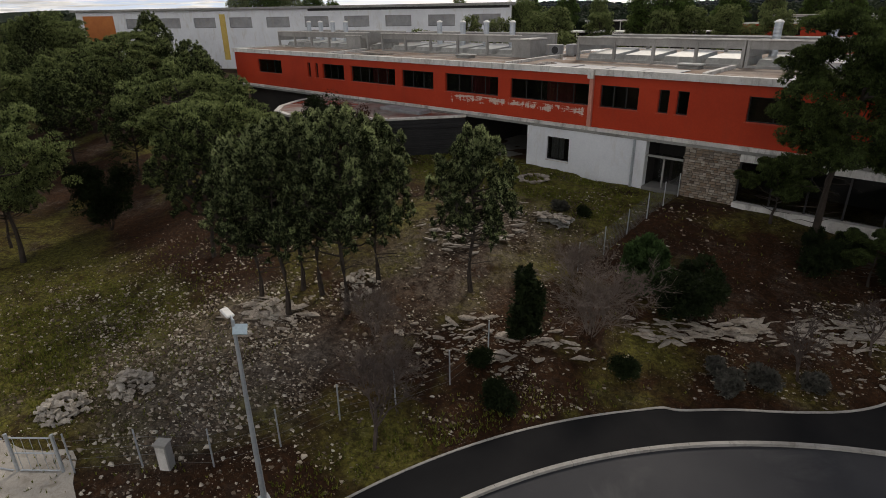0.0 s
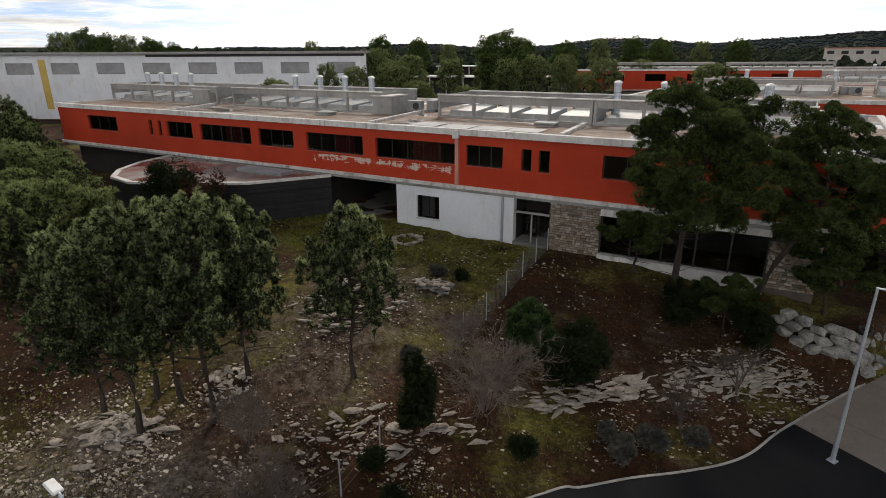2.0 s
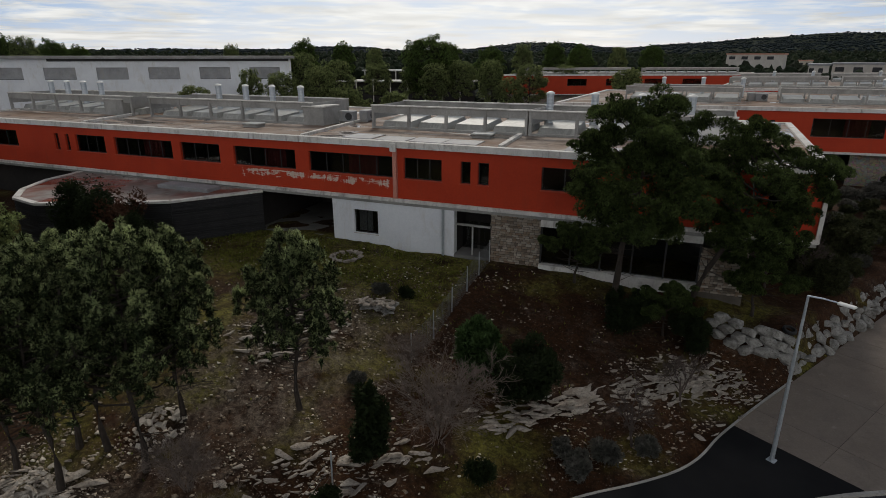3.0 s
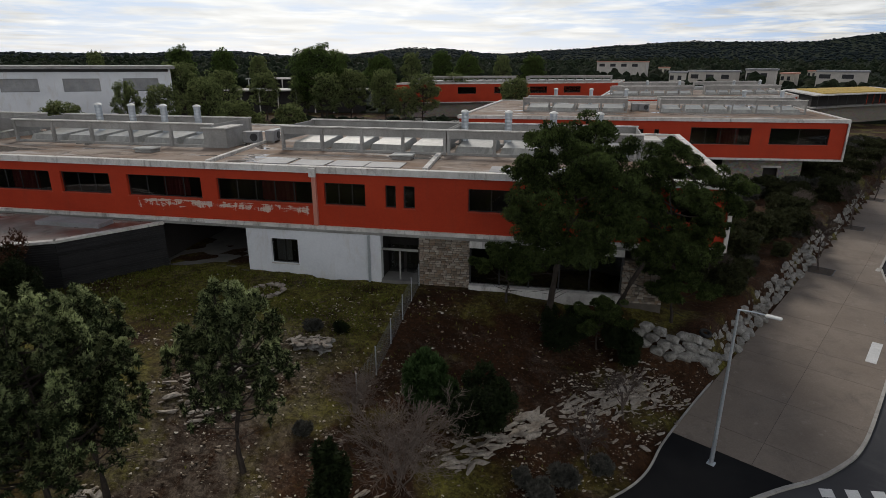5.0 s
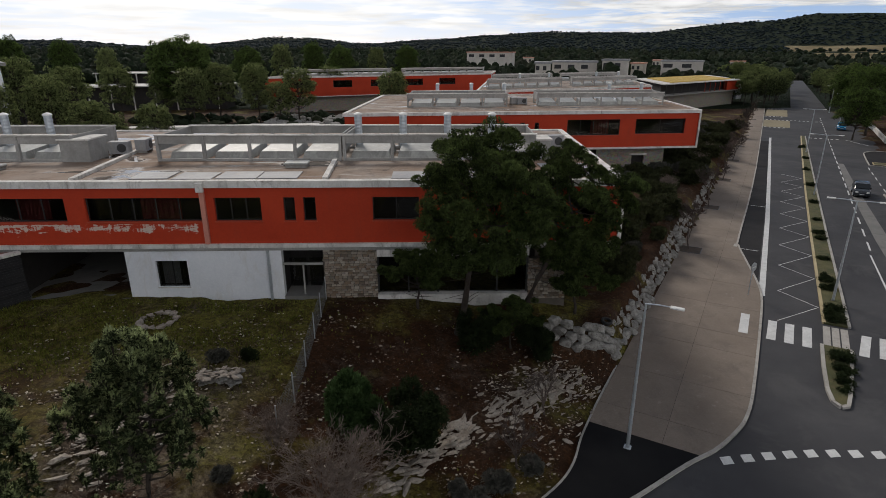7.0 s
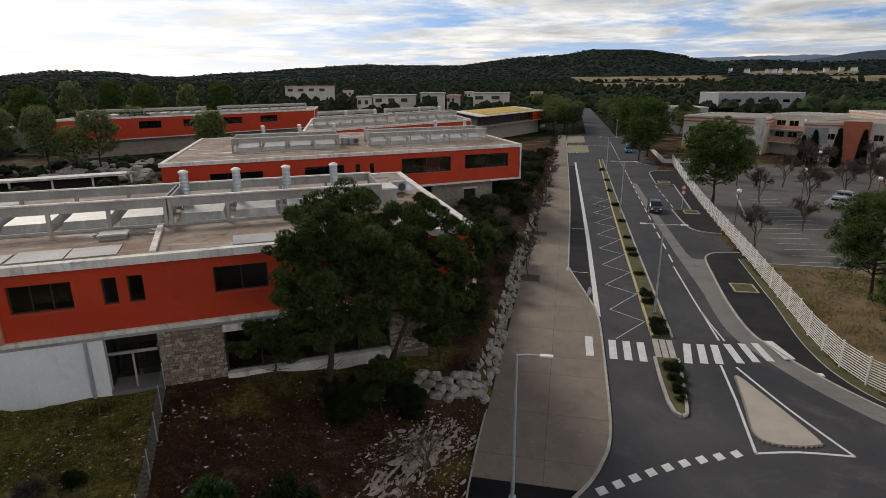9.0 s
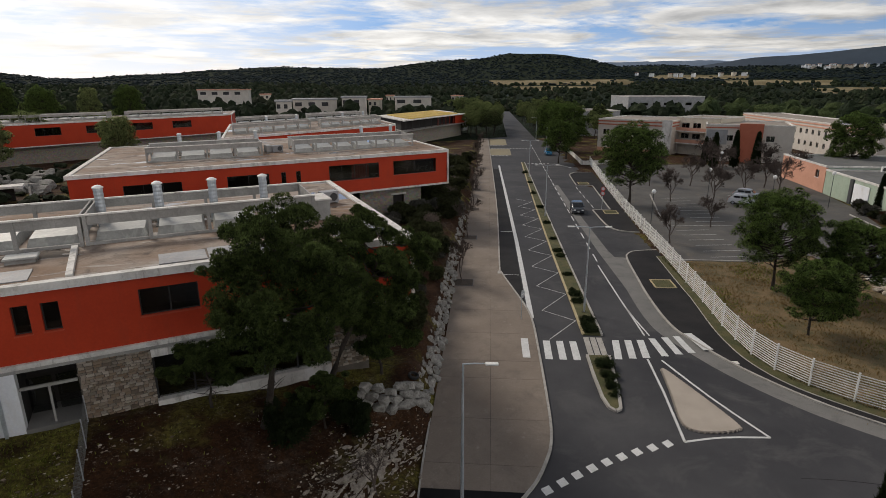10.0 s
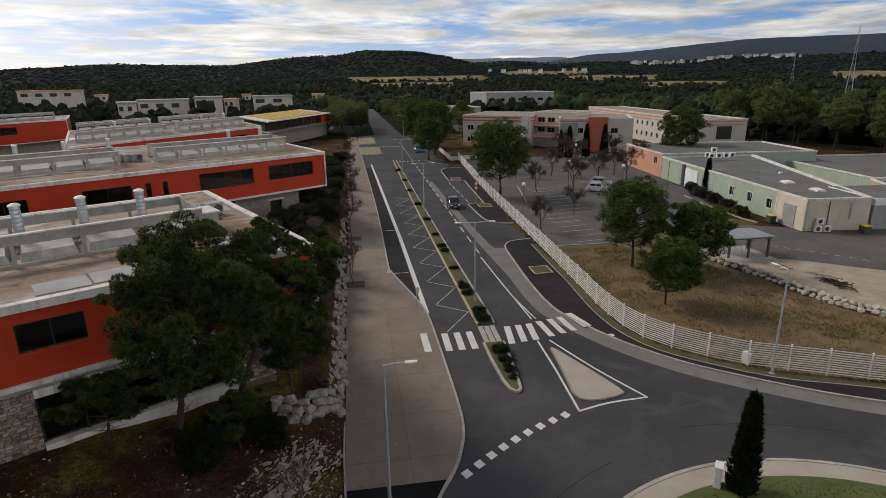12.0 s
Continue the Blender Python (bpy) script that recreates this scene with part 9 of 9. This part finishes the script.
for i in range(8):
    bm = bmesh.new()
    ribbon(bm, [(63.8 + 0.23 * i, 32.3 - 1.31 * i), (63.9 + 0.23 * i, 31.7 - 1.31 * i)], -0.06, 0.06, 0.055, 0.07)
    tagged(part("yard_line", bm, M_WORNPAINT, None), "white dash painted on the yard", "road marking", "yard lines", "structure")
shed("grey_shed", "low grey shed beside the yard", (99, 6), -52, 18, 20, 3.6, M_SHEET, [], side=M_SALMON)
sh2 = shed("salmon_hall", "hall with a salmon front and pale green sides", (101.2, 68.8), -126.5, 20, 34, 4.85, M_SALMON, [(-4, 2.6, -2.5, 4.0)], side=M_GREENWALL)
for i, (wx, wy) in enumerate(((103.2, 60.0), (104.6, 59.2), (105.8, 58.3), (104.0, 61.2), (107.4, 57.8), (105.2, 60.6))):
    q = sh2[1].inverted() @ Vector((wx, wy, 0))
    outdoor_unit(sh2[1], q.x, q.y, 4.83 + (0.95 if i == 5 else 0), 1.1, 0.95, "white air conditioning unit on the felt roof")
shed("pale_hall", "wide low hall with a grey roof", (110, 33.5), -126.5, 30, 30, 2.9, M_GREENWALL, [])


M_TANROOF = surface("tan roof covering", (0.2, 0.17, 0.14), (0.29, 0.25, 0.21), 0.9, 8, 0.3, 0.2, 0.01, stain=(0.36, 0.33, 0.29))


def tower_block(label, corner, deg, length, depth, h, base, rows, band=None):
    holes = [(-length + 1.6 + i * rows[1], z, -length + 1.6 + i * rows[1] + rows[2], z + 1.4) for z in rows[0] for i in range(int((length - 3) / rows[1]))]
    b, m, put = shed("office_building", label, corner, deg, length, depth, h, base, holes, M_TANROOF)
    if band:
        for z in (h - 0.6, h - 1.5):
            put("cornice_band", band, (-length - 0.15, -0.15, z, 0.15, -0.004, z + 0.35), "brick red cornice band")
            put("cornice_band", band, (0.004, -0.15, z, 0.15, depth, z + 0.35), "brick red cornice band")
    return b, m, put


def office_fronts():
    """Two cream office fronts with a recessed, balconied link between them."""
    b1 = tower_block("cream two-storey office building with brick red bands", (122.6, 124.8), -65, 22, 22, 9.5, M_IVORY, ((1.6, 5.2), 3.3, 2.0), M_BRICKRED)
    b1[2]("pillar", M_FASCIA, (-2.6, -0.5, 0, 0.2, -0.16, 9.9), "white corner pillar")
    b1[2]("plinth", M_SALMON, (-22, -0.08, 0, -2.7, -0.004, 1.2))
    b2 = tower_block("cream office building with a brick red middle bay", (135, 97), -51, 20.5, 20, 9.3, M_IVORY, ((1.6, 5.4), 3.2, 1.9))
    b2[2]("red_bay", M_BRICKRED, (-12.5, -1.0, 0, -7.0, -0.01, 9.9), "projecting brick red bay")
    b2[2]("blue_glazing", M_SHEET, (-20.2, -0.3, 4.4, -15.2, -0.02, 8.2), "pale blue glazed bay")
    b2[2]("cornice_band", M_BRICKRED, (-20.6, -0.15, 8.6, -12.6, -0.004, 8.9), "brick red cornice band")
    link = tower_block("recessed link with open balconies between the offices", (131, 115.5), -78, 13, 14, 10.4, M_CREAM, ((4.6, 7.6), 3.4, 2.4))
    for z in (3.2, 6.6):
        link[2]("balcony", M_FASCIA, (-12.8, -2.4, z, -0.2, -0.01, z + 0.3), "white balcony slab")
        link[2]("balustrade", M_SALMON, (-12.8, -2.4, z + 0.31, -0.2, -2.28, z + 1.2))
    w = tower_block("long white office building with rows of small windows", (147.2, 83.7), -123, 84, 14, 8.9, M_IVORY, ((1.9, 5.3), 3.6, 1.3), M_SALMON)
    w[2]("end_window", M_FRAME, (0.004, 5.0, 3.6, 0.1, 9.5, 7.2), "tall dark window in the end wall")
    w[2]("roof_room", M_WHITE, (-24, 3, 8.7, -16, 8, 10.2), "white room on the roof")
    tower_block("long pale hall with a white roof edge", (262, 229), -25, 42, 30, 13, M_SHEET, ((8.5,), 6, 3.5))
    tower_block("low white hall with a glazed roof band", (157, 182), -20, 24, 20, 9.5, M_SHEET, ((5.0,), 5, 3.5))


office_fronts()

# pale buildings beyond the school, and houses strung along the far slope
def far_house(x, y, z, w, dp, h, turn, wall, roof, foot=2.0, cols=4):
    t = thing("far_house", (x, y, z), "pale house among distant trees", "house", "far houses", rz=turn)
    m = t.matrix_basis
    for n_, q, mt in (("wall", (-w / 2, -dp / 2, -foot, w / 2, dp / 2, h), wall), ("roof", (-w / 2 - 0.5, -dp / 2 - 0.5, h, w / 2 + 0.5, dp / 2 + 0.5, h + 0.7), roof)):
        bm = bmesh.new()
        box(bm, *q)
        bm.transform(m)
        part(n_, bm, mt, t)
    for j in range(cols):
        bm = bmesh.new()
        box(bm, -w * 0.45 + j * w * 0.9 / cols, -dp / 2 - 0.15, h * 0.45, -w * 0.45 + (j + 0.5) * w * 0.9 / cols, -dp / 2 - 0.02, h * 0.8)
        bm.transform(m)
        part("window", bm, M_FRAME, t)


rh = random.Random(21)
for b0, b1, d, ztop, m_, r_ in ((4.3, 8.6, 430, 18.5, 0, 1), (10.8, 12.2, 285, 14.4, 0, 0), (12.4, 16.4, 306, 14.6, 0, 0), (17.0, 19.2, 300, 15.6, 0, 0), (19.6, 20.6, 345, 13.4, 1, 1), (22.0, 25.4, 335, 14.8, 0, 0), (9.5, 10.4, 520, 14, 1, 1), (27.5, 28.6, 520, 12, 0, 1), (21.2, 21.9, 480, 13, 1, 1)):
    bm_ = radians((b0 + b1) / 2)
    w = d * radians(b1 - b0)
    far_house(-10 + d * math.sin(bm_), 5 + d * math.cos(bm_), ztop - 7.2, w, 14, 5.3, rh.uniform(-12, 6) - (b0 + b1) / 2, (M_IVORY, M_CREAM)[m_], (M_SHEET, M_SALMON)[r_], 14, max(2, int(w / 7)))
for i in range(74):
    bdeg = 57.5 + 13.5 * rh.random() if i < 64 else rh.uniform(44, 56)
    x, y = -8 + 2900 * math.sin(radians(bdeg)), 5 + 2900 * math.cos(radians(bdeg))
    k = 1.15 + 0.55 * smooth(58, 72, bdeg) + rh.gauss(0, 0.1)
    d = 3350 + 220 * (k - 1) + rh.uniform(-70, 70) if i < 64 else 2700
    x, y = -8 + d * math.sin(radians(bdeg)), 5 + d * math.cos(radians(bdeg))
    z = far_z(x, y, math.hypot(x - 10, y - 40), 0.0) + 9
    far_house(x, y, z, rh.uniform(9, 22), rh.uniform(9, 12), rh.uniform(5, 8), -bdeg + rh.uniform(-30, 30), M_WHITE if i % 3 else M_CREAM, M_FASCIA if i % 2 else M_SALMON, 9, 3)

def pylon(b, d, top):
    x, y = -10 + d * math.sin(radians(b)), 5 + d * math.cos(radians(b))
    z0 = far_z(x, y, math.hypot(x - 10, y - 40), 0.0)
    p = thing("pylon", (x, y, z0), "grey lattice power pylon rising from the wood", "pylon", "pylons", rz=20)
    h = top - z0
    m = p.matrix_basis
    legs = [(sx * 4.2, sy * 4.2) for sx, sy in ((-1, -1), (1, -1), (1, 1), (-1, 1))]
    for lx, ly in legs:
        bm = bmesh.new()
        tube(bm, [m @ Vector((lx, ly, 0)), m @ Vector((lx * 0.3, ly * 0.3, h * 0.62)), m @ Vector((lx * 0.08, ly * 0.08, h))], [0.3, 0.25, 0.18], 4)
        part("leg", bm, M_STEEL, p)
    bm = bmesh.new()
    for i in range(9):
        f0, f1 = i / 9 * 0.62, (i + 1) / 9 * 0.62
        for k in range(4):
            a, c = legs[k], legs[(k + 1) % 4]
            w0, w1 = 1 - f0 / 0.62 * 0.7, 1 - f1 / 0.62 * 0.7
            tube(bm, [m @ Vector((a[0] * w0, a[1] * w0, h * f0)), m @ Vector((c[0] * w1, c[1] * w1, h * f1))], [0.1, 0.1], 3)
    part("bracing", bm, M_STEEL, p)
    for f, w in ((0.66, 9.0), (0.8, 7.5), (0.92, 6.0)):
        bm = bmesh.new()
        tube(bm, [m @ Vector((-w, 0, h * f)), m @ Vector((0, 0, h * f + 1.5)), m @ Vector((w, 0, h * f))], [0.12, 0.2, 0.12], 4)
        part("crossarm", bm, M_STEEL, p)


pylon(74.6, 900, 17.7 + 900 * math.tan(radians(3.85)))
pylon(70.6, 1500, 17.7 + 1500 * math.tan(radians(1.7)))

# low wall and planting beyond the drive
bm = bmesh.new()
ribbon(bm, [uv(101, 19.8), uv(125, 20.2), uv(153, 20.2)], -0.15, 0.15, -0.1, 1.1)
tagged(part("low_wall", bm, M_FASCIA, None), "low pale rendered wall along the avenue", "wall", kind="structure")
bm = bmesh.new()
ribbon(bm, [uv(101, 19.9), uv(103, 27)], -0.15, 0.15, -0.1, 1.1)
tagged(part("low_wall", bm, M_FASCIA, None), "low pale rendered wall along the avenue", "wall", kind="structure")


def meadow_grass(x, y):
    u, v = to_uv(x, y)
    inside = (x < 50 and v > 16.6 and u < 18) and (x < 46 or y > 20)
    return (0.5 + noise.noise((x * 0.4, y * 0.4, 2))) if inside and math.hypot(x - RC[0], y - RC[1]) > R_GRASS + 1 else 0.0


def green_patch(x, y):
    return 1.0 if meadow_grass(x, y) > 0 and noise.noise((x * 0.16, y * 0.16, 9)) > 0.12 else 0.0


grass_tufts("green_grass", "patches of green grass on the dry meadow", 5000, 16, green_patch, M_GRASSY, 0.2, (26, 54, 2, 50))
grass_tufts("dry_grass", "tufts of dry grass on the meadow", 9000, 6, meadow_grass, M_DRYGRASS, 0.22, (26, 54, 2, 50))


def island_grass(x, y):
    return 0.5 + noise.noise((x * 0.5, y * 0.5, 7)) if math.hypot(x - RC[0], y - RC[1]) < R_APRON - 0.4 else 0.0


def verge_grass(x, y):
    return 1.0 if any((x - a) ** 2 + (y - b) ** 2 < 0.16 for a, b in VERGE_LINE) else 0.0


def lift(name, z):
    """Grass that stands on a raised bed instead of the bare ground."""
    o = bpy.data.objects[name]
    co = np.empty(len(o.data.vertices) * 3, dtype=np.float32)
    o.data.vertices.foreach_get("co", co)
    co[2::3] += z
    o.data.vertices.foreach_set("co", co)


M_VERGEGRASS = foliage("dull verge grass", (0.025, 0.03, 0.01), (0.085, 0.085, 0.032), 0.25)
VERGE_LINE = strip_points(smooth_line(BACK_R, 5), 0.15)
grass_tufts("island_grass", "short green grass on the roundabout island", 9000, 11, island_grass, M_GRASSY, 0.14, (-4, 23, -9, 18))
lift("island_grass", 0.27)
grass_tufts("verge_grass", "dull grass along the foot of the fence", 1400, 12, verge_grass, M_VERGEGRASS, 0.18, (26, 52, -6, 52))
lift("verge_grass", 0.12)
